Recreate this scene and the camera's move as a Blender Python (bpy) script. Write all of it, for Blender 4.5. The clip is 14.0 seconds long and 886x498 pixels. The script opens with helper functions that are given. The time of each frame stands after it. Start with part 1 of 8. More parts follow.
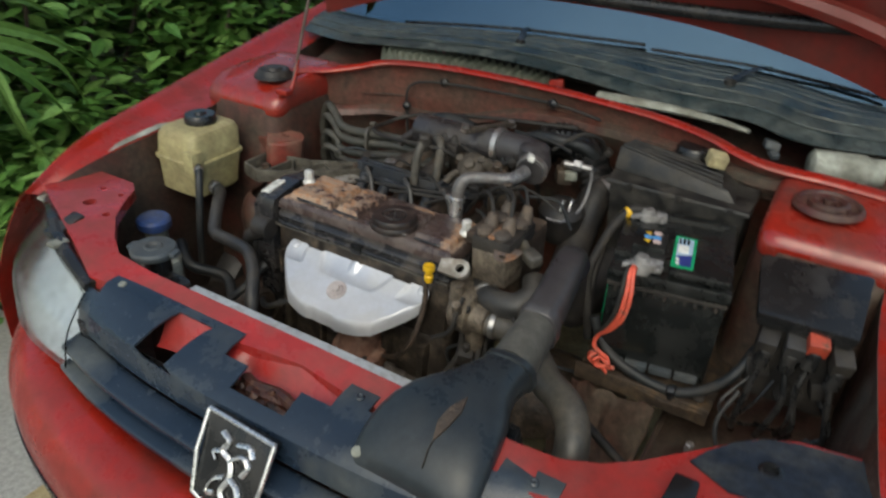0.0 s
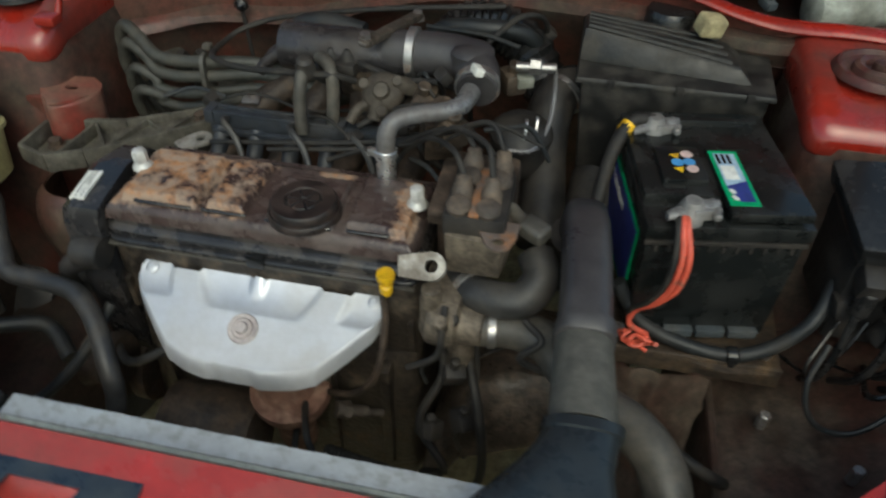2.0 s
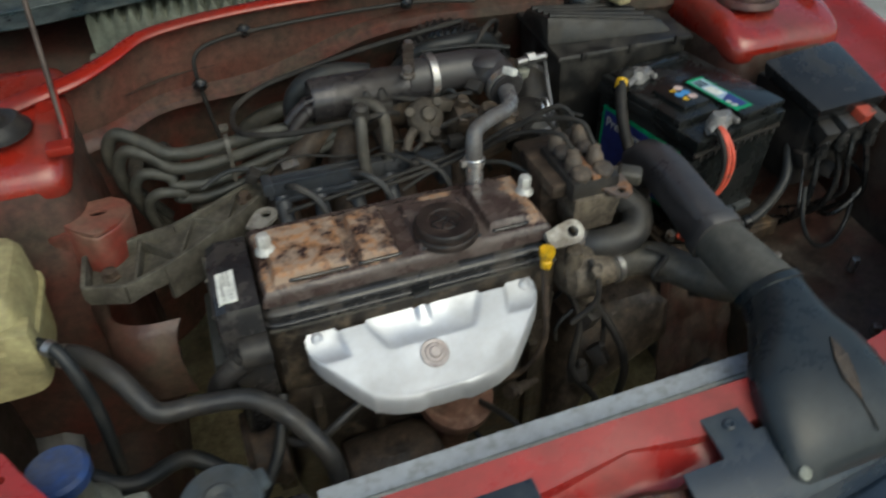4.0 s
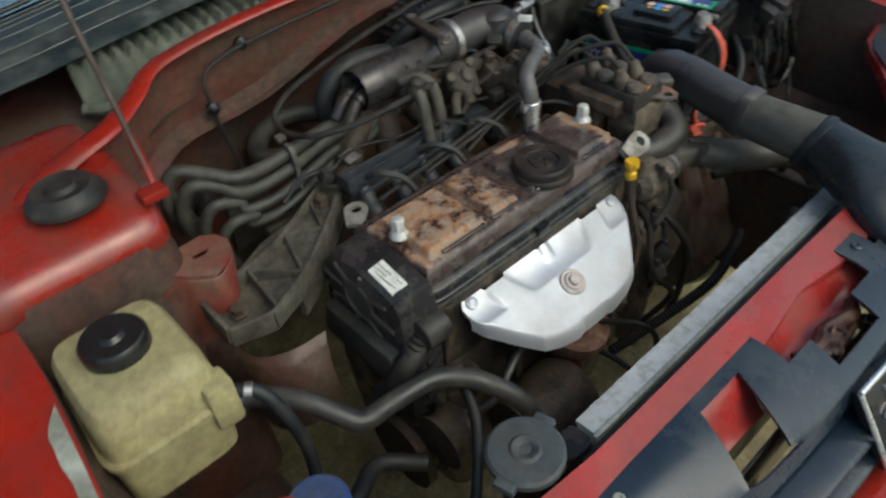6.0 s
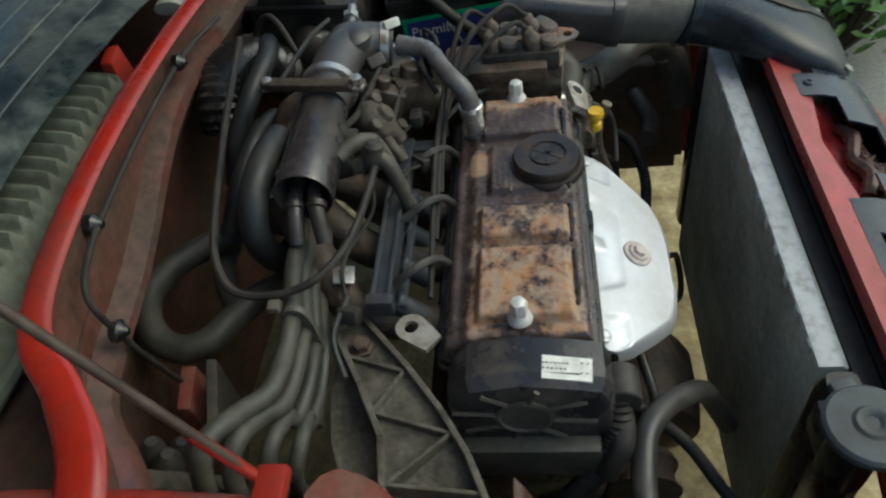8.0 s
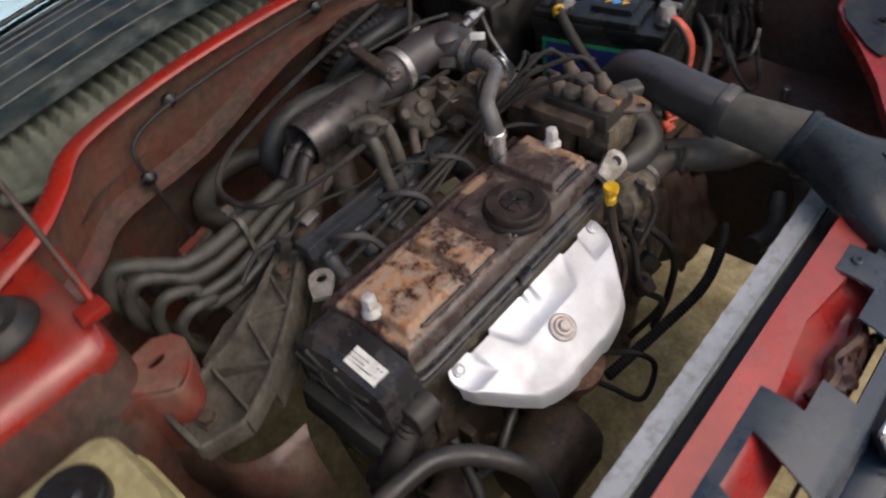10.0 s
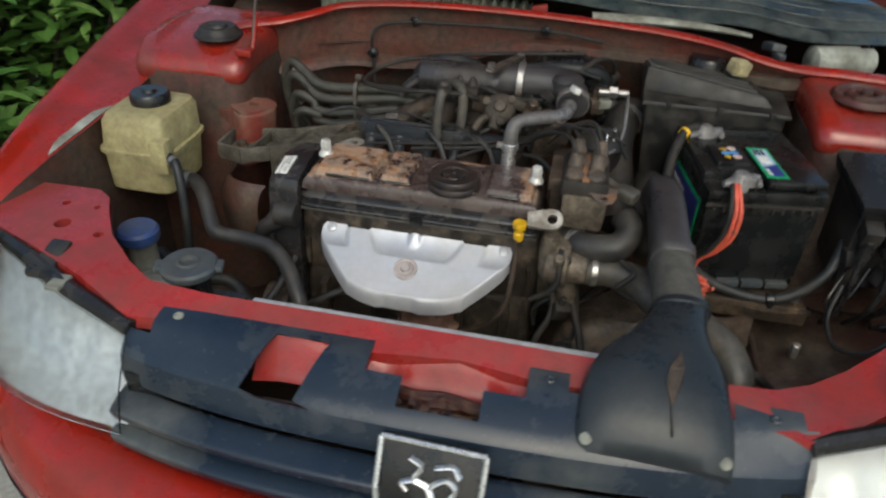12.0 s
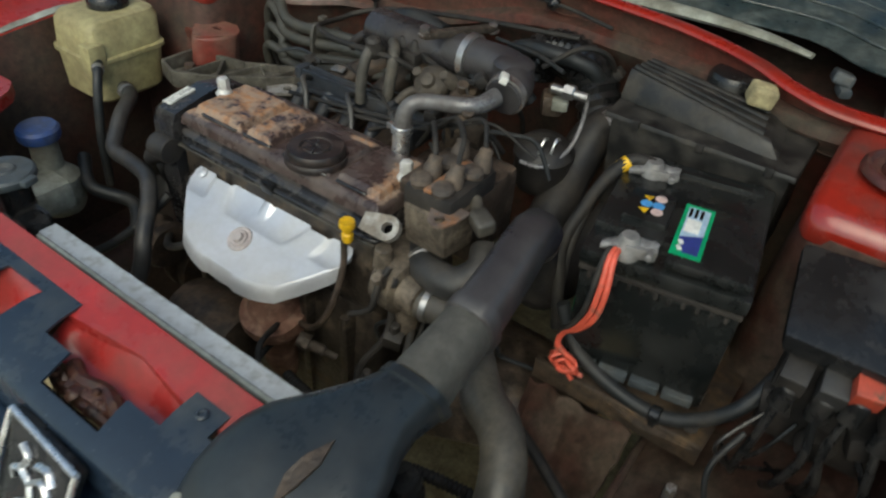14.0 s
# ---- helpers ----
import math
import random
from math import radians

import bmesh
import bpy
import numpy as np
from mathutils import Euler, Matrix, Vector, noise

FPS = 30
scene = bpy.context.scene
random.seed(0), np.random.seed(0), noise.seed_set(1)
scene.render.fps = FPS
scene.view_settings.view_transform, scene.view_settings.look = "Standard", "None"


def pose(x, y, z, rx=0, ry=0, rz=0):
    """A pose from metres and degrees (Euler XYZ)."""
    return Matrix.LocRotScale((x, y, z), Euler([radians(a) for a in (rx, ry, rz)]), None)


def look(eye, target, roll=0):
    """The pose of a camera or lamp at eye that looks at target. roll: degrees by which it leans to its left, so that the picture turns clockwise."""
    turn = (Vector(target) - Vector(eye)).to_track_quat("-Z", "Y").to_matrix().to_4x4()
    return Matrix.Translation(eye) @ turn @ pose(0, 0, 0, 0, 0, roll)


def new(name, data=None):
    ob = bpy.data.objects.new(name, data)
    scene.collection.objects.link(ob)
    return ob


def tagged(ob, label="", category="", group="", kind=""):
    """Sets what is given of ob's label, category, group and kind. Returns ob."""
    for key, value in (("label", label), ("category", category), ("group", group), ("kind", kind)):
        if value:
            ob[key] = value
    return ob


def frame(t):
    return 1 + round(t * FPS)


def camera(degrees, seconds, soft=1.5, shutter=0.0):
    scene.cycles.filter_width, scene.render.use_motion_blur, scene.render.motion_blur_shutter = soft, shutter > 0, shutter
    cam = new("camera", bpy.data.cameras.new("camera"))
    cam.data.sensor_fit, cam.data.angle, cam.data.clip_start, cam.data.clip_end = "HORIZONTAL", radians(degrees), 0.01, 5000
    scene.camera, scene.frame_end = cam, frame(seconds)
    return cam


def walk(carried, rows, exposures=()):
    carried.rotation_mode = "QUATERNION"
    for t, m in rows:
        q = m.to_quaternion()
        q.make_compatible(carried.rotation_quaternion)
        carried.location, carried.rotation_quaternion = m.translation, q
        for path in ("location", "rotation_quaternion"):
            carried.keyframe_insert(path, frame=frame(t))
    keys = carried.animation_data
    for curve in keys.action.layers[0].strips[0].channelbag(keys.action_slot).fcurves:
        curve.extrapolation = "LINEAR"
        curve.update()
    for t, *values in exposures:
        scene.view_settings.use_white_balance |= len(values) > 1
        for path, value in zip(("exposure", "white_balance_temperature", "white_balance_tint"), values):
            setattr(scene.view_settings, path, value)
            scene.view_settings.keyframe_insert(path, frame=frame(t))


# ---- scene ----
cam = camera(64.3, 14.0, soft=2.2, shutter=0.5)
PATH = [
    (0, (0.653, -0.918, 1.4), (-0.208, 0.583, 0.397), 2.8),
    (0.5, (0.573, -0.944, 1.365), (-0.061, 0.616, 0.286), 2.4),
    (1, (0.458, -0.854, 1.341), (0.068, 0.726, 0.178), 2.1),
    (1.5, (0.4, -0.681, 1.329), (0.062, 0.818, 0.049), 2.2),
    (2, (0.323, -0.611, 1.332), (0.031, 0.845, -0.008), 0.8),
    (2.5, (0.171, -0.603, 1.355), (0.097, 0.883, 0.019), -1.3),
    (3, (0.039, -0.613, 1.367), (0.264, 0.876, 0.051), 0.9),
    (3.5, (-0.056, -0.634, 1.373), (0.339, 0.876, 0.122), 0.3),
    (4, (-0.186, -0.676, 1.379), (0.326, 0.757, 0.081), -0.7),
    (4.2, (-0.231, -0.655, 1.369), (0.286, 0.758, 0.051), -2.0),
    (6.3, (-0.56, -0.469, 1.367), (0.545, 0.553, 0.049), -6.3),
    (6.5, (-0.566, -0.386, 1.373), (0.604, 0.484, 0.004), -6.6),
    (7, (-0.55, -0.273, 1.375), (0.638, 0.484, -0.045), -10.2),
    (7.5, (-0.543, -0.147, 1.371), (0.694, 0.382, -0.109), -14.7),
    (8, (-0.565, -0.029, 1.368), (0.764, 0.264, -0.097), -12.1),
    (8.2, (-0.569, -0.005, 1.375), (0.777, 0.241, -0.085), -12.1),
    (10.3, (-0.379, -0.5, 1.415), (0.391, 0.652, -0.028), -8.3),
    (10.5, (-0.334, -0.532, 1.385), (0.312, 0.577, -0.148), -5.3),
    (11, (-0.183, -0.677, 1.398), (0.171, 0.644, -0.061), -4.6),
    (11.5, (0.02, -0.914, 1.396), (0.001, 0.66, 0.163), -0.8),
    (12, (0.204, -0.976, 1.351), (-0.089, 0.654, 0.23), 2.6),
    (12.5, (0.355, -0.981, 1.361), (-0.15, 0.652, 0.323), 2.4),
    (13, (0.552, -0.953, 1.319), (-0.279, 0.55, 0.293), -0.7),
    (13.5, (0.623, -0.76, 1.3), (-0.212, 0.656, 0.161), 3.2),
    (14, (0.626, -0.592, 1.317), (-0.238, 0.711, 0.069), 4.4),
]
walk(cam, [(t, look(eye, target, roll)) for t, eye, target, roll in PATH], [(0, 0.34, 6750, 0), (1.2, 0.27, 6750, 2), (2, 0.2, 6500, -6), (3.5, 0.2, 6500, -6), (4.2, 0.2, 6550, -4), (6.5, 0.32, 6550, -4), (8, 0.38, 6550, -7), (10.4, 0.4, 7000, 14), (11, 0.2, 6750, 8), (11.5, 0.12, 6700, 2), (12, 0.28, 6700, 1), (13, 0.33, 6700, 2), (14, 0.3, 6600, -4)])

# ---- world, sun, exposure ----
world = bpy.data.worlds.new("sky")
scene.world = world
world.use_nodes = True
wn = world.node_tree.nodes
sky = wn.new("ShaderNodeTexSky")
sky.sky_type = "NISHITA"
sky.sun_disc = False
sky.sun_elevation, sky.sun_rotation = radians(48), radians(165)
sky.air_density, sky.dust_density, sky.ozone_density = 1.0, 3.0, 1.0
wn["Background"].inputs["Strength"].default_value = 0.145
world.node_tree.links.new(sky.outputs["Color"], wn["Background"].inputs["Color"])
sun = new("sun", bpy.data.lights.new("sun", "SUN"))
sun.data.energy, sun.data.angle, sun.data.color = 0.75, radians(55), (1.0, 0.96, 0.9)
sun.matrix_world = look((0.6, -1.75, 2.8), (0.1, 0.1, 0.7))
scene.view_settings.exposure = 0.0


# ---- materials ----
def mat(name, c1, c2=None, scale=25.0, rough=0.5, rough2=None, metal=0.0, bump=0.15, bscale=160.0,
        dirt=None, amount=0.0, dscale=14.0, coat=0.0, spec=0.5, drough=0.9, sharp=0.12, grain=0.3, gscale=75.0):
    """A surface with two colours in coarse noise, a fine grain, and patches of dirt that cover the share `amount`."""
    m = bpy.data.materials.new(name)
    m.use_nodes = True
    nt = m.node_tree
    n, l = nt.nodes, nt.links
    b = n["Principled BSDF"]
    tc = n.new("ShaderNodeTexCoord")
    big = n.new("ShaderNodeTexNoise")
    big.inputs["Scale"].default_value, big.inputs["Detail"].default_value = scale, 6
    l.new(tc.outputs["Object"], big.inputs["Vector"])
    fine = n.new("ShaderNodeTexNoise")
    fine.inputs["Scale"].default_value, fine.inputs["Detail"].default_value = bscale, 4
    l.new(tc.outputs["Object"], fine.inputs["Vector"])
    ramp = n.new("ShaderNodeMapRange")
    ramp.inputs["From Min"].default_value, ramp.inputs["From Max"].default_value = 0.35, 0.65
    l.new(big.outputs["Fac"], ramp.inputs["Value"])
    mix = n.new("ShaderNodeMix")
    mix.data_type = "RGBA"
    mix.inputs["A"].default_value = (*c1, 1)
    mix.inputs["B"].default_value = (*(c2 or [v * 0.75 for v in c1]), 1)
    l.new(ramp.outputs["Result"], mix.inputs["Factor"])
    colour = mix.outputs["Result"]
    rmap = n.new("ShaderNodeMapRange")
    rmap.inputs["To Min"].default_value, rmap.inputs["To Max"].default_value = rough, rough2 or min(1, rough + 0.15)
    l.new(fine.outputs["Fac"], rmap.inputs["Value"])
    roughness = rmap.outputs["Result"]
    metallic = None
    if dirt:
        dn = n.new("ShaderNodeTexNoise")
        dn.inputs["Scale"].default_value, dn.inputs["Detail"].default_value, dn.inputs["Roughness"].default_value = dscale, 9, 0.65
        l.new(tc.outputs["Object"], dn.inputs["Vector"])
        dm = n.new("ShaderNodeMapRange")
        edge = 0.68 - 0.36 * amount
        dm.inputs["From Min"].default_value, dm.inputs["From Max"].default_value = edge - sharp / 2, edge + sharp / 2
        l.new(dn.outputs["Fac"], dm.inputs["Value"])
        dmix = n.new("ShaderNodeMix")
        dmix.data_type = "RGBA"
        dmix.inputs["B"].default_value = (*dirt, 1)
        l.new(dm.outputs["Result"], dmix.inputs["Factor"])
        l.new(colour, dmix.inputs["A"])
        colour = dmix.outputs["Result"]
        rm = n.new("ShaderNodeMix")
        rm.inputs["B"].default_value = drough
        l.new(dm.outputs["Result"], rm.inputs["Factor"])
        l.new(roughness, rm.inputs["A"])
        roughness = rm.outputs["Result"]
        if metal:
            mm = n.new("ShaderNodeMapRange")
            mm.inputs["To Min"].default_value, mm.inputs["To Max"].default_value = metal, 0.0
            l.new(dm.outputs["Result"], mm.inputs["Value"])
            metallic = mm.outputs["Result"]
    if grain:
        gn = n.new("ShaderNodeTexNoise")
        gn.inputs["Scale"].default_value, gn.inputs["Detail"].default_value, gn.inputs["Roughness"].default_value = gscale, 10, 0.7
        l.new(tc.outputs["Object"], gn.inputs["Vector"])
        gm = n.new("ShaderNodeMapRange")
        gm.inputs["From Min"].default_value, gm.inputs["From Max"].default_value = 0.3, 0.7
        gm.inputs["To Min"].default_value, gm.inputs["To Max"].default_value = 1 - grain, 1 + grain
        l.new(gn.outputs["Fac"], gm.inputs["Value"])
        gv = n.new("ShaderNodeVectorMath")
        gv.operation = "SCALE"
        l.new(colour, gv.inputs[0])
        l.new(gm.outputs["Result"], gv.inputs["Scale"])
        colour = gv.outputs["Vector"]
    l.new(colour, b.inputs["Base Color"])
    l.new(roughness, b.inputs["Roughness"])
    b.inputs["Metallic"].default_value = metal
    if metallic:
        l.new(metallic, b.inputs["Metallic"])
    b.inputs["Coat Weight"].default_value, b.inputs["Coat Roughness"].default_value = coat, 0.12
    b.inputs["Specular IOR Level"].default_value = spec
    bp = n.new("ShaderNodeBump")
    bp.inputs["Strength"].default_value, bp.inputs["Distance"].default_value = bump, 0.002
    l.new(fine.outputs["Fac"], bp.inputs["Height"])
    l.new(bp.outputs["Normal"], b.inputs["Normal"])
    return m


DUST = (0.16, 0.11, 0.07)
GRIME = (0.035, 0.025, 0.018)
RUST = (0.22, 0.085, 0.03)
RED = mat("red_paint", (0.34, 0.018, 0.010), (0.26, 0.014, 0.008), 6, 0.1, 0.22, bump=0.04, dirt=(0.12, 0.022, 0.015), amount=0.2, dscale=11, coat=0.3, sharp=0.4, grain=0.1, spec=0.4)
BRACKET = mat("dusty_red_bracket", (0.21, 0.035, 0.025), (0.16, 0.045, 0.033), 14, 0.3, 0.5, bump=0.2, dirt=(0.15, 0.115, 0.08), amount=0.3, dscale=16, sharp=0.4, grain=0.3)
# greasy sheet metal; also paints the shadow on the right tower's side
GREASE_SHADE_RED = mat("greasy_and_shaded_red_sheet", (0.07, 0.032, 0.024), (0.045, 0.033, 0.025), 9, 0.25, 0.5, bump=0.5, dirt=(0.10, 0.074, 0.053), amount=0.34, dscale=18, sharp=0.25, grain=0.55)
LATCH = mat("greasy_rusty_latch", (0.06, 0.02, 0.014), (0.025, 0.014, 0.011), 60, 0.28, 0.5, metal=0.2, bump=0.6, dirt=(0.12, 0.06, 0.03), amount=0.15, dscale=70, sharp=0.3, grain=0.5)
MUD = mat("dark_dried_mud", (0.042, 0.031, 0.022), (0.024, 0.019, 0.015), 20, 0.6, 0.9, bump=1.0, bscale=110, dirt=(0.10, 0.07, 0.038), amount=0.22, dscale=34, sharp=0.25, grain=0.7)
# grime plus shade put into the colour, darker than the tower top
TOWER_SIDE = mat("dusty_shaded_red_tower_side", (0.10, 0.026, 0.019), (0.062, 0.028, 0.02), 8, 0.26, 0.46, bump=0.25, dirt=(0.05, 0.037, 0.026), amount=0.48, dscale=11, sharp=0.3, grain=0.5)
HOSE_DUST = mat("grey_green_dusty_hose", (0.041, 0.042, 0.036), (0.025, 0.026, 0.022), 16, 0.36, 0.58, bump=0.25, dirt=(0.064, 0.056, 0.043), amount=0.28, dscale=24, sharp=0.35, grain=0.45)
FILTER = mat("dull_filter_box_plastic", (0.009, 0.0095, 0.0095), (0.016, 0.0155, 0.015), 16, 0.26, 0.48, bump=0.25, dirt=(0.055, 0.048, 0.039), amount=0.2, dscale=22, sharp=0.3, grain=0.45, spec=0.4)
BONNET = mat("dull_red_underside", (0.17, 0.016, 0.011), (0.12, 0.014, 0.01), 6, 0.35, 0.5, bump=0.05, dirt=(0.07, 0.03, 0.022), amount=0.2, dscale=9, sharp=0.4, grain=0.15)
DUCT = mat("dusty_duct_plastic", (0.017, 0.016, 0.02), (0.03, 0.028, 0.032), 14, 0.16, 0.32, bump=0.08, dirt=(0.085, 0.078, 0.074), amount=0.2, dscale=9, sharp=0.5, grain=0.2, spec=0.5, coat=0.15)
PLEAT = mat("grey_green_filter_paper", (0.16, 0.175, 0.135), (0.10, 0.115, 0.085), 12, 0.6, 0.85, bump=0.15, dirt=(0.05, 0.05, 0.036), amount=0.34, dscale=16, sharp=0.4)
RED_FADED = mat("faded_red_paint", (0.38, 0.03, 0.028), (0.29, 0.024, 0.021), 8, 0.12, 0.3, bump=0.06, dirt=(0.2, 0.05, 0.042), amount=0.24, dscale=15, coat=0.3, sharp=0.35, grain=0.16, spec=0.4)
RED_BAY = mat("dusty_red_bay_paint", (0.135, 0.026, 0.018), (0.075, 0.03, 0.021), 7, 0.24, 0.44, bump=0.3, dirt=(0.05, 0.04, 0.028), amount=0.5, dscale=9, coat=0.15, sharp=0.25, grain=0.5)
# grimy body red, with the bay's shade darkened into the base colour
RED_WALL = mat("grimy_shaded_red_bay_wall", (0.066, 0.019, 0.0135), (0.041, 0.024, 0.0175), 6, 0.24, 0.5, bump=0.3, dirt=(0.047, 0.038, 0.027), amount=0.46, dscale=10, sharp=0.3, grain=0.5)
HOUSING = mat("tan_grimy_casting", (0.19, 0.155, 0.115), (0.10, 0.08, 0.06), 26, 0.4, 0.65, metal=0.25, bump=0.7, dirt=(0.045, 0.034, 0.025), amount=0.36, dscale=40, sharp=0.25, grain=0.55)
BLOCK = mat("oily_black_block", (0.021, 0.017, 0.014), (0.036, 0.029, 0.023), 20, 0.25, 0.5, metal=0.1, bump=0.8, dirt=(0.10, 0.075, 0.05), amount=0.22, dscale=34, sharp=0.2, grain=0.6)
GREASE = mat("greasy_dark_iron", (0.048, 0.037, 0.028), (0.07, 0.053, 0.04), 24, 0.2, 0.42, metal=0.2, bump=0.8, dirt=(0.13, 0.095, 0.065), amount=0.3, dscale=34, sharp=0.2, grain=0.55)
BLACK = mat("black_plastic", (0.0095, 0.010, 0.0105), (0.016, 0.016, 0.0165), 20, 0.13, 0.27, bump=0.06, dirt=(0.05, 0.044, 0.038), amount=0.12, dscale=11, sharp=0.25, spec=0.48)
NAVY = mat("weathered_blue_black_plastic", (0.010, 0.019, 0.034), (0.019, 0.029, 0.045), 9, 0.17, 0.32, bump=0.03, dirt=(0.15, 0.155, 0.135), amount=0.08, dscale=4, sharp=0.35, grain=0.15, coat=0.2, spec=0.42)
PAD = mat("rough_navy_foam", (0.010, 0.015, 0.025), (0.019, 0.025, 0.036), 16, 0.5, 0.75, bump=0.5, bscale=120, dirt=(0.05, 0.05, 0.046), amount=0.2, dscale=20, sharp=0.3, grain=0.5, spec=0.3)
CASE = mat("glossy_black_battery_plastic", (0.007, 0.0085, 0.0085), (0.011, 0.0125, 0.0125), 20, 0.12, 0.24, bump=0.05, dirt=(0.03, 0.03, 0.028), amount=0.06, dscale=16, sharp=0.4, spec=0.5)
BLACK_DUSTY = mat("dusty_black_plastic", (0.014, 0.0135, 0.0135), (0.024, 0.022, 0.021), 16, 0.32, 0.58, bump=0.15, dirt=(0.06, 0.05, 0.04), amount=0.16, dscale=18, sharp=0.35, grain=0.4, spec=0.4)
RUBBER = mat("grey_rubber_hose", (0.026, 0.026, 0.027), (0.042, 0.041, 0.04), 22, 0.26, 0.46, bump=0.15, dirt=(0.07, 0.06, 0.048), amount=0.16, dscale=18, sharp=0.35, grain=0.35)
RUBBER_TAN = mat("dusty_rubber_hose", (0.066, 0.062, 0.054), (0.043, 0.041, 0.037), 18, 0.3, 0.52, bump=0.2, dirt=(0.10, 0.085, 0.064), amount=0.3, dscale=22, sharp=0.35, grain=0.4)
JOINT = mat("dusty_grey_green_joint_rubber", (0.10, 0.095, 0.08), (0.075, 0.072, 0.06), 18, 0.42, 0.62, bump=0.12, dirt=(0.055, 0.052, 0.047), amount=0.3, dscale=20, sharp=0.4)
COWL = mat("sun_faded_cowl_plastic", (0.010, 0.020, 0.024), (0.024, 0.037, 0.041), 9, 0.2, 0.4, bump=0.25, dirt=(0.095, 0.108, 0.10), amount=0.27, dscale=20, sharp=0.35, grain=0.6, spec=0.5)
TAN_WALL = mat("dust_coated_bulkhead", (0.15, 0.036, 0.026), (0.085, 0.042, 0.03), 3.2, 0.28, 0.5, bump=0.3, dirt=(0.055, 0.045, 0.03), amount=0.36, dscale=7, sharp=0.3, grain=0.5)
SCOOP = mat("dusty_scoop_plastic", (0.0075, 0.0125, 0.018), (0.0135, 0.02, 0.026), 8, 0.13, 0.25, bump=0.06, dirt=(0.065, 0.068, 0.066), amount=0.1, dscale=5, sharp=0.6, grain=0.2, spec=0.36, coat=0.08)
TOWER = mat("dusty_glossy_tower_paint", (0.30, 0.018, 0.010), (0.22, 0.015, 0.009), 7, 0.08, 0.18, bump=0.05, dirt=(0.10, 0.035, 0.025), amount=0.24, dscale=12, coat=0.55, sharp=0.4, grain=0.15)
MOUNT = mat("dark_painted_mount", (0.085, 0.02, 0.015), (0.04, 0.016, 0.013), 30, 0.3, 0.55, bump=0.3, dirt=(0.09, 0.055, 0.04), amount=0.25, dscale=40, sharp=0.3)
RAIL = mat("slate_blue_plastic", (0.024, 0.029, 0.037), (0.036, 0.041, 0.05), 18, 0.28, 0.48, bump=0.1, dirt=(0.045, 0.04, 0.035), amount=0.3, dscale=20, sharp=0.35, grain=0.35)
HOSE_BLACK = mat("dark_rubber_hose", (0.013, 0.0155, 0.017), (0.022, 0.024, 0.026), 22, 0.35, 0.55, bump=0.1, dirt=(0.05, 0.043, 0.035), amount=0.1, dscale=18, sharp=0.35, grain=0.3, spec=0.4)
WORN = mat("dust_worn_edge", (0.30, 0.27, 0.22), (0.16, 0.14, 0.11), 30, 0.5, 0.7, bump=0.3, grain=0.5)
DIRT = mat("caked_brown_dirt", (0.055, 0.038, 0.025), (0.032, 0.024, 0.018), 22, 0.5, 0.8, bump=0.9, bscale=120, dirt=(0.11, 0.07, 0.035), amount=0.24, dscale=28, sharp=0.25, grain=0.6)
CAPGREY = mat("slate_grey_cap", (0.06, 0.072, 0.08), (0.045, 0.053, 0.058), 25, 0.45, 0.65, bump=0.1, dirt=(0.08, 0.072, 0.06), amount=0.15, dscale=20, sharp=0.35)
WASHER = mat("stained_washer", (0.5, 0.45, 0.43), (0.4, 0.34, 0.32), 60, 0.45, 0.6, metal=0.3, bump=0.1)
ALU_CLEAN = mat("plain_aluminium", (0.42, 0.40, 0.36), (0.30, 0.28, 0.25), 40, 0.4, 0.55, metal=0.5, bump=0.3, dirt=(0.14, 0.11, 0.08), amount=0.3, dscale=40, sharp=0.3)
CABLE = mat("black_cable", (0.013, 0.013, 0.0135), (0.024, 0.022, 0.02), 30, 0.45, 0.65, bump=0.08, dirt=(0.05, 0.042, 0.034), amount=0.18, dscale=40, sharp=0.35, spec=0.3)
ALU = mat("bright_aluminium_shield", (0.62, 0.635, 0.67), (0.54, 0.555, 0.585), 10, 0.3, 0.44, metal=0.55, bump=0.06, bscale=240, dirt=(0.45, 0.44, 0.43), amount=0.08, dscale=16, sharp=0.5, grain=0.05)
ALU_CAST = mat("dirty_cast_aluminium", (0.125, 0.1, 0.078), (0.06, 0.047, 0.037), 30, 0.34, 0.58, metal=0.5, bump=0.6, dirt=(0.034, 0.025, 0.018), amount=0.5, dscale=34, sharp=0.2, grain=0.5)
ALU_DUST = mat("dusty_cast_bracket", (0.125, 0.115, 0.09), (0.075, 0.068, 0.053), 18, 0.5, 0.75, metal=0.15, bump=0.8, dirt=(0.045, 0.037, 0.028), amount=0.42, dscale=24, sharp=0.3, grain=0.5)
STEEL = mat("worn_steel", (0.45, 0.44, 0.43), (0.33, 0.32, 0.31), 40, 0.3, 0.45, metal=0.9, bump=0.1, dirt=(0.14, 0.09, 0.06), amount=0.25, dscale=40)
ROD = mat("dull_dark_rod", (0.10, 0.075, 0.062), (0.07, 0.05, 0.042), 40, 0.35, 0.5, metal=0.4, bump=0.1)
FROST = mat("frosted_reflector", (0.72, 0.75, 0.74), (0.6, 0.63, 0.63), 9, 0.3, 0.46, metal=0.3, bump=0.1, bscale=90)
TAPE = mat("grubby_clear_tape", (0.21, 0.21, 0.215), (0.11, 0.105, 0.10), 70, 0.12, 0.3, bump=0.7, bscale=150, dirt=(0.05, 0.045, 0.04), amount=0.25, dscale=60, sharp=0.3)
CHROME = mat("clean_bolt_steel", (0.78, 0.78, 0.77), (0.65, 0.65, 0.64), 60, 0.22, 0.35, metal=0.9, bump=0.03)
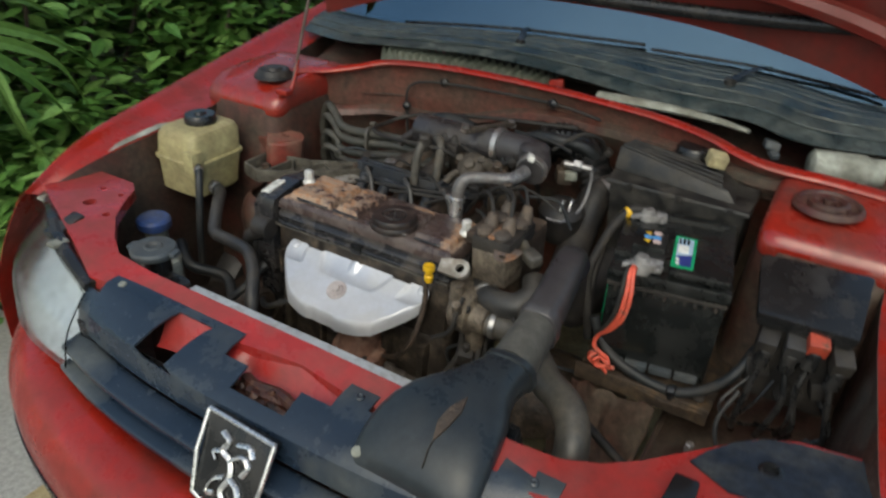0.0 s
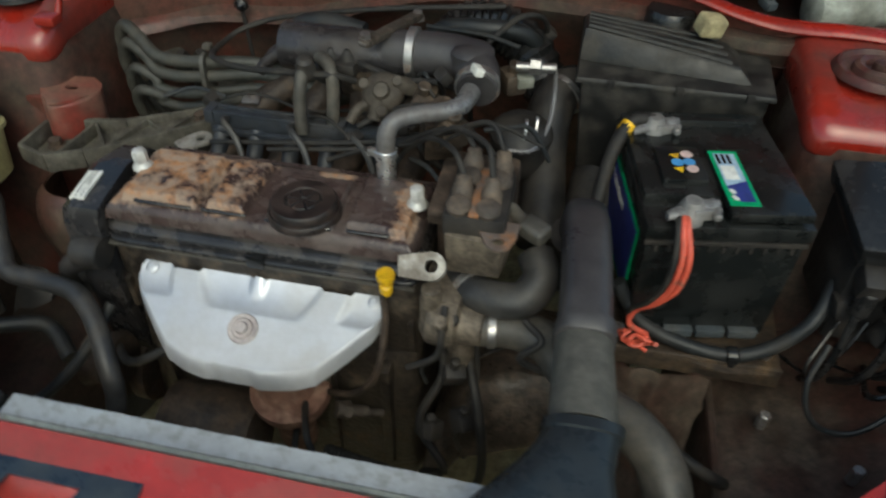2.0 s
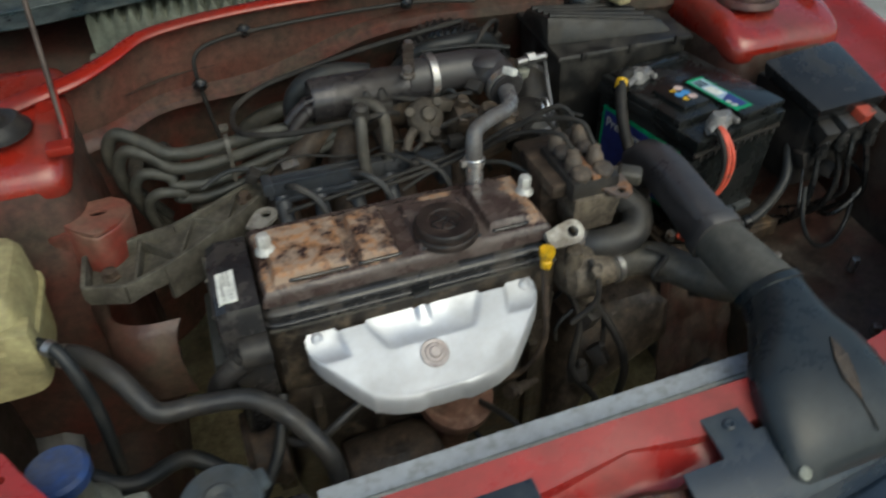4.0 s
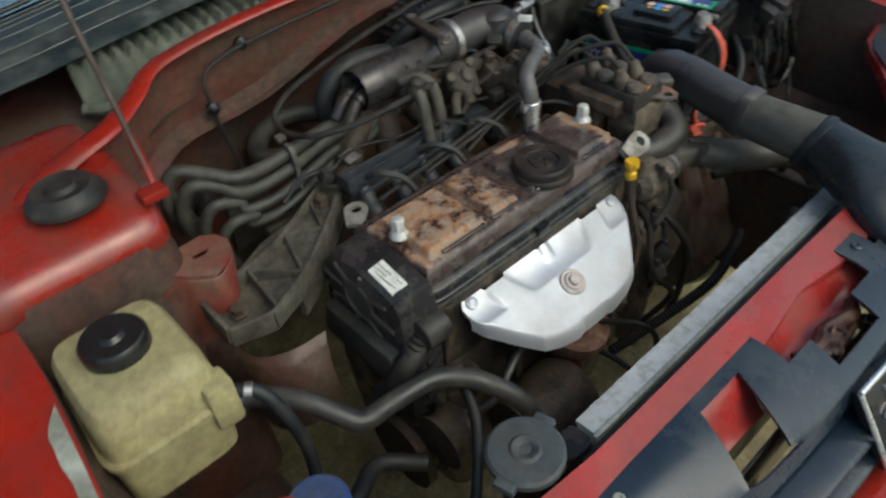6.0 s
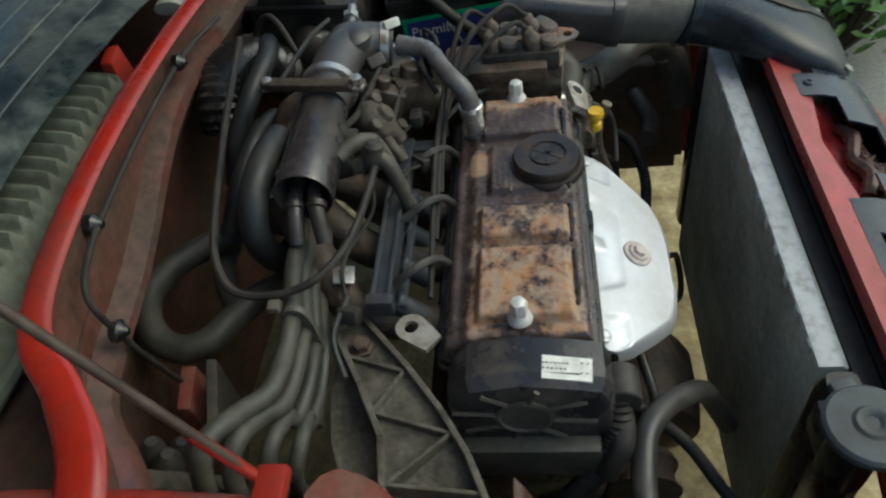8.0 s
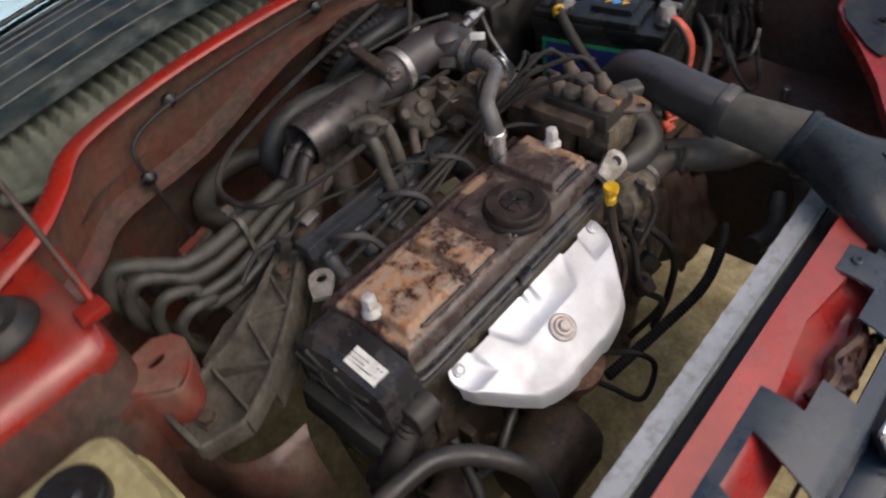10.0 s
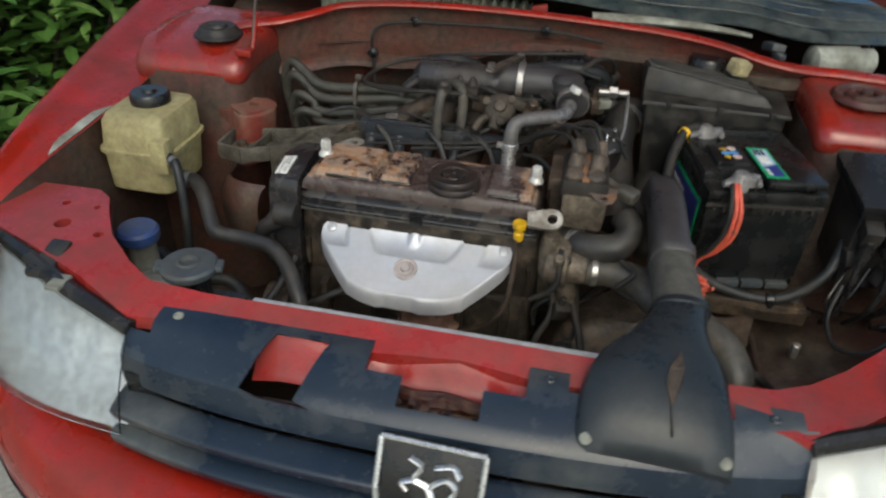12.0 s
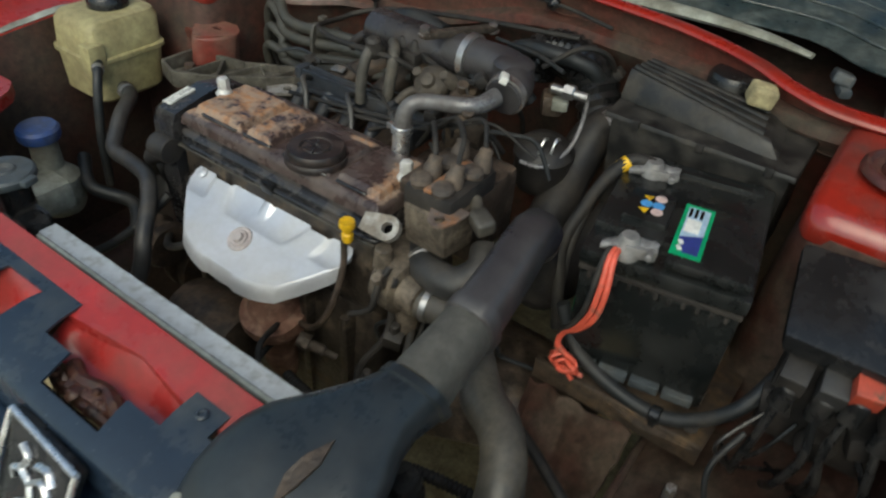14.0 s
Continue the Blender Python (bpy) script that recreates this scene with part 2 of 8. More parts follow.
IRON = mat("oily_cast_iron", (0.052, 0.038, 0.029), (0.032, 0.025, 0.02), 26, 0.35, 0.6, metal=0.3, bump=0.7, dirt=(0.09, 0.06, 0.04), amount=0.35, dscale=30, sharp=0.25, grain=0.5)
RUSTY = mat("rusty_cast_iron", (0.20, 0.105, 0.075), (0.13, 0.065, 0.045), 30, 0.75, 0.95, metal=0.1, bump=0.5, dirt=(0.25, 0.15, 0.11), amount=0.35, dscale=40)
PLENUM = mat("oily_grey_plenum", (0.075, 0.07, 0.073), (0.036, 0.033, 0.034), 14, 0.12, 0.26, metal=0.45, bump=0.1, dirt=(0.035, 0.027, 0.022), amount=0.26, dscale=16, sharp=0.25, grain=0.3)
GREY_PIPE = mat("grey_breather_pipe", (0.19, 0.19, 0.2), (0.13, 0.125, 0.125), 20, 0.2, 0.34, metal=0.3, bump=0.05, dirt=(0.07, 0.055, 0.042), amount=0.2, dscale=18, sharp=0.4)
CREAM = mat("yellowed_translucent_plastic", (0.42, 0.385, 0.2), (0.34, 0.30, 0.14), 9, 0.35, 0.5, bump=0.05, dirt=(0.2, 0.155, 0.08), amount=0.25, dscale=12, sharp=0.5)
WHITE = mat("white_label_paper", (0.72, 0.72, 0.68), (0.62, 0.61, 0.56), 30, 0.5, 0.6, bump=0.02)
GREEN = mat("green_label", (0.01, 0.33, 0.13), (0.01, 0.28, 0.11), 30, 0.35, 0.45, bump=0.02)
BLUE = mat("dark_blue_label", (0.03, 0.045, 0.22), (0.025, 0.035, 0.17), 30, 0.35, 0.45, bump=0.02)
LIGHTBLUE = mat("light_blue_label", (0.42, 0.55, 0.66), (0.3, 0.42, 0.55), 60, 0.35, 0.45, bump=0.02)
PINK = mat("pale_pink_symbol", (0.62, 0.46, 0.42), (0.55, 0.4, 0.37), 60, 0.4, 0.5, bump=0.02)
SKYBLUE = mat("sky_blue_symbol", (0.08, 0.3, 0.62), (0.07, 0.26, 0.55), 60, 0.4, 0.5, bump=0.02)
BLUECAP = mat("blue_plastic_cap", (0.025, 0.065, 0.22), (0.02, 0.05, 0.16), 20, 0.4, 0.55, bump=0.05, dirt=(0.1, 0.1, 0.1), amount=0.25, dscale=30, sharp=0.35)
YELLOW = mat("yellow_plastic", (0.75, 0.45, 0.015), (0.6, 0.34, 0.012), 40, 0.35, 0.5, bump=0.04, dirt=(0.2, 0.11, 0.02), amount=0.2, dscale=60)
ORANGE = mat("orange_red_wire", (0.62, 0.10, 0.06), (0.5, 0.08, 0.045), 40, 0.4, 0.5, bump=0.03, dirt=(0.2, 0.1, 0.07), amount=0.2, dscale=50)
ORANGE_DULL = mat("dull_orange_plug", (0.42, 0.06, 0.03), (0.3, 0.045, 0.025), 40, 0.4, 0.6, bump=0.05, dirt=(0.1, 0.06, 0.04), amount=0.2, dscale=60)
SOIL = mat("dark_leaf_litter", (0.022, 0.024, 0.012), (0.014, 0.018, 0.008), 14, 0.95, 1.0, bump=0.8, bscale=50, dirt=(0.035, 0.042, 0.016), amount=0.3, dscale=18, sharp=0.3, spec=0.05)
FOAM = mat("yellowed_foam", (0.42, 0.36, 0.2), (0.33, 0.28, 0.15), 40, 0.85, 0.95, bump=0.3, dirt=(0.14, 0.115, 0.07), amount=0.25, dscale=40, sharp=0.3)
PALE = mat("pale_grey_plastic", (0.32, 0.335, 0.29), (0.23, 0.24, 0.2), 14, 0.5, 0.65, bump=0.1, dirt=(0.11, 0.1, 0.075), amount=0.35, dscale=14, sharp=0.4)
LEAD = mat("lead_terminal", (0.28, 0.27, 0.26), (0.18, 0.17, 0.16), 50, 0.5, 0.7, metal=0.4, bump=0.3)
CONCRETE = mat("concrete_paving", (0.36, 0.36, 0.34), (0.28, 0.28, 0.26), 2.2, 0.8, 0.95, bump=0.3, bscale=60, dirt=(0.2, 0.19, 0.16), amount=0.3, dscale=1.5, sharp=0.4)
TRAY = mat("sandy_stained_ground", (0.50, 0.42, 0.24), (0.40, 0.32, 0.16), 9, 0.85, 0.97, bump=0.4, bscale=90, dirt=(0.17, 0.125, 0.06), amount=0.4, dscale=12, sharp=0.35)
CORE = mat("dusty_radiator_core", (0.60, 0.62, 0.54), (0.46, 0.475, 0.40), 8, 0.55, 0.75, metal=0.0, bump=0.4, bscale=700, dirt=(0.15, 0.145, 0.11), amount=0.24, dscale=5, sharp=0.4, grain=0.3)
STRIP = mat("worn_zinc_strip", (0.56, 0.59, 0.60), (0.47, 0.49, 0.50), 26, 0.4, 0.6, metal=0.15, bump=0.1, dirt=(0.26, 0.25, 0.22), amount=0.14, dscale=60, sharp=0.3, grain=0.12)
LEAF = mat("green_leaf", (0.08, 0.18, 0.033), (0.042, 0.112, 0.02), 3, 0.42, 0.6, bump=0.1, bscale=60, spec=0.35)
LEAF2 = mat("light_green_leaf", (0.15, 0.27, 0.065), (0.085, 0.18, 0.04), 3, 0.4, 0.55, bump=0.1, bscale=60, spec=0.35)
BARK = mat("dark_bark", (0.06, 0.045, 0.03), (0.035, 0.026, 0.018), 10, 0.85, 0.95, bump=0.5)


def glass(name, tint, rough=0.03, alpha=None):
    m = bpy.data.materials.new(name)
    m.use_nodes = True
    b = m.node_tree.nodes["Principled BSDF"]
    b.inputs["Base Color"].default_value = (*tint, 1)
    b.inputs["Roughness"].default_value = rough
    b.inputs["Transmission Weight"].default_value = 1.0
    b.inputs["IOR"].default_value = 1.45
    return m


SCREEN = glass("windscreen_glass", (0.35, 0.42, 0.45), 0.02)
SCREEN.node_tree.nodes["Principled BSDF"].inputs["IOR"].default_value = 3.0
SCREEN.node_tree.nodes["Principled BSDF"].inputs["Specular Tint"].default_value = (0.58, 0.86, 1.0, 1)
LENS = glass("headlamp_glass", (0.95, 0.97, 0.97), 0.12)


# ---- shape helpers ----
def V(*a):
    return Vector(a[0] if len(a) == 1 else a)


def bm_new():
    return bmesh.new()


def part(name, bm, material, parent=None, label="", smooth=38):
    """Links a bmesh as one mesh object, under a thing or a part."""
    bmesh.ops.recalc_face_normals(bm, faces=bm.faces)
    me = bpy.data.meshes.new(name)
    bm.to_mesh(me)
    bm.free()
    me.materials.append(material)
    if smooth:
        me.polygons.foreach_set("use_smooth", [True] * len(me.polygons))
        me.set_sharp_from_angle(angle=radians(smooth))
    ob = new(name, me)
    if parent:
        ob.parent = parent
        ob.matrix_parent_inverse = parent_inverse(parent)
    if label:
        tagged(ob, label)
    return ob


def parent_inverse(parent):
    m = parent.matrix_basis.copy()
    p = parent.parent
    if p:
        m = p.matrix_basis @ parent.matrix_parent_inverse @ m
    return m.inverted()


def thing(name, base, label, category, group="", kind=""):
    ob = new(name)
    ob.empty_display_size = 0.05
    ob.matrix_basis = Matrix.Translation(base)
    return tagged(ob, label, category, group, kind)


def spline(pts, n=6):
    """Points along a smooth curve through pts."""
    p = [V(q) for q in pts]
    if len(p) < 3:
        return p
    p = [2 * p[0] - p[1]] + p + [2 * p[-1] - p[-2]]
    out = []
    for i in range(1, len(p) - 2):
        a, b, c, d = p[i - 1:i + 3]
        for k in range(n):
            t = k / n
            out.append(0.5 * (2 * b + (c - a) * t + (2 * a - 5 * b + 4 * c - d) * t * t + (3 * b - a - 3 * c + d) * t ** 3))
    return out + [p[-2]]


def rings(bm, loops, cap=True):
    rows = [[bm.verts.new(q) for q in loop] for loop in loops]
    k = len(rows[0])
    for a, b in zip(rows, rows[1:]):
        for i in range(k):
            bm.faces.new((a[i], a[(i + 1) % k], b[(i + 1) % k], b[i]))
    if cap:
        bm.faces.new(rows[0][::-1])
        bm.faces.new(rows[-1])
    return rows


def tube(bm, pts, r, seg=10, n=6, rib=0.0, pitch=0.006, flat=1.0):
    """A hose, cable or pipe along a smooth curve; r may be a list over the given points; rib: corrugation depth."""
    c = spline(pts, n)
    if rib:
        fine = []
        for a, b in zip(c, c[1:]):
            k = max(1, round((b - a).length / (pitch / 2)))
            fine += [a.lerp(b, i / k) for i in range(k)]
        c = fine + [c[-1]]
    up = V(0, 0, 1)
    loops = []
    for i, q in enumerate(c):
        d = (c[min(i + 1, len(c) - 1)] - c[max(i - 1, 0)]).normalized()
        side = d.cross(up)
        if side.length < 0.05:
            side = d.cross(V(0, 1, 0))
        side.normalize()
        u = side.cross(d).normalized()
        up = u
        if isinstance(r, (list, tuple)):
            f = i / (len(c) - 1) * (len(r) - 1)
            j = min(int(f), len(r) - 2)
            rad = r[j] + (r[j + 1] - r[j]) * (f - j)
        else:
            rad = r
        if rib:
            rad += rib * (1 if i % 2 else -1) * 0.5
        loops.append([q + side * rad * math.cos(a) + u * rad * flat * math.sin(a) for a in (2 * math.pi * k / seg for k in range(seg))])
    rings(bm, loops)
    return bm


def lathe(bm, origin, axis, profile, seg=24):
    """Turns a profile of (radius, height) round an axis."""
    o, ax = V(origin), V(axis).normalized()
    s = ax.orthogonal().normalized()
    u = ax.cross(s)
    rings(bm, [[o + ax * h + (s * math.cos(a) + u * math.sin(a)) * max(r, 1e-4) for a in (2 * math.pi * k / seg for k in range(seg))] for r, h in profile])
    return bm


def cyl(bm, p0, p1, r, r1=None, seg=20, bev=0.0015):
    p0, p1 = V(p0), V(p1)
    h = (p1 - p0).length
    r1 = r if r1 is None else r1
    bev = min(bev, h / 3, r / 3)
    return lathe(bm, p0, p1 - p0, [(r - bev, 0), (r, bev), (r1, h - bev), (r1 - bev, h)], seg)


def box(bm, c, s, bev=0.003, rot=None, seg=2):
    m = Matrix.Translation(c) @ (pose(0, 0, 0, *rot) if rot else Matrix.Identity(4)) @ Matrix.Diagonal((*s, 1))
    g = bmesh.ops.create_cube(bm, size=1, matrix=m)
    if bev:
        es = list({e for v in g["verts"] for e in v.link_edges})
        bmesh.ops.bevel(bm, geom=es, offset=min(bev, min(s) * 0.45), segments=seg, profile=0.6, affect="EDGES")
    return bm


def hexa(bm, low, high, bev=0.003, seg=2):
    """A block from four low and four high corners, both in the same turn."""
    a = [bm.verts.new(q) for q in low]
    b = [bm.verts.new(q) for q in high]
    fs = [bm.faces.new(a[::-1]), bm.faces.new(b)]
    for i in range(4):
        fs.append(bm.faces.new((a[i], a[(i + 1) % 4], b[(i + 1) % 4], b[i])))
    if bev:
        es = list({e for f in fs for e in f.edges})
        bmesh.ops.bevel(bm, geom=es, offset=bev, segments=seg, profile=0.6, affect="EDGES")
    return bm


def loft(bm, secs, seg=28, power=3.0):
    """Rounded-box sections: (centre, width vector, height vector)."""
    loops = []
    for c, w, h in secs:
        c, w, h = V(c), V(w) / 2, V(h) / 2
        loop = []
        for k in range(seg):
            a = 2 * math.pi * k / seg
            ca, sa = math.cos(a), math.sin(a)
            loop.append(c + w * math.copysign(abs(ca) ** (2 / power), ca) + h * math.copysign(abs(sa) ** (2 / power), sa))
        loops.append(loop)
    rings(bm, loops)
    return bm


def sheet(bm, f, nu, nv, thick=0.0015):
    """A curved sheet f(u, v), u and v from 0 to 1, with thickness."""
    vs = [[bm.verts.new(f(i / nu, j / nv)) for j in range(nv + 1)] for i in range(nu + 1)]
    fs = [bm.faces.new((vs[i][j], vs[i + 1][j], vs[i + 1][j + 1], vs[i][j + 1])) for i in range(nu) for j in range(nv)]
    if thick:
        bmesh.ops.recalc_face_normals(bm, faces=fs)
        bmesh.ops.solidify(bm, geom=fs, thickness=thick)
    return bm


def plate(bm, outline, holes=(), thick=0.003, zf=None, drop=(0, 0, -1)):
    """A flat or bent plate with holes; outline and holes are (x, y) rings, zf gives the height."""
    zf = zf or (lambda x, y: 0.0)
    es = []
    for ring in (outline, *holes):
        vs = [bm.verts.new((x, y, zf(x, y))) for x, y in ring]
        es += [bm.edges.new((a, b)) for a, b in zip(vs, vs[1:] + vs[:1])]
    g = bmesh.ops.triangle_fill(bm, use_beauty=True, edges=es)
    fs = [f for f in g["geom"] if isinstance(f, bmesh.types.BMFace)]
    ex = bmesh.ops.extrude_face_region(bm, geom=fs)
    bmesh.ops.translate(bm, verts=[v for v in ex["geom"] if isinstance(v, bmesh.types.BMVert)], vec=V(drop) * thick)
    return bm


def circle(x, y, r, n=16, ry=None):
    return [(x + r * math.cos(2 * math.pi * k / n), y + (ry or r) * math.sin(2 * math.pi * k / n)) for k in range(n)]


def lerp(a, b, t):
    return a + (b - a) * t


def along(pts, t):
    """A point at the share t of a polyline, eased."""
    c = spline(pts, 8)
    f = t * (len(c) - 1)
    j = min(int(f), len(c) - 2)
    return c[j].lerp(c[j + 1], f - j)


def smoothstep(a, b, x):
    t = min(1, max(0, (x - a) / (b - a)))
    return t * t * (3 - 2 * t)

# ---- the car's body round the engine bay ----
MID = 0.11  # the car's middle line


def mirror(pts):
    return [(2 * MID - x, y, z) for x, y, z in pts]


car = thing("car", (MID, 0.6, 0), "old red hatchback with its bonnet propped open and dusty engine bay", "car")


def band(name, lines, material, nu=30, thick=0.0012, label="", steps=5, parent=None):
    """A sheet-metal panel lofted through lines of points that run the same way."""
    bm = bm_new()

    def f(u, v):
        return along([along(line, u) for line in lines], v)

    sheet(bm, f, nu, steps * (len(lines) - 1), thick)
    return part(name, bm, material, parent or car, label)


CROWN = [(-0.612, -0.31, 0.785), (-0.64, -0.15, 0.848), (-0.70, 0.14, 0.882), (-0.735, 0.45, 0.924), (-0.75, 0.80, 0.975)]
FLANGE = [(-0.60, -0.275, 0.79), (-0.575, -0.15, 0.83), (-0.557, 0.14, 0.868), (-0.60, 0.45, 0.908), (-0.66, 0.80, 0.955)]
STEP = [(-0.606, -0.285, 0.793), (-0.605, -0.15, 0.842), (-0.63, 0.14, 0.875), (-0.665, 0.45, 0.915), (-0.70, 0.80, 0.965)]
SIDE = [(-0.665, -0.36, 0.62), (-0.71, -0.17, 0.68), (-0.745, 0.14, 0.72), (-0.765, 0.45, 0.74), (-0.77, 0.80, 0.76)]
SILL = [(-0.665, -0.37, 0.42), (-0.715, -0.18, 0.45), (-0.75, 0.14, 0.45), (-0.77, 0.45, 0.42), (-0.775, 0.80, 0.35)]
WING_LOW = [(-0.53, -0.27, 0.45), (-0.53, -0.15, 0.45), (-0.545, 0.14, 0.45), (-0.56, 0.45, 0.45), (-0.6, 0.80, 0.45)]
WING_MID = [(-0.53, -0.27, 0.66), (-0.54, -0.15, 0.66), (-0.555, 0.14, 0.66), (-0.58, 0.45, 0.66), (-0.63, 0.80, 0.66)]
for flip in (lambda p: p, mirror):
    band("fender", [flip(q) for q in (SILL, SIDE, CROWN, STEP, FLANGE)], RED, 30, label="glossy red front wing")
    band("inner_wing", [flip(q) for q in (FLANGE, WING_MID, WING_LOW)], RED_WALL, 30, label="grimy red inner wing, darkened for shade")


def strut_tower(flip):
    def put(secs):
        return [((2 * MID - c[0], *c[1:]), w, h) for c, w, h in secs] if flip else secs

    bm = bm_new()
    loft(bm, put([((-0.475, 0.24, 0.45), (0.25, 0, 0), (0, 0.30, 0)), ((-0.475, 0.24, 0.80), (0.22, 0, 0), (0, 0.25, 0)), ((-0.475, 0.245, 0.885), (0.205, 0, 0), (0, 0.22, 0))]), 40, 5)
    # both sides carry painted shade over their grime; the right uses the shadow colour
    part("tower_body", bm, GREASE_SHADE_RED if flip else TOWER_SIDE, car, "grimy red tower side, darkened for shade", 60)
    bm = bm_new()
    loft(bm, put([((-0.482, 0.262, 0.868), (0.20, 0, 0), (0, 0.235, 0)), ((-0.482, 0.268, 0.878), (0.214, 0, 0), (0, 0.252, 0)), ((-0.482, 0.267, 0.905), (0.22, 0, 0), (0, 0.262, 0)), ((-0.482, 0.267, 0.922), (0.217, 0, 0), (0, 0.258, 0)),
                  ((-0.482, 0.267, 0.931), (0.208, 0, 0), (0, 0.248, 0)), ((-0.482, 0.266, 0.9355), (0.194, 0, 0), (0, 0.232, 0)), ((-0.482, 0.262, 0.937), (0.16, 0, 0), (0, 0.20, 0))]), 60, 9)
    for v in bm.verts:  # the top falls away towards the front
        v.co.z -= 0.03 * smoothstep(0.225, 0.13, v.co.y) * smoothstep(0.86, 0.90, v.co.z)
        v.co.y = min(v.co.y, 0.338) if flip else v.co.y  # this one ends at the bulkhead edge
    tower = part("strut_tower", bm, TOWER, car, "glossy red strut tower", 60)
    x = 0.674 if flip else -0.448
    bm = bm_new()
    if flip:
        lathe(bm, (x, 0.235, 0.934), (0, 0, 1), [(0.053, 0), (0.052, 0.004), (0.048, 0.009), (0.045, 0.009), (0.042, 0.003), (0.031, 0.001), (0.029, 0.009), (0.024, 0.012), (0.018, 0.010), (0.016, 0.003), (0.009, 0.003), (0.009, 0.014), (0.005, 0.015)], 36)
        part("strut_mount", bm, MOUNT, tower, "dark rusty ringed strut top mount")
    else:
        lathe(bm, (x, 0.215, 0.934), (0, 0, 1), [(0.044, 0), (0.043, 0.004), (0.038, 0.007), (0.035, 0.014), (0.031, 0.017), (0.027, 0.015), (0.018, 0.015), (0.015, 0.020), (0.006, 0.020)], 36)
        part("strut_mount", bm, BLACK_DUSTY, tower, "black rubber strut top cap")


strut_tower(False)
strut_tower(True)

LIP = [(-0.50, 0.262, 0.918), (-0.42, 0.285, 0.936), (-0.36, 0.303, 0.944), (-0.312, 0.335, 0.952), (-0.25, 0.381, 0.963), (-0.1, 0.400, 0.972), (0.1, 0.403, 0.973), (0.3, 0.388, 0.97), (0.40, 0.372, 0.966), (0.467, 0.350, 0.961), (0.521, 0.329, 0.952), (0.569, 0.320, 0.946), (0.616, 0.326, 0.942), (0.66, 0.330, 0.941), (0.75, 0.325, 0.938)]
bm = bm_new()
tube(bm, LIP, [0.02, 0.02, 0.018, 0.015, 0.0135, 0.0135, 0.0135, 0.0135, 0.0135, 0.014, 0.015, 0.016, 0.016, 0.016], 14, 6, flat=0.45)
bulkhead_lip = part("bulkhead_lip", bm, RED, car, "bright red rolled bulkhead edge")
def step_rise(x):
    return 0.856 + 0.006 * smoothstep(-0.35, -0.15, x) + 0.062 * smoothstep(-0.06, 0.14, x)


wall_lines = [LIP, [(x, y + 0.008, z - 0.02) for x, y, z in LIP], [(x, y + 0.012, step_rise(x) + 0.006) for x, y, z in LIP], [(x, y - 0.012, step_rise(x) - 0.014) for x, y, z in LIP],
              [(x, y + 0.045 * smoothstep(-0.34, -0.2, x), 0.79) for x, y, z in LIP], [(x, y + 0.05 * smoothstep(-0.34, -0.2, x), 0.42) for x, y, z in LIP]]
band("bulkhead_top", wall_lines[:3], TAN_WALL, 48, 0.0015, "dust-coated brownish upper bulkhead", 3)
band("bulkhead", wall_lines[2:], RED_BAY, 48, 0.0015, "dusty faded red bulkhead", 3)
BACK = [(x * 1.02, 0.62, 0.93) for x in (-0.56, -0.3, -0.1, 0.11, 0.3, 0.5, 0.74)]
GUTTER = [(-0.56, 0.32, 0.89), (-0.33, 0.34, 0.89), (-0.2, 0.40, 0.89), (0.11, 0.42, 0.89), (0.35, 0.40, 0.89), (0.52, 0.33, 0.89), (0.76, 0.3, 0.89)]
band("scuttle_tray", [GUTTER, [(x, y + 0.12, 0.885) for x, y, z in GUTTER], BACK], RED_WALL, 24, 0.0015, "grimy red scuttle tray, darkened for shade")

COWL_F = [(-0.66, 0.56, 0.945), (-0.45, 0.47, 0.965), (-0.25, 0.462, 0.985), (-0.05, 0.468, 0.996), (0.15, 0.457, 0.993), (0.34, 0.440, 0.982), (0.50, 0.456, 0.978), (0.62, 0.414, 0.972), (0.86, 0.54, 0.95)]
COWL_B = [(-0.70, 0.76, 0.955), (-0.45, 0.70, 0.965), (-0.25, 0.705, 0.98), (-0.05, 0.72, 0.99), (0.15, 0.735, 0.995), (0.35, 0.735, 0.995), (0.52, 0.73, 0.99), (0.68, 0.72, 0.975), (0.90, 0.76, 0.96)]
COWL_M = [((a[0] + b[0]) / 2, (a[1] + b[1]) / 2, (a[2] + b[2]) / 2 + 0.02) for a, b in zip(COWL_F, COWL_B)]
cowl = band("cowl_panel", [[(x, y + 0.012, z - 0.007) for x, y, z in COWL_F], COWL_F, COWL_M, COWL_B], COWL, 40, 0.003, "dusty black plastic cowl panel")
for k, s in enumerate((0.14, 0.3, 0.46, 0.6, 0.72, 0.86)):
    bm = bm_new()
    tube(bm, [tuple(V(a).lerp(V(b), s) + V(0, 0, 0.003 + 0.016 * math.sin(math.pi * s))) for a, b in zip(COWL_F, COWL_B)], 0.002, 6, 5)
    part("ridge", bm, COWL, cowl)
bm = bm_new()
box(bm, (0.558, 0.412, 0.952), (0.026, 0.05, 0.016), 0.005, (-14, 10, 8), 3)
box(bm, (0.566, 0.392, 0.944), (0.016, 0.024, 0.012), 0.004, (10, 0, 30))
part("end_clip", bm, CAPGREY, cowl, "pale scuffed end clip of the cowl")
ROOF = [(-0.52, 1.22, 1.36), (-0.2, 1.16, 1.40), (0.11, 1.14, 1.41), (0.42, 1.16, 1.40), (0.74, 1.22, 1.36)]
band("windscreen", [[(x, y + 0.004, z - 0.004) for x, y, z in COWL_B], ROOF], SCREEN, 24, 0.004, "windscreen that mirrors the sky", 8)
DASH = [(-0.7, 0.86, 0.93), (0.11, 0.9, 0.95), (0.92, 0.86, 0.93)]
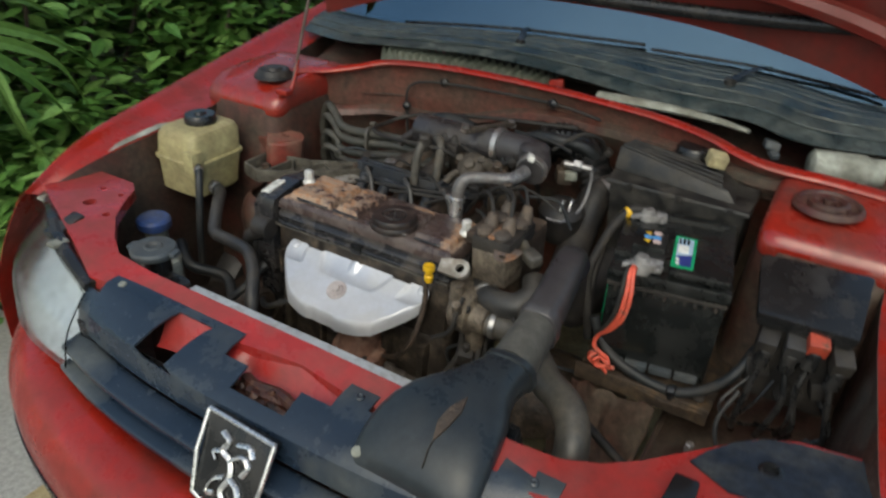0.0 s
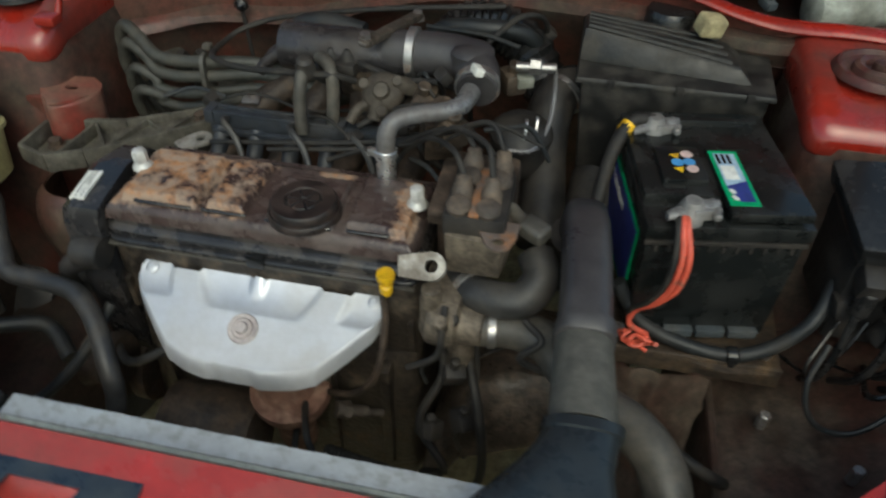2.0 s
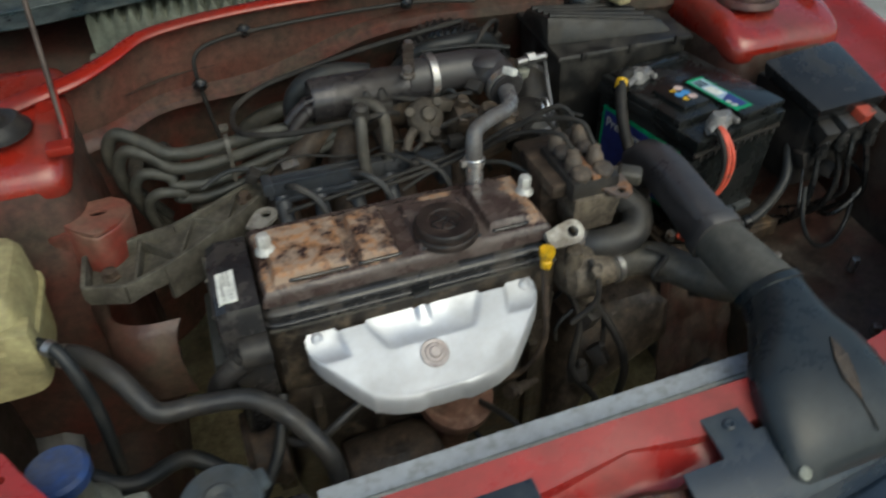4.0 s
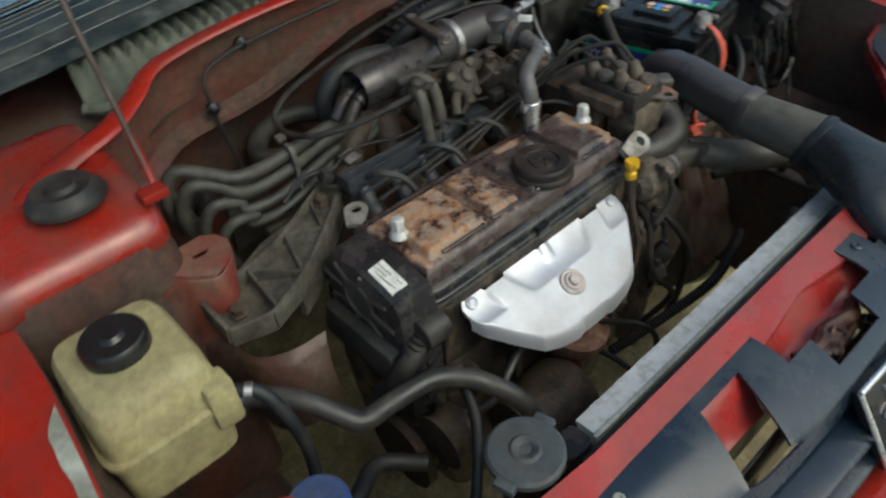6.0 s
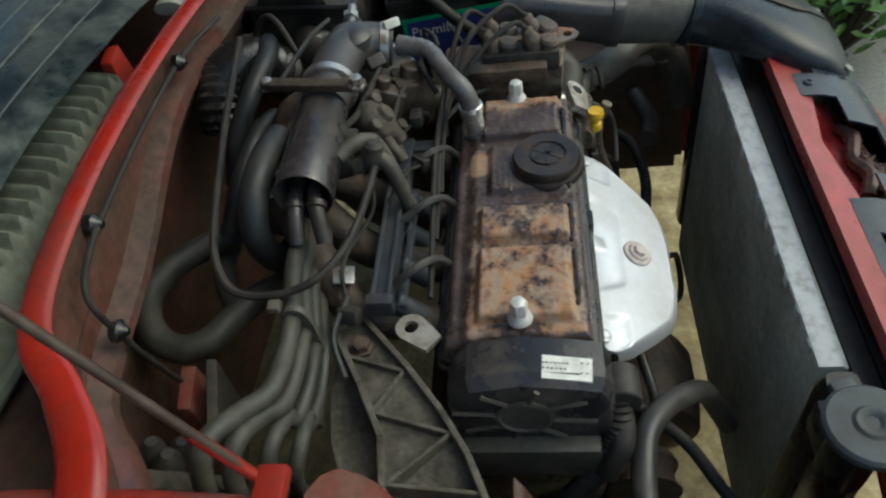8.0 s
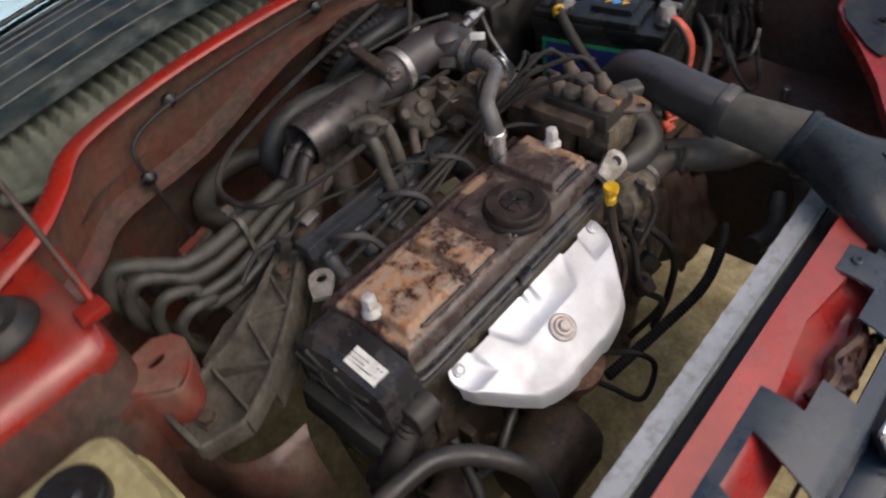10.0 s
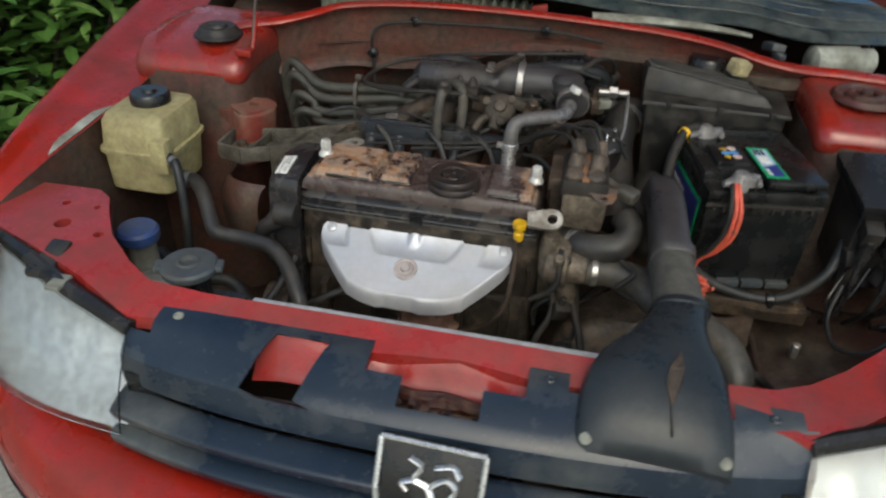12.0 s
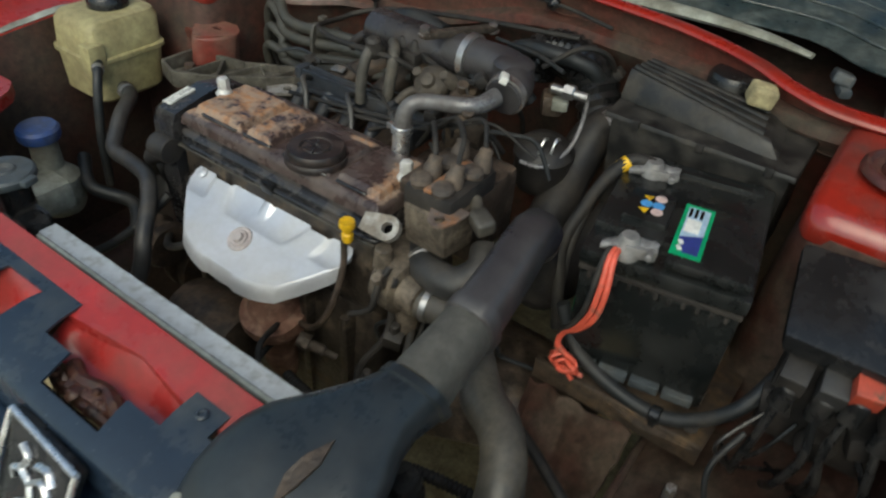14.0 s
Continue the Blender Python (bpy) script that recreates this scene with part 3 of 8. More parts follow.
band("dashboard", [DASH, [(x, 1.35, 0.97) for x, y, z in DASH], [(x, 1.4, 0.5) for x, y, z in DASH]], BLACK_DUSTY, 10, 0.01, "dark dashboard behind the glass")
band("roof", [ROOF, [(x, 1.9, z + 0.05) for x, y, z in ROOF], [(x, 3.0, z - 0.02) for x, y, z in ROOF]], RED, 16, 0.003, "red roof", 6)
for flip in (lambda p: p, mirror):
    band("cabin_side", [flip(q) for q in ([(-0.52, 1.22, 1.36), (-0.52, 2.0, 1.4), (-0.52, 3.0, 1.34)], [(-0.72, 0.80, 0.96), (-0.74, 2.0, 0.95), (-0.74, 3.0, 0.95)], [(-0.77, 0.8, 0.3), (-0.79, 2.0, 0.3), (-0.77, 3.0, 0.3)])], RED, 12, 0.004, "red cabin side", 6)
band("tailgate", [[(-0.52, 3.0, 1.34), (0.11, 3.02, 1.38), (0.74, 3.0, 1.34)], [(-0.77, 3.2, 0.3), (0.11, 3.25, 0.3), (0.99, 3.2, 0.3)]], RED, 8, 0.004, "red tailgate", 4)

# bonnet: raised steeply on its rear hinges
H_B = [(-0.58, 0.57, 1.00), (-0.40, 0.60, 1.055), (-0.15, 0.625, 1.095), (0.11, 0.63, 1.105), (0.37, 0.625, 1.095), (0.62, 0.60, 1.055), (0.80, 0.57, 1.00)]
H_F = [(-0.52, 0.22, 1.86), (-0.36, 0.20, 1.93), (-0.13, 0.18, 1.97), (0.11, 0.175, 1.98), (0.35, 0.18, 1.97), (0.58, 0.20, 1.93), (0.74, 0.22, 1.86)]
H_M = [((a[0] + b[0]) / 2 * 1.02, (a[1] + b[1]) / 2 + 0.05, (a[2] + b[2]) / 2 + 0.02) for a, b in zip(H_B, H_F)]
bonnet = band("bonnet", [H_B, H_M, H_F], BONNET, 30, 0.012, "open red bonnet held up on a rod", 8)
bm = bm_new()
tube(bm, [(-0.56, 0.525, 1.155), (-0.44, 0.545, 1.147), (-0.19, 0.575, 1.13), (0.11, 0.585, 1.125), (0.41, 0.575, 1.13), (0.66, 0.545, 1.147), (0.78, 0.525, 1.155)], 0.014, 10, 6)
part("seal", bm, BLACK, bonnet, "black rubber bonnet seal")
bm = bm_new()
for s in (0.0, 0.5, 1.0):
    tube(bm, [tuple(V(a).lerp(V(b), 0.12 + 0.4 * s) + V(0, -0.02, 0)) for a, b in zip(H_B, H_F)], 0.02, 8, 4)
part("stiffener", bm, BONNET, bonnet, "red pressed bonnet frame")
bm = bm_new()
tube(bm, [(-0.366, 0.178, 0.925), (-0.362, 0.25, 1.12), (-0.352, 0.44, 1.62)], 0.0034, 10, 6)
rod = part("prop_rod", bm, ROD, car, "thin dull bonnet prop rod")
bm = bm_new()
tube(bm, [(-0.372, 0.165, 0.918), (-0.366, 0.18, 0.93), (-0.3645, 0.202, 0.985)], 0.0046, 10, 6)
box(bm, (-0.374, 0.165, 0.925), (0.03, 0.022, 0.012), 0.003)
part("rod_sleeve", bm, RED, rod, "red rod foot")

# front panel and lamp carriers
def panel_height(x, y):
    z = 0.772 + 0.033 * smoothstep(-0.27, -0.42, x) + 0.028 * smoothstep(0.50, 0.68, x)
    z += 0.014 * smoothstep(-0.352, -0.331, y) * smoothstep(-0.42, -0.28, x) * smoothstep(0.52, 0.42, x)  # turned-up rear edge
    return z


REAR = [(-0.60, -0.16), (-0.53, -0.158), (-0.475, -0.158), (-0.45, -0.175), (-0.425, -0.215), (-0.39, -0.262), (-0.34, -0.303), (-0.30, -0.326), (-0.217, -0.331), (-0.05, -0.331), (0.12, -0.331), (0.29, -0.333), (0.43, -0.337),
        (0.485, -0.325), (0.528, -0.303), (0.57, -0.278), (0.603, -0.252), (0.64, -0.222), (0.677, -0.189), (0.72, -0.165), (0.81, -0.15)]
FRONT = [(0.825, -0.27), (0.67, -0.30), (0.62, -0.33), (0.56, -0.37), (0.51, -0.395), (0.40, -0.375), (0.205, -0.372), (0.12, -0.36), (0.015, -0.372), (-0.12, -0.372), (-0.25, -0.375), (-0.30, -0.385), (-0.38, -0.352), (-0.46, -0.32), (-0.528, -0.292), (-0.60, -0.26)]
holes = [circle(-0.471, -0.255, 0.012, 14), circle(-0.407, -0.268, 0.007, 12), circle(-0.50, -0.205, 0.006, 10), circle(-0.45, -0.205, 0.005, 10), circle(0.70, -0.235, 0.012, 14)]
bm = bm_new()
plate(bm, REAR + FRONT, holes, 0.02, panel_height)
front_panel = part("front_panel", bm, RED_FADED, car, "red front crossmember panel with bolt holes", 30)
bm = bm_new()
plate(bm, [(0.618, -0.262), (0.632, -0.238), (0.658, -0.211), (0.685, -0.188), (0.722, -0.171), (0.80, -0.158), (0.815, -0.262), (0.72, -0.284), (0.665, -0.292)], [circle(0.70, -0.235, 0.012, 14)], 0.003, lambda x, y: panel_height(x, y) + 0.0035 + 0.003 * noise.noise(V(x * 30, y * 30, 0)))
part("sealing_pad", bm, PAD, front_panel, "blue-black weathered sealing pad", 60)
bm = bm_new()
lathe(bm, (0.70, -0.235, 0.797), (0, 0, 1), [(0.016, 0), (0.016, 0.005), (0.011, 0.008), (0.009, 0.008), (0.007, 0.002)], 18)
part("grommet", bm, BLACK, front_panel, "black rubber grommet")
bm = bm_new()


def valley(u, v):
    x = lerp(-0.0, 0.222, u)
    d = smoothstep(0.03, 0.22, u) * smoothstep(0.97, 0.74, u)
    y = lerp(-0.352, -0.402, v)
    return (x, y, 0.7715 - 0.036 * d * smoothstep(0, 0.7, v) - 0.03 * (1 - d) * v)


sheet(bm, valley, 36, 10, 0.0012)
part("latch_platform", bm, RED_FADED, front_panel, "red pressed latch platform")
bm = bm_new()
sheet(bm, lambda u, v: (lerp(-0.13, -0.02, u), lerp(-0.365, -0.405, v), 0.768 - 0.045 * smoothstep(0.1, 1.0, v) + 0.008 * math.sin(math.pi * u)), 12, 10, 0.0012)
part("lamp_bracket", bm, RED_FADED, front_panel, "red bracket seen through the grille panel")

# grille panel
xs = [-0.297, -0.28, -0.262, -0.22, -0.17, -0.125, -0.105, -0.085, -0.06, -0.036, -0.02, 0.0, 0.015, 0.035, 0.06, 0.11, 0.155, 0.18, 0.203, 0.215, 0.235, 0.25, 0.262, 0.3, 0.36, 0.42, 0.432, 0.46, 0.49, 0.507, 0.52]
prof = [(-0.357, 0.7775), (-0.372, 0.777), (-0.384, 0.7755), (-0.397, 0.771), (-0.41, 0.764), (-0.426, 0.753), (-0.4385, 0.744), (-0.4435, 0.738), (-0.449, 0.716), (-0.449, 0.699), (-0.435, 0.694)]


def grille_shift(x):
    s = (x - MID) / 0.41
    return -0.012 * (1 - s * s) + 0.03 * abs(s) ** 3, 0.006 * (1 - s * s)


def grille_point(x, j):
    y, z = prof[j]
    dy, dz = grille_shift(x)
    return (x, y + dy * smoothstep(1, 6, j), z + dz * smoothstep(3, 6, j))


bm = bm_new()
grid = [[bm.verts.new(grille_point(x, j)) for j in range(len(prof))] for x in xs]
for i in range(len(xs) - 1):
    for j in range(len(prof) - 1):
        x = (xs[i] + xs[i + 1]) / 2
        hole = -0.105 < x < -0.036 and 1 <= j < 7
        notch = 0.015 < x < 0.203 and j < 3
        latch = 0.05 < x < 0.165 and j < 5
        gap = (0.25 < x < 0.432 or x > 0.507) and j < 2
        end = x < -0.262 and j < 4
        if not (hole or notch or latch or gap or end):
            bm.faces.new((grid[i][j], grid[i + 1][j], grid[i + 1][j + 1], grid[i][j + 1]))
for row, x in zip(grid, xs):  # the opening leans towards the car's right
    for j in range(2, 7):
        if -0.14 < x < 0.0:
            row[j].co.x -= 0.0045 * (j - 1) * smoothstep(-0.14, -0.105, x) * smoothstep(0.0, -0.036, x)
bmesh.ops.recalc_face_normals(bm, faces=bm.faces)
bmesh.ops.solidify(bm, geom=bm.faces[:], thickness=0.003)
bmesh.ops.delete(bm, geom=[v for v in bm.verts if not v.link_faces], context="VERTS")
grille = part("grille", bm, NAVY, car, "weathered blue-black plastic grille panel with louvres", 24)
for y0, z0 in ((-0.462, 0.674), (-0.474, 0.641)):
    bm = bm_new()
    secs = []
    for k in range(25):
        x = lerp(-0.30, 0.52, k / 24)
        dy, dz = grille_shift(x)
        secs.append(((x, y0 + dy, z0 + dz), (0, 0.042, 0.008), (0, -0.007, 0.024)))
    loft(bm, secs, 20, 5)
    part("louvre", bm, NAVY, grille, "glossy blue-black grille bar", 60)
# added black board gives the gaps between the bars their shade
bm = bm_new()
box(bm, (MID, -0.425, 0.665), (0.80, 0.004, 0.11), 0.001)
part("backing", bm, BLACK, grille, "black board standing in for the shade behind the bars")
for k, (x, y) in enumerate(((-0.235, -0.372), (0.228, -0.372), (0.475, -0.376))):
    bm = bm_new()
    lathe(bm, (x, y, 0.777), (0, 0, 1), [(0.0065, 0), (0.0065, 0.0015), (0.005, 0.003), (0.0035, 0.003), (0.0025, 0.0015)], 14)
    part("clip", bm, NAVY if k else PALE, grille, "" if k else "pale corroded screw")
bm = bm_new()
tube(bm, [(0.05, -0.398, 0.742), (0.08, -0.408, 0.748), (0.11, -0.40, 0.744), (0.15, -0.41, 0.747), (0.175, -0.402, 0.74)], 0.009, 8, 4)
box(bm, (0.10, -0.408, 0.745), (0.06, 0.022, 0.012), 0.003, (10, 5, 8))
tube(bm, [(0.04, -0.415, 0.73), (0.10, -0.42, 0.738), (0.17, -0.415, 0.73)], 0.007, 8, 4)
g = random.Random(8)
for k in range(22):
    q = V(lerp(0.045, 0.175, k / 21), -0.412 + g.uniform(-0.012, 0.012), 0.742 + g.uniform(-0.010, 0.008))
    lathe(bm, q, (g.uniform(-1, 1), g.uniform(-0.6, 0.6), 1), [(0.002, -0.006), (0.006, -0.002), (0.0065 + g.uniform(-0.002, 0.003), 0.001), (0.003, 0.005), (0.001, 0.008)], 7)
part("bonnet_latch", bm, LATCH, car, "rusty greasy bonnet latch")

# badge: chrome shield with an abstract light figure
bm = bm_new()
A, B, C, D = V(0.053, -0.466, 0.742), V(0.172, -0.472, 0.744), V(0.162, -0.525, 0.645), V(0.063, -0.522, 0.645)
ring = [A, B, B.lerp(C, 0.5) + V(0.004, -0.004, 0), C, C.lerp(D, 0.5) + V(0, -0.004, -0.014), D, D.lerp(A, 0.5) + V(-0.004, -0.004, 0), A]
for a, b in zip(ring, ring[1:]):
    tube(bm, [a, b], 0.0034, 8)
badge = part("badge_frame", bm, CHROME, grille, "chrome shield-shaped badge frame")
bm = bm_new()
hexa(bm, [D + V(0, 0.012, -0.004), C + V(0, 0.012, -0.004), B + V(0, 0.012, -0.004), A + V(0, 0.012, -0.004)], [D, C, B, A], 0.002)
part("badge_plate", bm, BLACK, grille, "black badge plate")
bm = bm_new()


def on_badge(u, v):
    return A.lerp(B, u).lerp(D.lerp(C, u), v) + V(0, -0.003, 0.002)


for pts in ([(0.3, 0.15), (0.42, 0.22), (0.36, 0.36), (0.5, 0.42), (0.56, 0.6), (0.48, 0.8), (0.6, 0.92)], [(0.36, 0.36), (0.22, 0.42), (0.28, 0.5)], [(0.5, 0.42), (0.66, 0.3), (0.78, 0.38), (0.72, 0.52)],
            [(0.56, 0.6), (0.72, 0.68), (0.8, 0.85)], [(0.48, 0.62), (0.32, 0.72), (0.24, 0.9), (0.38, 0.86)], [(0.55, 0.2), (0.72, 0.16), (0.8, 0.26)]):
    tube(bm, [on_badge(*q) for q in pts], 0.0042, 8, 4, flat=0.5)
part("badge_figure", bm, CHROME, grille, "pale abstract figure on the badge")

# bumper
BUMPER = [(-0.645, -0.26, 0), (-0.60, -0.345, 0), (-0.53, -0.425, 0), (-0.42, -0.495, 0), (-0.28, -0.545, 0), (-0.08, -0.585, 0), (0.11, -0.595, 0)]
BUMPER += [(2 * MID - x, y, 0) for x, y, z in BUMPER[-2::-1]]
BUMPER_SIDE = [(0.105, 0.612), (0.075, 0.622), (0.03, 0.612), (0.0, 0.575), (-0.008, 0.53), (-0.004, 0.46), (0.025, 0.34), (0.07, 0.24)]


def bumper_point(u, v):
    q = along(BUMPER, u)
    d = V(q.x - MID, (q.y + 0.15) * 1.4, 0).normalized()
    p = along([(0, y, z) for y, z in BUMPER_SIDE], v)
    return (q.x - d.x * p.y, q.y - d.y * p.y, p.z)


bm = bm_new()
sheet(bm, bumper_point, 48, 24, 0.004)
bumper = part("bumper", bm, RED, car, "faded red plastic bumper")
bm = bm_new()
sheet(bm, lambda u, v: V(bumper_point(u * 0.7 + 0.15, 0.62 + 0.2 * v)) + V(0, -0.003, 0), 24, 6, 0.004)
part("air_intake", bm, BLACK, bumper, "black lower intake grille")


def headlight(flip):
    top = [(-0.292, -0.405, 0.757), (-0.40, -0.375, 0.783), (-0.50, -0.325, 0.79), (-0.585, -0.275, 0.775), (-0.625, -0.24, 0.745)]
    mid = [(-0.285, -0.45, 0.71), (-0.40, -0.435, 0.72), (-0.51, -0.395, 0.72), (-0.60, -0.335, 0.705), (-0.645, -0.28, 0.69)]
    low = [(-0.285, -0.468, 0.652), (-0.40, -0.452, 0.648), (-0.51, -0.412, 0.64), (-0.60, -0.35, 0.63), (-0.645, -0.295, 0.625)]
    if flip:
        top, mid, low = mirror(top), mirror(mid), mirror(low)
    bm = bm_new()
    sheet(bm, lambda u, v: along([along(top, u), along(mid, u), along(low, u)], v), 24, 12, 0.003)
    lamp = part("headlight", bm, LENS, car, "large clouded clear headlight")
    bm = bm_new()
    sheet(bm, lambda u, v: along([V(along(top, u)) + V(0, 0.012, 0.002), V(along(mid, u)) + V(0, 0.075 + 0.0014 * math.sin(u * 70), 0.0), V(along(low, u)) + V(0, 0.012, -0.002)], v), 120, 10, 0.003)
    part("reflector", bm, FROST, lamp, "silvery headlight reflector")
    bm = bm_new()
    tube(bm, [(x, y + 0.014, z + 0.004) for x, y, z in top], 0.012, 8, 6)
    part("lamp_rim", bm, BLACK, lamp, "black headlight rim")
    for s in () if flip else (0.25, 0.75):
        q = along(top, s)
        bm = bm_new()
        box(bm, q + V(0, 0.008, 0.012), (0.02, 0.03, 0.006), 0.002)
        part("lamp_clip", bm, PALE, lamp, "pale lamp clip")
    bm = bm_new()
    q = V(0.621, -0.362, 0.788) if flip else V(along(top, 0.35))
    hexa(bm, [q + V(-0.018, 0.0, -0.004), q + V(0.018, 0.0, -0.004), q + V(0.016, 0.06, 0.012), q + V(-0.012, 0.06, 0.012)], [q + V(-0.018, 0.0, 0.008), q + V(0.018, 0.0, 0.008), q + V(0.016, 0.06, 0.022), q + V(-0.012, 0.06, 0.022)], 0.004)
    part("lamp_tab", bm, BLACK, lamp, "black headlight fixing tab")


headlight(False)
headlight(True)

# wheels
for flip in (1, -1):
    for y in (0.24, 2.55):
        x = MID + flip * 0.735
        bm = bm_new()
        lathe(bm, (x, y, 0.275), (-flip, 0, 0), [(0.17, 0.0), (0.235, -0.006), (0.262, 0.008), (0.274, 0.03), (0.275, 0.075), (0.274, 0.12), (0.262, 0.142), (0.20, 0.15)], 40)
        wheel = part("wheel", bm, RUBBER, car, "black rubber tyre on a steel wheel")
        bm = bm_new()
        lathe(bm, (x, y, 0.275), (-flip, 0, 0), [(0.175, 0.004), (0.165, 0.012), (0.15, 0.03), (0.06, 0.012), (0.03, 0.008), (0.01, 0.008)], 32)
        part("rim", bm, STEEL, wheel, "plain steel rim")

# chassis rails
for flip in (lambda p: p, mirror):
    a = flip([(-0.53, -0.30, 0.46), (-0.53, 0.38, 0.46)])
    b = flip([(-0.40, -0.30, 0.46), (-0.40, 0.38, 0.46)])
    c = flip([(-0.36, -0.30, 0.33), (-0.36, 0.38, 0.33)])
    band("chassis_rail", [a, b, c], RED_WALL, 8, 0.002, "grimy red chassis rail, darkened for shade", 4)

# bare worn strip along the wing flange
bm = bm_new()
def worn(u, v):
    t = lerp(0.27, 0.41, u)
    w = 0.985 - 0.075 * v * min(1.0, 5 * u, 5 * (1 - u)) - 0.004 * math.sin(23 * u) * v
    return along([along(q, t) for q in (SILL, SIDE, CROWN, STEP, FLANGE)], w) + V(0, 0, 0.0022)


sheet(bm, worn, 24, 4, 0.0006)
part("worn_patch", bm, PALE, car, "bare pale scraped patch on the wing flange")

# ground and greenery
bm = bm_new()
sheet(bm, lambda u, v: (lerp(-300, 300, u), lerp(-300, 300, v), 0.0), 8, 8, 0)
ground = tagged(part("ground", bm, CONCRETE, None, smooth=0), "pale grey worn concrete yard", "ground", kind="structure")
bm = bm_new()
sheet(bm, lambda u, v: (lerp(-0.75, 1.1, u), lerp(-0.75, 2.6, v), 0.004 + 0.004 * math.sin(17 * u) * math.sin(23 * v)), 40, 60, 0)
tagged(part("ground_patch", bm, TRAY, None, smooth=60), "sandy oil-stained ground under the car", "ground", kind="structure")
bm = bm_new()
sheet(bm, lambda u, v: (lerp(-6.0, -1.1 - 0.05 * math.sin(9 * v), u), lerp(-0.02, 8.0, v), 0.012 + 0.01 * math.sin(31 * u) * math.sin(47 * v)), 40, 60, 0)
tagged(part("planting_bed", bm, SOIL, None, smooth=60), "dark soil bed with leaf litter under the hedge", "ground", kind="structure")
bm = bm_new()
sheet(bm, lambda u, v: (lerp(0.545, 0.79, u), lerp(-0.30, 0.16, v), 0.60 + 0.07 * u + 0.012 * math.sin(5 * v + 3 * u) + 0.003 * math.sin(11 * u)), 30, 24, 0.002)
apron = part("apron", bm, GREASE_SHADE_RED, car, "rust-brown sheet metal beside the battery")
bm = bm_new()
sheet(bm, lambda u, v: (0.543 - 0.012 * v, lerp(-0.30, 0.16, u), 0.604 - 0.2 * v), 10, 6, 0.002)
tube(bm, [(0.544, -0.30, 0.606), (0.546, -0.1, 0.608), (0.544, 0.16, 0.606)], 0.005, 8, 6)
part("seam", bm, RED_WALL, apron, "folded panel edge")
for x, y in ((0.58, -0.18), (0.60, -0.06), (0.68, -0.13), (0.62, -0.24)):
    bm = bm_new()
    cyl(bm, (x, y, 0.60 + 0.07 * (x - 0.545) / 0.245), (x, y, 0.625 + 0.07 * (x - 0.545) / 0.245), 0.007, seg=6)
    part("bolt", bm, STEEL, apron, "small bright bolt")


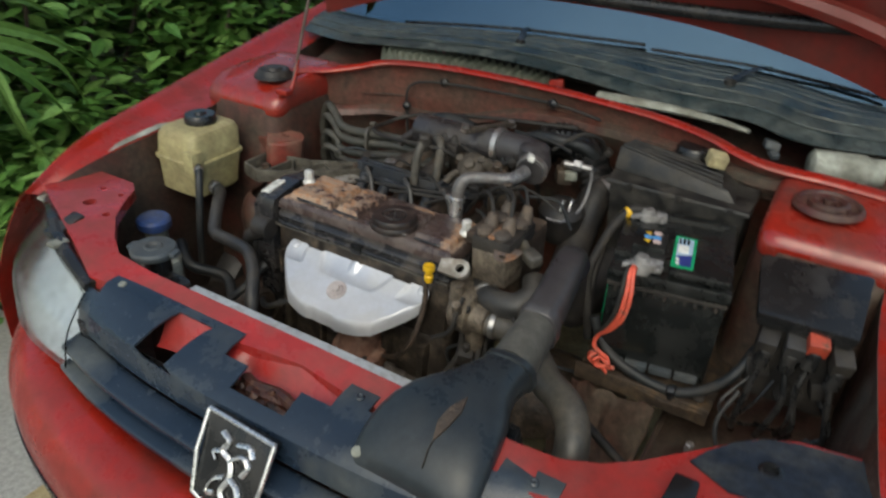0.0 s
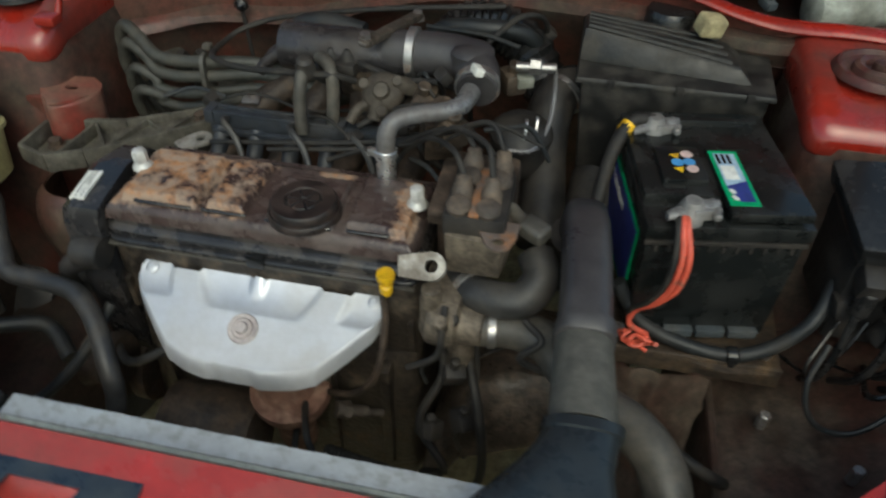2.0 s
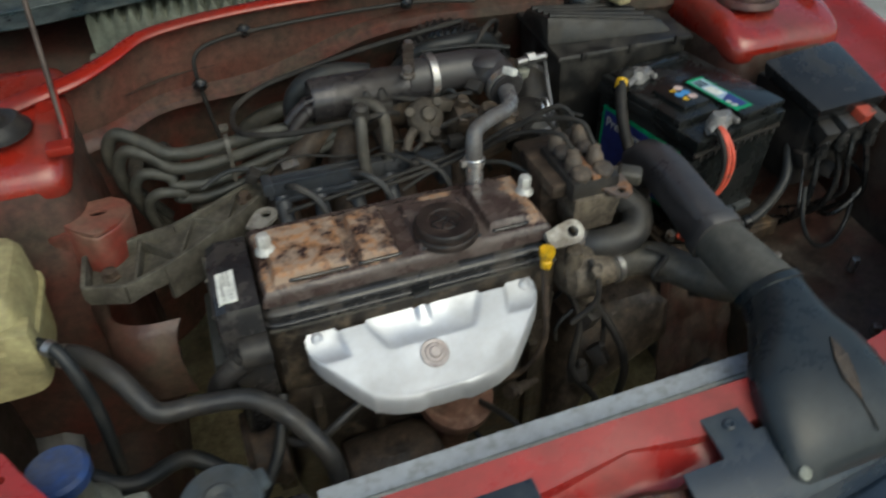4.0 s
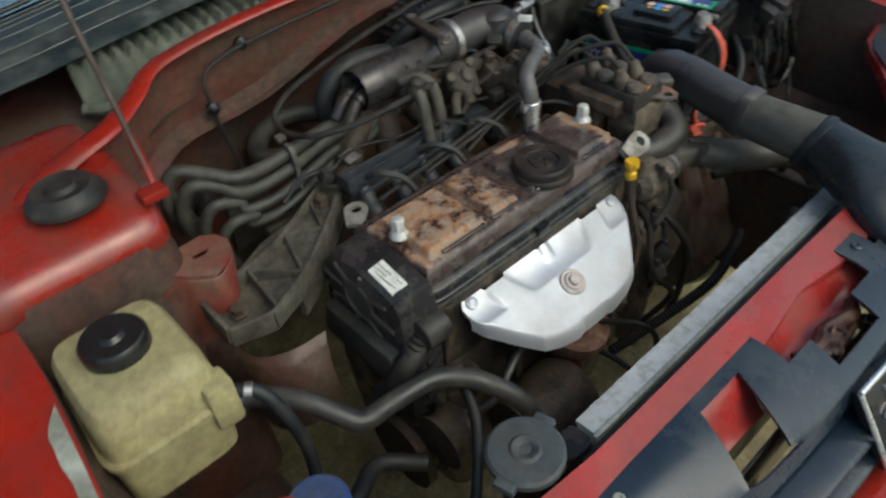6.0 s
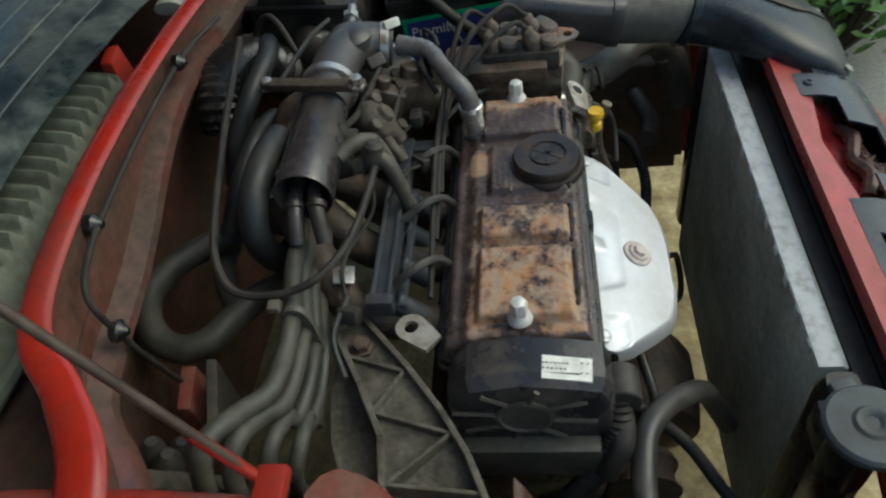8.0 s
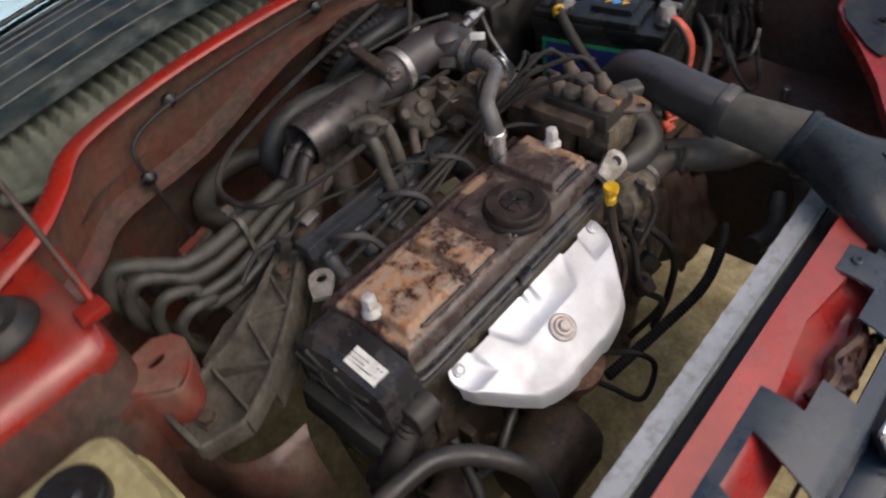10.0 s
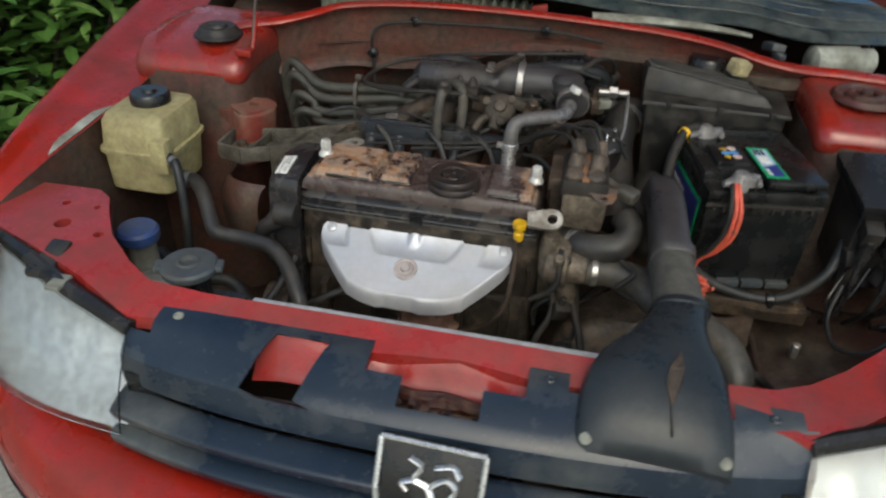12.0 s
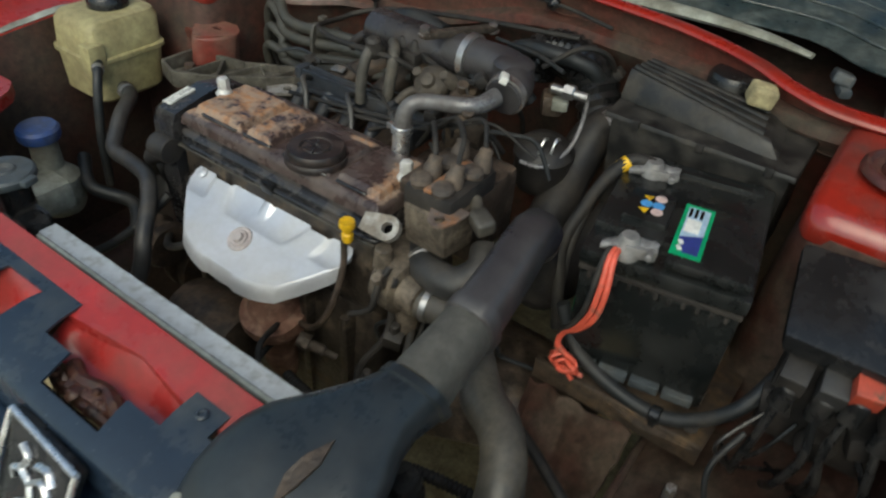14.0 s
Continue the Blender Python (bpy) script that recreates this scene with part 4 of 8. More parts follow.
# ---- engine ----
def rust_cover(name):
    """Dark painted steel with rust that has come through over part of the cover."""
    m = mat(name, (0.044, 0.028, 0.026), (0.078, 0.056, 0.05), 20, 0.15, 0.31, bump=0.2, bscale=220, dirt=(0.12, 0.095, 0.083), amount=0.18, dscale=30, sharp=0.3)
    n, l = m.node_tree.nodes, m.node_tree.links
    b = n["Principled BSDF"]
    tc = n.new("ShaderNodeTexCoord")
    no = n.new("ShaderNodeTexNoise")
    no.inputs["Scale"].default_value, no.inputs["Detail"].default_value, no.inputs["Roughness"].default_value = 30, 9, 0.66
    l.new(tc.outputs["Object"], no.inputs["Vector"])
    sep = n.new("ShaderNodeSeparateXYZ")
    l.new(tc.outputs["Object"], sep.inputs["Vector"])
    bias = n.new("ShaderNodeMapRange")  # the rust is thick over the belt end and thins out past the middle
    bias.inputs["From Min"].default_value, bias.inputs["From Max"].default_value = -0.19, 0.015
    bias.inputs["To Min"].default_value, bias.inputs["To Max"].default_value = 0.085, -0.02
    l.new(sep.outputs["X"], bias.inputs["Value"])
    end = n.new("ShaderNodeMapRange")
    end.inputs["From Min"].default_value, end.inputs["From Max"].default_value = 0.135, 0.158
    end.inputs["To Min"].default_value, end.inputs["To Max"].default_value = 0.0, 0.205
    l.new(sep.outputs["X"], end.inputs["Value"])
    top = n.new("ShaderNodeMapRange")
    top.inputs["From Min"].default_value, top.inputs["From Max"].default_value = 0.815, 0.8245
    top.inputs["To Min"].default_value, top.inputs["To Max"].default_value = -0.3, 0.0
    l.new(sep.outputs["Z"], top.inputs["Value"])
    fine = n.new("ShaderNodeTexNoise")
    fine.inputs["Scale"].default_value, fine.inputs["Detail"].default_value, fine.inputs["Roughness"].default_value = 95, 6, 0.65
    l.new(tc.outputs["Object"], fine.inputs["Vector"])
    both = n.new("ShaderNodeMix")
    both.inputs["Factor"].default_value = 0.38
    l.new(no.outputs["Fac"], both.inputs["A"])
    l.new(fine.outputs["Fac"], both.inputs["B"])
    total = both.outputs["Result"]
    away = n.new("ShaderNodeVectorMath")  # a lone patch behind the filler
    away.operation = "DISTANCE"
    away.inputs[1].default_value = (0.062, 0.052, 0.822)
    l.new(tc.outputs["Object"], away.inputs[0])
    spot = n.new("ShaderNodeMapRange")
    spot.inputs["From Min"].default_value, spot.inputs["From Max"].default_value = 0.014, 0.034
    spot.inputs["To Min"].default_value, spot.inputs["To Max"].default_value = 0.36, 0.0
    l.new(away.outputs["Value"], spot.inputs["Value"])
    far = n.new("ShaderNodeMapRange")  # past the filler bay the paint has held
    far.inputs["From Min"].default_value, far.inputs["From Max"].default_value = -0.02, 0.02
    far.inputs["To Min"].default_value, far.inputs["To Max"].default_value = 0.0, -0.13
    l.new(sep.outputs["X"], far.inputs["Value"])
    for extra in (bias, end, top, spot, far):
        add = n.new("ShaderNodeMath")
        l.new(total, add.inputs[0])
        l.new(extra.outputs["Result"], add.inputs[1])
        total = add.outputs["Value"]
    mask = n.new("ShaderNodeMapRange")
    mask.inputs["From Min"].default_value, mask.inputs["From Max"].default_value = 0.465, 0.575
    mask.inputs["To Max"].default_value = 0.93
    l.new(total, mask.inputs["Value"])
    tone = n.new("ShaderNodeTexNoise")
    tone.inputs["Scale"].default_value, tone.inputs["Detail"].default_value = 60, 9
    l.new(tc.outputs["Object"], tone.inputs["Vector"])
    rc = n.new("ShaderNodeMix")
    rc.data_type = "RGBA"
    rc.inputs["A"].default_value, rc.inputs["B"].default_value = (0.42, 0.20, 0.085, 1), (0.33, 0.235, 0.17, 1)
    spread = n.new("ShaderNodeMapRange")
    spread.inputs["From Min"].default_value, spread.inputs["From Max"].default_value = 0.40, 0.58
    l.new(tone.outputs["Fac"], spread.inputs["Value"])
    l.new(spread.outputs["Result"], rc.inputs["Factor"])
    old = b.inputs["Base Color"].links[0].from_socket
    mix = n.new("ShaderNodeMix")
    mix.data_type = "RGBA"
    l.new(mask.outputs["Result"], mix.inputs["Factor"])
    l.new(old, mix.inputs["A"])
    l.new(rc.outputs["Result"], mix.inputs["B"])
    l.new(mix.outputs["Result"], b.inputs["Base Color"])
    oldr = b.inputs["Roughness"].links[0].from_socket
    mr = n.new("ShaderNodeMix")
    mr.inputs["B"].default_value = 0.85
    l.new(mask.outputs["Result"], mr.inputs["Factor"])
    l.new(oldr, mr.inputs["A"])
    l.new(mr.outputs["Result"], b.inputs["Roughness"])
    return m


COVER = rust_cover("rust_blistered_black_cover")
BOLT = mat("pale_zinc_bolt", (0.72, 0.71, 0.68), (0.6, 0.59, 0.56), 60, 0.35, 0.5, metal=0.4, bump=0.05)
CAPBLACK = mat("worn_black_cap", (0.014, 0.012, 0.012), (0.026, 0.02, 0.018), 30, 0.22, 0.4, bump=0.1, dirt=(0.06, 0.035, 0.025), amount=0.2, dscale=40, sharp=0.3)
SATIN = mat("satin_black_painted_steel", (0.017, 0.0175, 0.02), (0.03, 0.029, 0.03), 20, 0.13, 0.26, bump=0.08, dirt=(0.085, 0.07, 0.058), amount=0.1, dscale=24, sharp=0.3)

THROTTLE = mat("dusty_brown_casting", (0.085, 0.07, 0.053), (0.055, 0.045, 0.034), 24, 0.5, 0.75, metal=0.15, bump=0.5, dirt=(0.034, 0.026, 0.02), amount=0.3, dscale=34, sharp=0.25, grain=0.45)
BOOT = mat("dusty_brown_rubber_boot", (0.07, 0.056, 0.046), (0.045, 0.037, 0.032), 30, 0.4, 0.65, bump=0.4, dirt=(0.12, 0.088, 0.062), amount=0.38, dscale=40, sharp=0.3, grain=0.5)
STRAP_RUST = mat("grey_strap_with_rust", (0.19, 0.155, 0.135), (0.13, 0.10, 0.085), 30, 0.38, 0.6, metal=0.25, bump=0.3, dirt=(0.30, 0.13, 0.05), amount=0.36, dscale=45, sharp=0.2)

engine = thing("engine", (0, 0, 0.36), "grimy four-cylinder petrol engine with a rusty black valve cover", "engine")
bm = bm_new()
LEDGES = [(0.771, 0.007), (0.776, 0.0095), (0.7795, 0.0095), (0.7808, 0.0082), (0.7816, 0.0045), (0.786, 0.0035), (0.7878, 0.0055), (0.7903, 0.0066), (0.7925, 0.0063), (0.7945, 0.0046), (0.7962, 0.0018), (0.7975, -0.001), (0.803, -0.002), (0.806, -0.003)]
loft(bm, [((-0.003, 0.0045, z), (0.372 + 0.9 * d, 0, 0), (0, 0.1475 + 2 * d, 0)) for z, d in LEDGES], 88, 16)
cover = part("valve_cover", bm, SATIN, engine, "satin black valve cover with ledged sides", 50)


def bump_in(x, a, b, w):
    return smoothstep(a, a + w, x) * smoothstep(b, b - w, x)


def cover_top(u, v):
    """The pressed lid: rounded rim, three raised panels and a sunken bay round the filler."""
    x, y = lerp(-0.1885, 0.1825, u), lerp(-0.0685, 0.0755, v)
    d = min(x + 0.1885, 0.1825 - x, y + 0.0685, 0.0755 - y)
    e = min(1.0, max(0.0, d) / 0.011)
    z = 0.8035 + 0.0195 * math.sqrt(max(0.0, 1 - (1 - e) ** 2))
    z -= 0.007 * smoothstep(0.046, 0.062, y)  # lower shelf along the rear
    for x0, x1, h in ((-0.172, -0.077, 0.011), (-0.068, -0.017, 0.011), (0.097, 0.172, 0.0105)):
        z += h * bump_in(x, x0, x1, 0.0055) * bump_in(y, -0.056, 0.045, 0.008)
    z += 0.008 * bump_in(x, 0.004, 0.088, 0.006) * bump_in(y, -0.058, 0.036, 0.008)
    z -= 0.003 * bump_in(x, -0.145, -0.085, 0.004) * bump_in(y, -0.056, -0.045, 0.004)
    z -= 0.003 * bump_in(x, 0.104, 0.150, 0.004) * bump_in(y, -0.056, -0.045, 0.004)
    z += 0.0009 * noise.noise(V(x * 60, y * 60, 3)) + 0.0005 * noise.noise(V(x * 170, y * 170, 7))
    return (x, y, z)


bm = bm_new()
sheet(bm, cover_top, 240, 100, 0.0012)
part("cover_top", bm, COVER, cover, "pressed dark cover lid blistered with orange-brown rust", 70)
for k in range(4):
    bm = bm_new()
    box(bm, (0.028 + 0.002 * k, 0.008 + 0.0065 * k, 0.830), (0.05 - 0.006 * k, 0.0032, 0.003), 0.001)
    part("pressed_rib", bm, COVER, cover)
for x0, x1, y in ((-0.068, -0.018, -0.0555), (0.012, 0.082, -0.0575), (0.104, 0.150, -0.0555), (-0.150, -0.085, -0.0565)):
    bm = bm_new()
    tube(bm, [(x0, y + 0.003, 0.825), (x0 + 0.004, y, 0.8262), (x1 - 0.004, y, 0.8262), (x1, y + 0.003, 0.825)], 0.0022, 8, 5)
    part("pressed_ledge", bm, SATIN, cover)
bm = bm_new()
lathe(bm, (0.047, -0.033, 0.824), (0, 0, 1), [(0.042, 0), (0.042, 0.006), (0.040, 0.009), (0.038, 0.009), (0.038, 0.017), (0.036, 0.020), (0.022, 0.020), (0.021, 0.018), (0.018, 0.018), (0.017, 0.020), (0.004, 0.020), (0.003, 0.018)], 40)
cap = part("oil_filler_cap", bm, CAPBLACK, cover, "round black oil filler cap")
bm = bm_new()
for k in range(6):
    a = k * math.pi / 3
    box(bm, (0.047 + 0.011 * math.cos(a), -0.033 + 0.011 * math.sin(a), 0.843), (0.014, 0.003, 0.003), 0.0008, (0, 0, math.degrees(a)))
for k in range(-3, 4):
    if abs(k) > 0:
        box(bm, (0.026 if k < 0 else 0.068, -0.033 + 0.004 * k, 0.8425), (0.014, 0.0018, 0.002), 0.0004)
part("cap_spokes", bm, BLACK, cap)
for x in (-0.17, 0.17):
    bm = bm_new()
    lathe(bm, (x, 0, 0.831), (0, 0, 1), [(0.0125, 0), (0.0125, 0.002), (0.0095, 0.006), (0.0085, 0.009)], 24)
    lathe(bm, (x, 0, 0.838), (0, 0, 1), [(0.0088, 0), (0.0088, 0.015), (0.0075, 0.018), (0.0045, 0.019)], 6)
    part("bolt", bm, BOLT, cover, "pale clean cover bolt")
bm = bm_new()
box(bm, (-0.002, -0.0765, 0.780), (0.022, 0.010, 0.018), 0.002)
part("cover_clip", bm, BLACK, cover)

bm = bm_new()
loft(bm, [((0, 0.01, 0.65), (0.38, 0, 0), (0, 0.17, 0)), ((0, 0.0, 0.70), (0.385, 0, 0), (0, 0.155, 0)), ((0, -0.004, 0.768), (0.382, 0, 0), (0, 0.144, 0)), ((0, -0.004, 0.776), (0.378, 0, 0), (0, 0.14, 0))], 60, 14)
head = part("cylinder_head", bm, BLOCK, engine, "oily dark cylinder head")
bm = bm_new()
box(bm, (-0.002, -0.0775, 0.7735), (0.372, 0.006, 0.0035), 0.001)
part("gasket_edge", bm, RUBBER_TAN, head, "pale dusty gasket edge under the cover")
for k in range(7):
    bm = bm_new()
    x = -0.18 + 0.06 * k
    box(bm, (x, -0.077, 0.695), (0.008, 0.012, 0.05), 0.003)
    part("casting_rib", bm, BLOCK, head)
bm = bm_new()
loft(bm, [((0, 0.02, 0.36), (0.36, 0, 0), (0, 0.20, 0)), ((0, 0.02, 0.45), (0.40, 0, 0), (0, 0.24, 0)), ((0, 0.015, 0.65), (0.38, 0, 0), (0, 0.20, 0)), ((0, 0.01, 0.66), (0.38, 0, 0), (0, 0.18, 0))], 48, 9)
block = part("engine_block", bm, BLOCK, engine, "dark oily engine block")
for k in range(5):
    bm = bm_new()
    box(bm, (-0.15 + 0.075 * k, -0.09, 0.55), (0.014, 0.03, 0.2), 0.005)
    part("block_rib", bm, BLOCK, block)
bm = bm_new()
loft(bm, [((0.20, 0.02, 0.42), (0.02, 0, 0), (0, 0.28, 0)), ((0.23, 0.02, 0.50), (0.06, 0, 0), (0, 0.26, 0)), ((0.32, 0.02, 0.55), (0.20, 0, 0), (0, 0.22, 0)), ((0.33, 0.01, 0.60), (0.18, 0, 0), (0, 0.16, 0)), ((0.34, 0.0, 0.62), (0.10, 0, 0), (0, 0.09, 0))], 36, 4)
part("gearbox", bm, GREASE, engine, "dirty gearbox bell housing")

# exhaust heat shield
def shield_point(u, v):
    s = 2 * u - 1
    a = abs(s)
    side = smoothstep(0.95, 1.0, a)
    x = math.copysign(0.151 * min(1.0, a / 0.96), s)
    q = abs(x)
    top = -0.071 - 0.010 * smoothstep(0.068, 0.078, q) * smoothstep(0.120, 0.108, q) - 0.008 * smoothstep(0.018, 0.008, abs(x + 0.002)) - 0.010 * smoothstep(0.138, 0.151, q) ** 2
    low = -0.170 + 0.012 * (q / 0.09) ** 2 if q < 0.09 else lerp(-0.158, -0.094, (q - 0.09) / 0.061)
    low += 0.003 * math.exp(-((q - 0.09) / 0.016) ** 2) + 0.006 * smoothstep(0.138, 0.151, q) ** 2
    w = min(v / 0.82, 1.0)
    y = lerp(top, low, w)
    z = 0.756 + (y + 0.073) * 0.54
    k = max(0.0, (v - 0.82) / 0.18)
    y -= 0.009 * math.sin(k * math.pi / 2)
    z -= 0.024 * k ** 2.2 + 0.003 * k
    z -= 0.012 * side * smoothstep(0.04, 0.2, v) * (1 - k)
    # pressed pocket below the cover clip, a hollow that levels out towards its lip
    edge = 0.076 - 0.55 * max(0.0, -y - 0.076)
    pocket = smoothstep(edge + 0.008, edge - 0.006, q) * smoothstep(-0.1215, -0.1165, y) * (1 - k)
    d = max(0.0, y + 0.117)
    floor = 0.7325 + 0.08 * d + 10.0 * d * d
    z = lerp(z, min(z, floor), pocket)
    neck = smoothstep(0.012, 0.003, abs(x + 0.002)) * smoothstep(-0.100, -0.082, y)
    z += 0.006 * neck
    # pressed corners round the bolts
    corner = smoothstep(0.104, 0.114, q + 0.3 * max(0.0, -y - 0.09)) * smoothstep(-0.116, -0.112, y) * (1 - k)
    d = max(0.0, y + 0.113)
    z = lerp(z, min(z, 0.7345 + 0.05 * d + 12.0 * d * d), corner)
    dent = smoothstep(0.034, 0.02, abs(x + 0.006)) * smoothstep(0.78, 0.92, v)
    y += 0.003 * dent
    z += 0.002 * dent
    z += 0.0006 * noise.noise(V(x * 28, y * 28, 1))
    return (x, y, z)


bm = bm_new()
sheet(bm, shield_point, 130, 60, 0.0014)
shield = part("heat_shield", bm, ALU, engine, "bright stamped aluminium exhaust heat shield", 60)
bm = bm_new()
lathe(bm, (-0.004, -0.133, 0.7245), (0, -0.47, 0.88), [(0.018, -0.002), (0.018, 0.001), (0.0165, 0.002), (0.013, 0.0015), (0.011, 0.004), (0.008, 0.004), (0.006, 0.008), (0.002, 0.008)], 24)
part("washer", bm, WASHER, shield, "rust-stained centre washer and nut")
for s in (-0.136, 0.138):
    bm = bm_new()
    lathe(bm, (s, -0.083, 0.7485), (0, -0.47, 0.88), [(0.008, 0), (0.008, 0.002), (0.005, 0.003), (0.004, 0.004)], 16)
    part("washer", bm, ALU, shield)
bm = bm_new()
tube(bm, [(0.0, -0.06, 0.66), (0.015, -0.09, 0.63), (0.025, -0.11, 0.60), (0.03, -0.115, 0.57)], [0.03, 0.038, 0.042, 0.04], 18, 5)
lathe(bm, (0.03, -0.115, 0.60), (0.05, -0.3, 1), [(0.05, -0.012), (0.052, 0), (0.05, 0.012), (0.036, 0.014)], 24)
for k in range(4):
    tube(bm, [(-0.12 + 0.08 * k, -0.07, 0.73), (-0.08 + 0.055 * k, -0.10, 0.69), (0.01, -0.10, 0.64)], 0.018, 10, 4)
tube(bm, [(0.03, -0.115, 0.58), (0.02, -0.10, 0.48), (0.0, -0.02, 0.40), (0.0, 0.25, 0.35)], 0.026, 14, 5)
part("exhaust_manifold", bm, RUSTY, engine, "rusty cast exhaust manifold below the shield")

# timing cover
bm = bm_new()
out = [(-0.082, 0.80), (-0.074, 0.818), (-0.05, 0.824), (0.0, 0.832), (0.05, 0.822), (0.07, 0.80), (0.078, 0.74), (0.075, 0.60), (0.05, 0.48), (-0.05, 0.48), (-0.082, 0.60), (-0.086, 0.74)]
loops = []
for x, k in ((-0.191, 1.0), (-0.228, 1.0), (-0.24, 0.95), (-0.242, 0.90)):
    loops.append([(x, y * k, 0.70 + (z - 0.70) * k) for y, z in out])
rings(bm, loops)
timing = part("timing_cover", bm, SATIN, engine, "black plastic timing belt cover", 25)
bm = bm_new()
lathe(bm, (-0.240, 0.0, 0.775), (-1, 0, 0), [(0.028, 0), (0.028, 0.004), (0.024, 0.005), (0.022, 0.003), (0.008, 0.003)], 24)
for k in range(8):
    a = k * math.pi / 4 + 0.2
    p = V(-0.242, 0.026 * math.cos(a), 0.775 + 0.026 * math.sin(a))
    q = V(-0.242, 0.068 * math.cos(a), 0.775 + 0.045 * math.sin(a))
    tube(bm, [p, q], 0.003, 6)
part("rib", bm, RUBBER_TAN, timing, "dusty raised ribs round a boss")
bm = bm_new()
hexa(bm, [(-0.262, -0.075, 0.69), (-0.192, -0.078, 0.69), (-0.192, 0.07, 0.69), (-0.262, 0.066, 0.69)], [(-0.258, -0.07, 0.735), (-0.192, -0.074, 0.74), (-0.192, 0.066, 0.74), (-0.258, 0.062, 0.735)], 0.004)
part("lower_cover", bm, HOSE_DUST, timing, "dusty lower belt cover")
bm = bm_new()
c = V(-0.222, -0.039, 0.8265)


def on_sticker(dx, dy, up=0.0):
    return c + V(dx, dy, 0.0004 + dx * 0.214 + dy * 0.167 + up)


rim = [(-0.012, -0.023), (0.009, -0.0245), (0.010, 0.0195), (-0.011, 0.021)]
hexa(bm, [on_sticker(*q, -0.003) for q in rim], [on_sticker(*q) for q in rim], 0)
sticker = part("sticker", bm, WHITE, timing, "small white printed sticker", 0)
bm = bm_new()
for dx, a, b, n in ((0.003, -0.002, 0.019, 7), (-0.002, 0.0, 0.019, 6), (0.004, -0.02, -0.015, 2), (-0.005, -0.019, -0.014, 2)):
    for k in range(n):
        box(bm, on_sticker(dx, lerp(a, b, k / max(1, n - 1)), 0.0003), (0.0012, 0.0019, 0.0005), 0)
part("print_bar", bm, BLACK, sticker)
bm = bm_new()
tube(bm, [(-0.20, -0.085, 0.76), (-0.23, -0.09, 0.745), (-0.25, -0.088, 0.73), (-0.262, -0.075, 0.70)], 0.013, 10, 5)
cyl(bm, (-0.19, -0.09, 0.765), (-0.225, -0.09, 0.765), 0.02)
part("tensioner", bm, BLACK_DUSTY, engine)
bm = bm_new()
lathe(bm, (-0.20, -0.05, 0.52), (-1, 0, 0), [(0.06, 0), (0.06, 0.02), (0.045, 0.025), (0.045, 0.035), (0.06, 0.04), (0.06, 0.055), (0.02, 0.056)], 28)
lathe(bm, (-0.20, -0.12, 0.60), (-1, 0, 0), [(0.035, 0), (0.04, 0.01), (0.034, 0.02), (0.034, 0.03), (0.04, 0.04), (0.01, 0.042)], 28)
part("pulley", bm, IRON, engine, "dark drive belt pulley")
bm = bm_new()
lathe(bm, (-0.05, -0.15, 0.53), (1, 0, 0), [(0.03, -0.09), (0.055, -0.08), (0.06, -0.05), (0.06, 0.02), (0.05, 0.04), (0.02, 0.05)], 28)
part("alternator", bm, IRON, engine, "dirty alternator low on the block")

# right-hand end: dipstick, lifting eye, thermostat, ignition
bm = bm_new()
tube(bm, [(0.155, -0.10, 0.785), (0.157, -0.107, 0.74), (0.15, -0.128, 0.68), (0.12, -0.13, 0.635), (0.07, -0.11, 0.60)], 0.0045, 8, 6)
dip = part("dipstick_tube", bm, IRON, engine, "dark dipstick tube")
bm = bm_new()
lathe(bm, (0.158, -0.097, 0.782), (0, 0, 1), [(0.006, 0), (0.0075, 0.004), (0.0075, 0.012), (0.0055, 0.014), (0.0055, 0.018), (0.0095, 0.021), (0.0105, 0.027), (0.0095, 0.031), (0.005, 0.030)], 18)
part("dipstick_handle", bm, YELLOW, dip, "yellow dipstick handle")


def eye_plate(name, c, ang, tilt, parent, material, length=0.05, thick=0.005):
    bm = bm_new()
    plate(bm, [(-0.5 * length, -0.011), (0.0, -0.014)] + [(0.5 * length + 0.016 * math.cos(a), 0.016 * math.sin(a)) for a in (math.pi * (k / 8 - 0.5) for k in range(9))] + [(0.0, 0.014), (-0.5 * length, 0.011)],
          [circle(0.5 * length, 0, 0.0075, 14)], thick)
    bmesh.ops.transform(bm, matrix=pose(*c, *tilt, ang), verts=bm.verts)
    return part(name, bm, material, parent, "bare metal lifting eye")


eye_plate("lifting_eye", (0.1855, -0.0795, 0.8125), 6, (38, -4), engine, ALU_CLEAN, 0.036, 0.009)
bm = bm_new()
box(bm, (0.215, -0.055, 0.745), (0.05, 0.07, 0.06), 0.012)
lathe(bm, (0.225, -0.08, 0.738), (1, -0.1, 0), [(0.02, -0.03), (0.032, -0.02), (0.034, 0.0), (0.034, 0.012), (0.025, 0.016), (0.022, 0.04), (0.016, 0.042)], 22)
cyl(bm, (0.205, -0.085, 0.76), (0.205, -0.085, 0.79), 0.013, 0.011)
cyl(bm, (0.222, -0.11, 0.755), (0.222, -0.118, 0.775), 0.008, seg=6)
tube(bm, [(0.235, -0.075, 0.71), (0.24, -0.08, 0.68), (0.23, -0.085, 0.66)], 0.016, 12, 4)
for k in range(3):
    cyl(bm, (0.255, -0.095 + 0.02 * k, 0.728), (0.263, -0.095 + 0.02 * k, 0.728), 0.006, seg=6)
part("thermostat_housing", bm, HOUSING, engine, "dirty brass-brown thermostat housing")
bm = bm_new()
box(bm, (0.235, 0.045, 0.80), (0.085, 0.10, 0.10), 0.01)
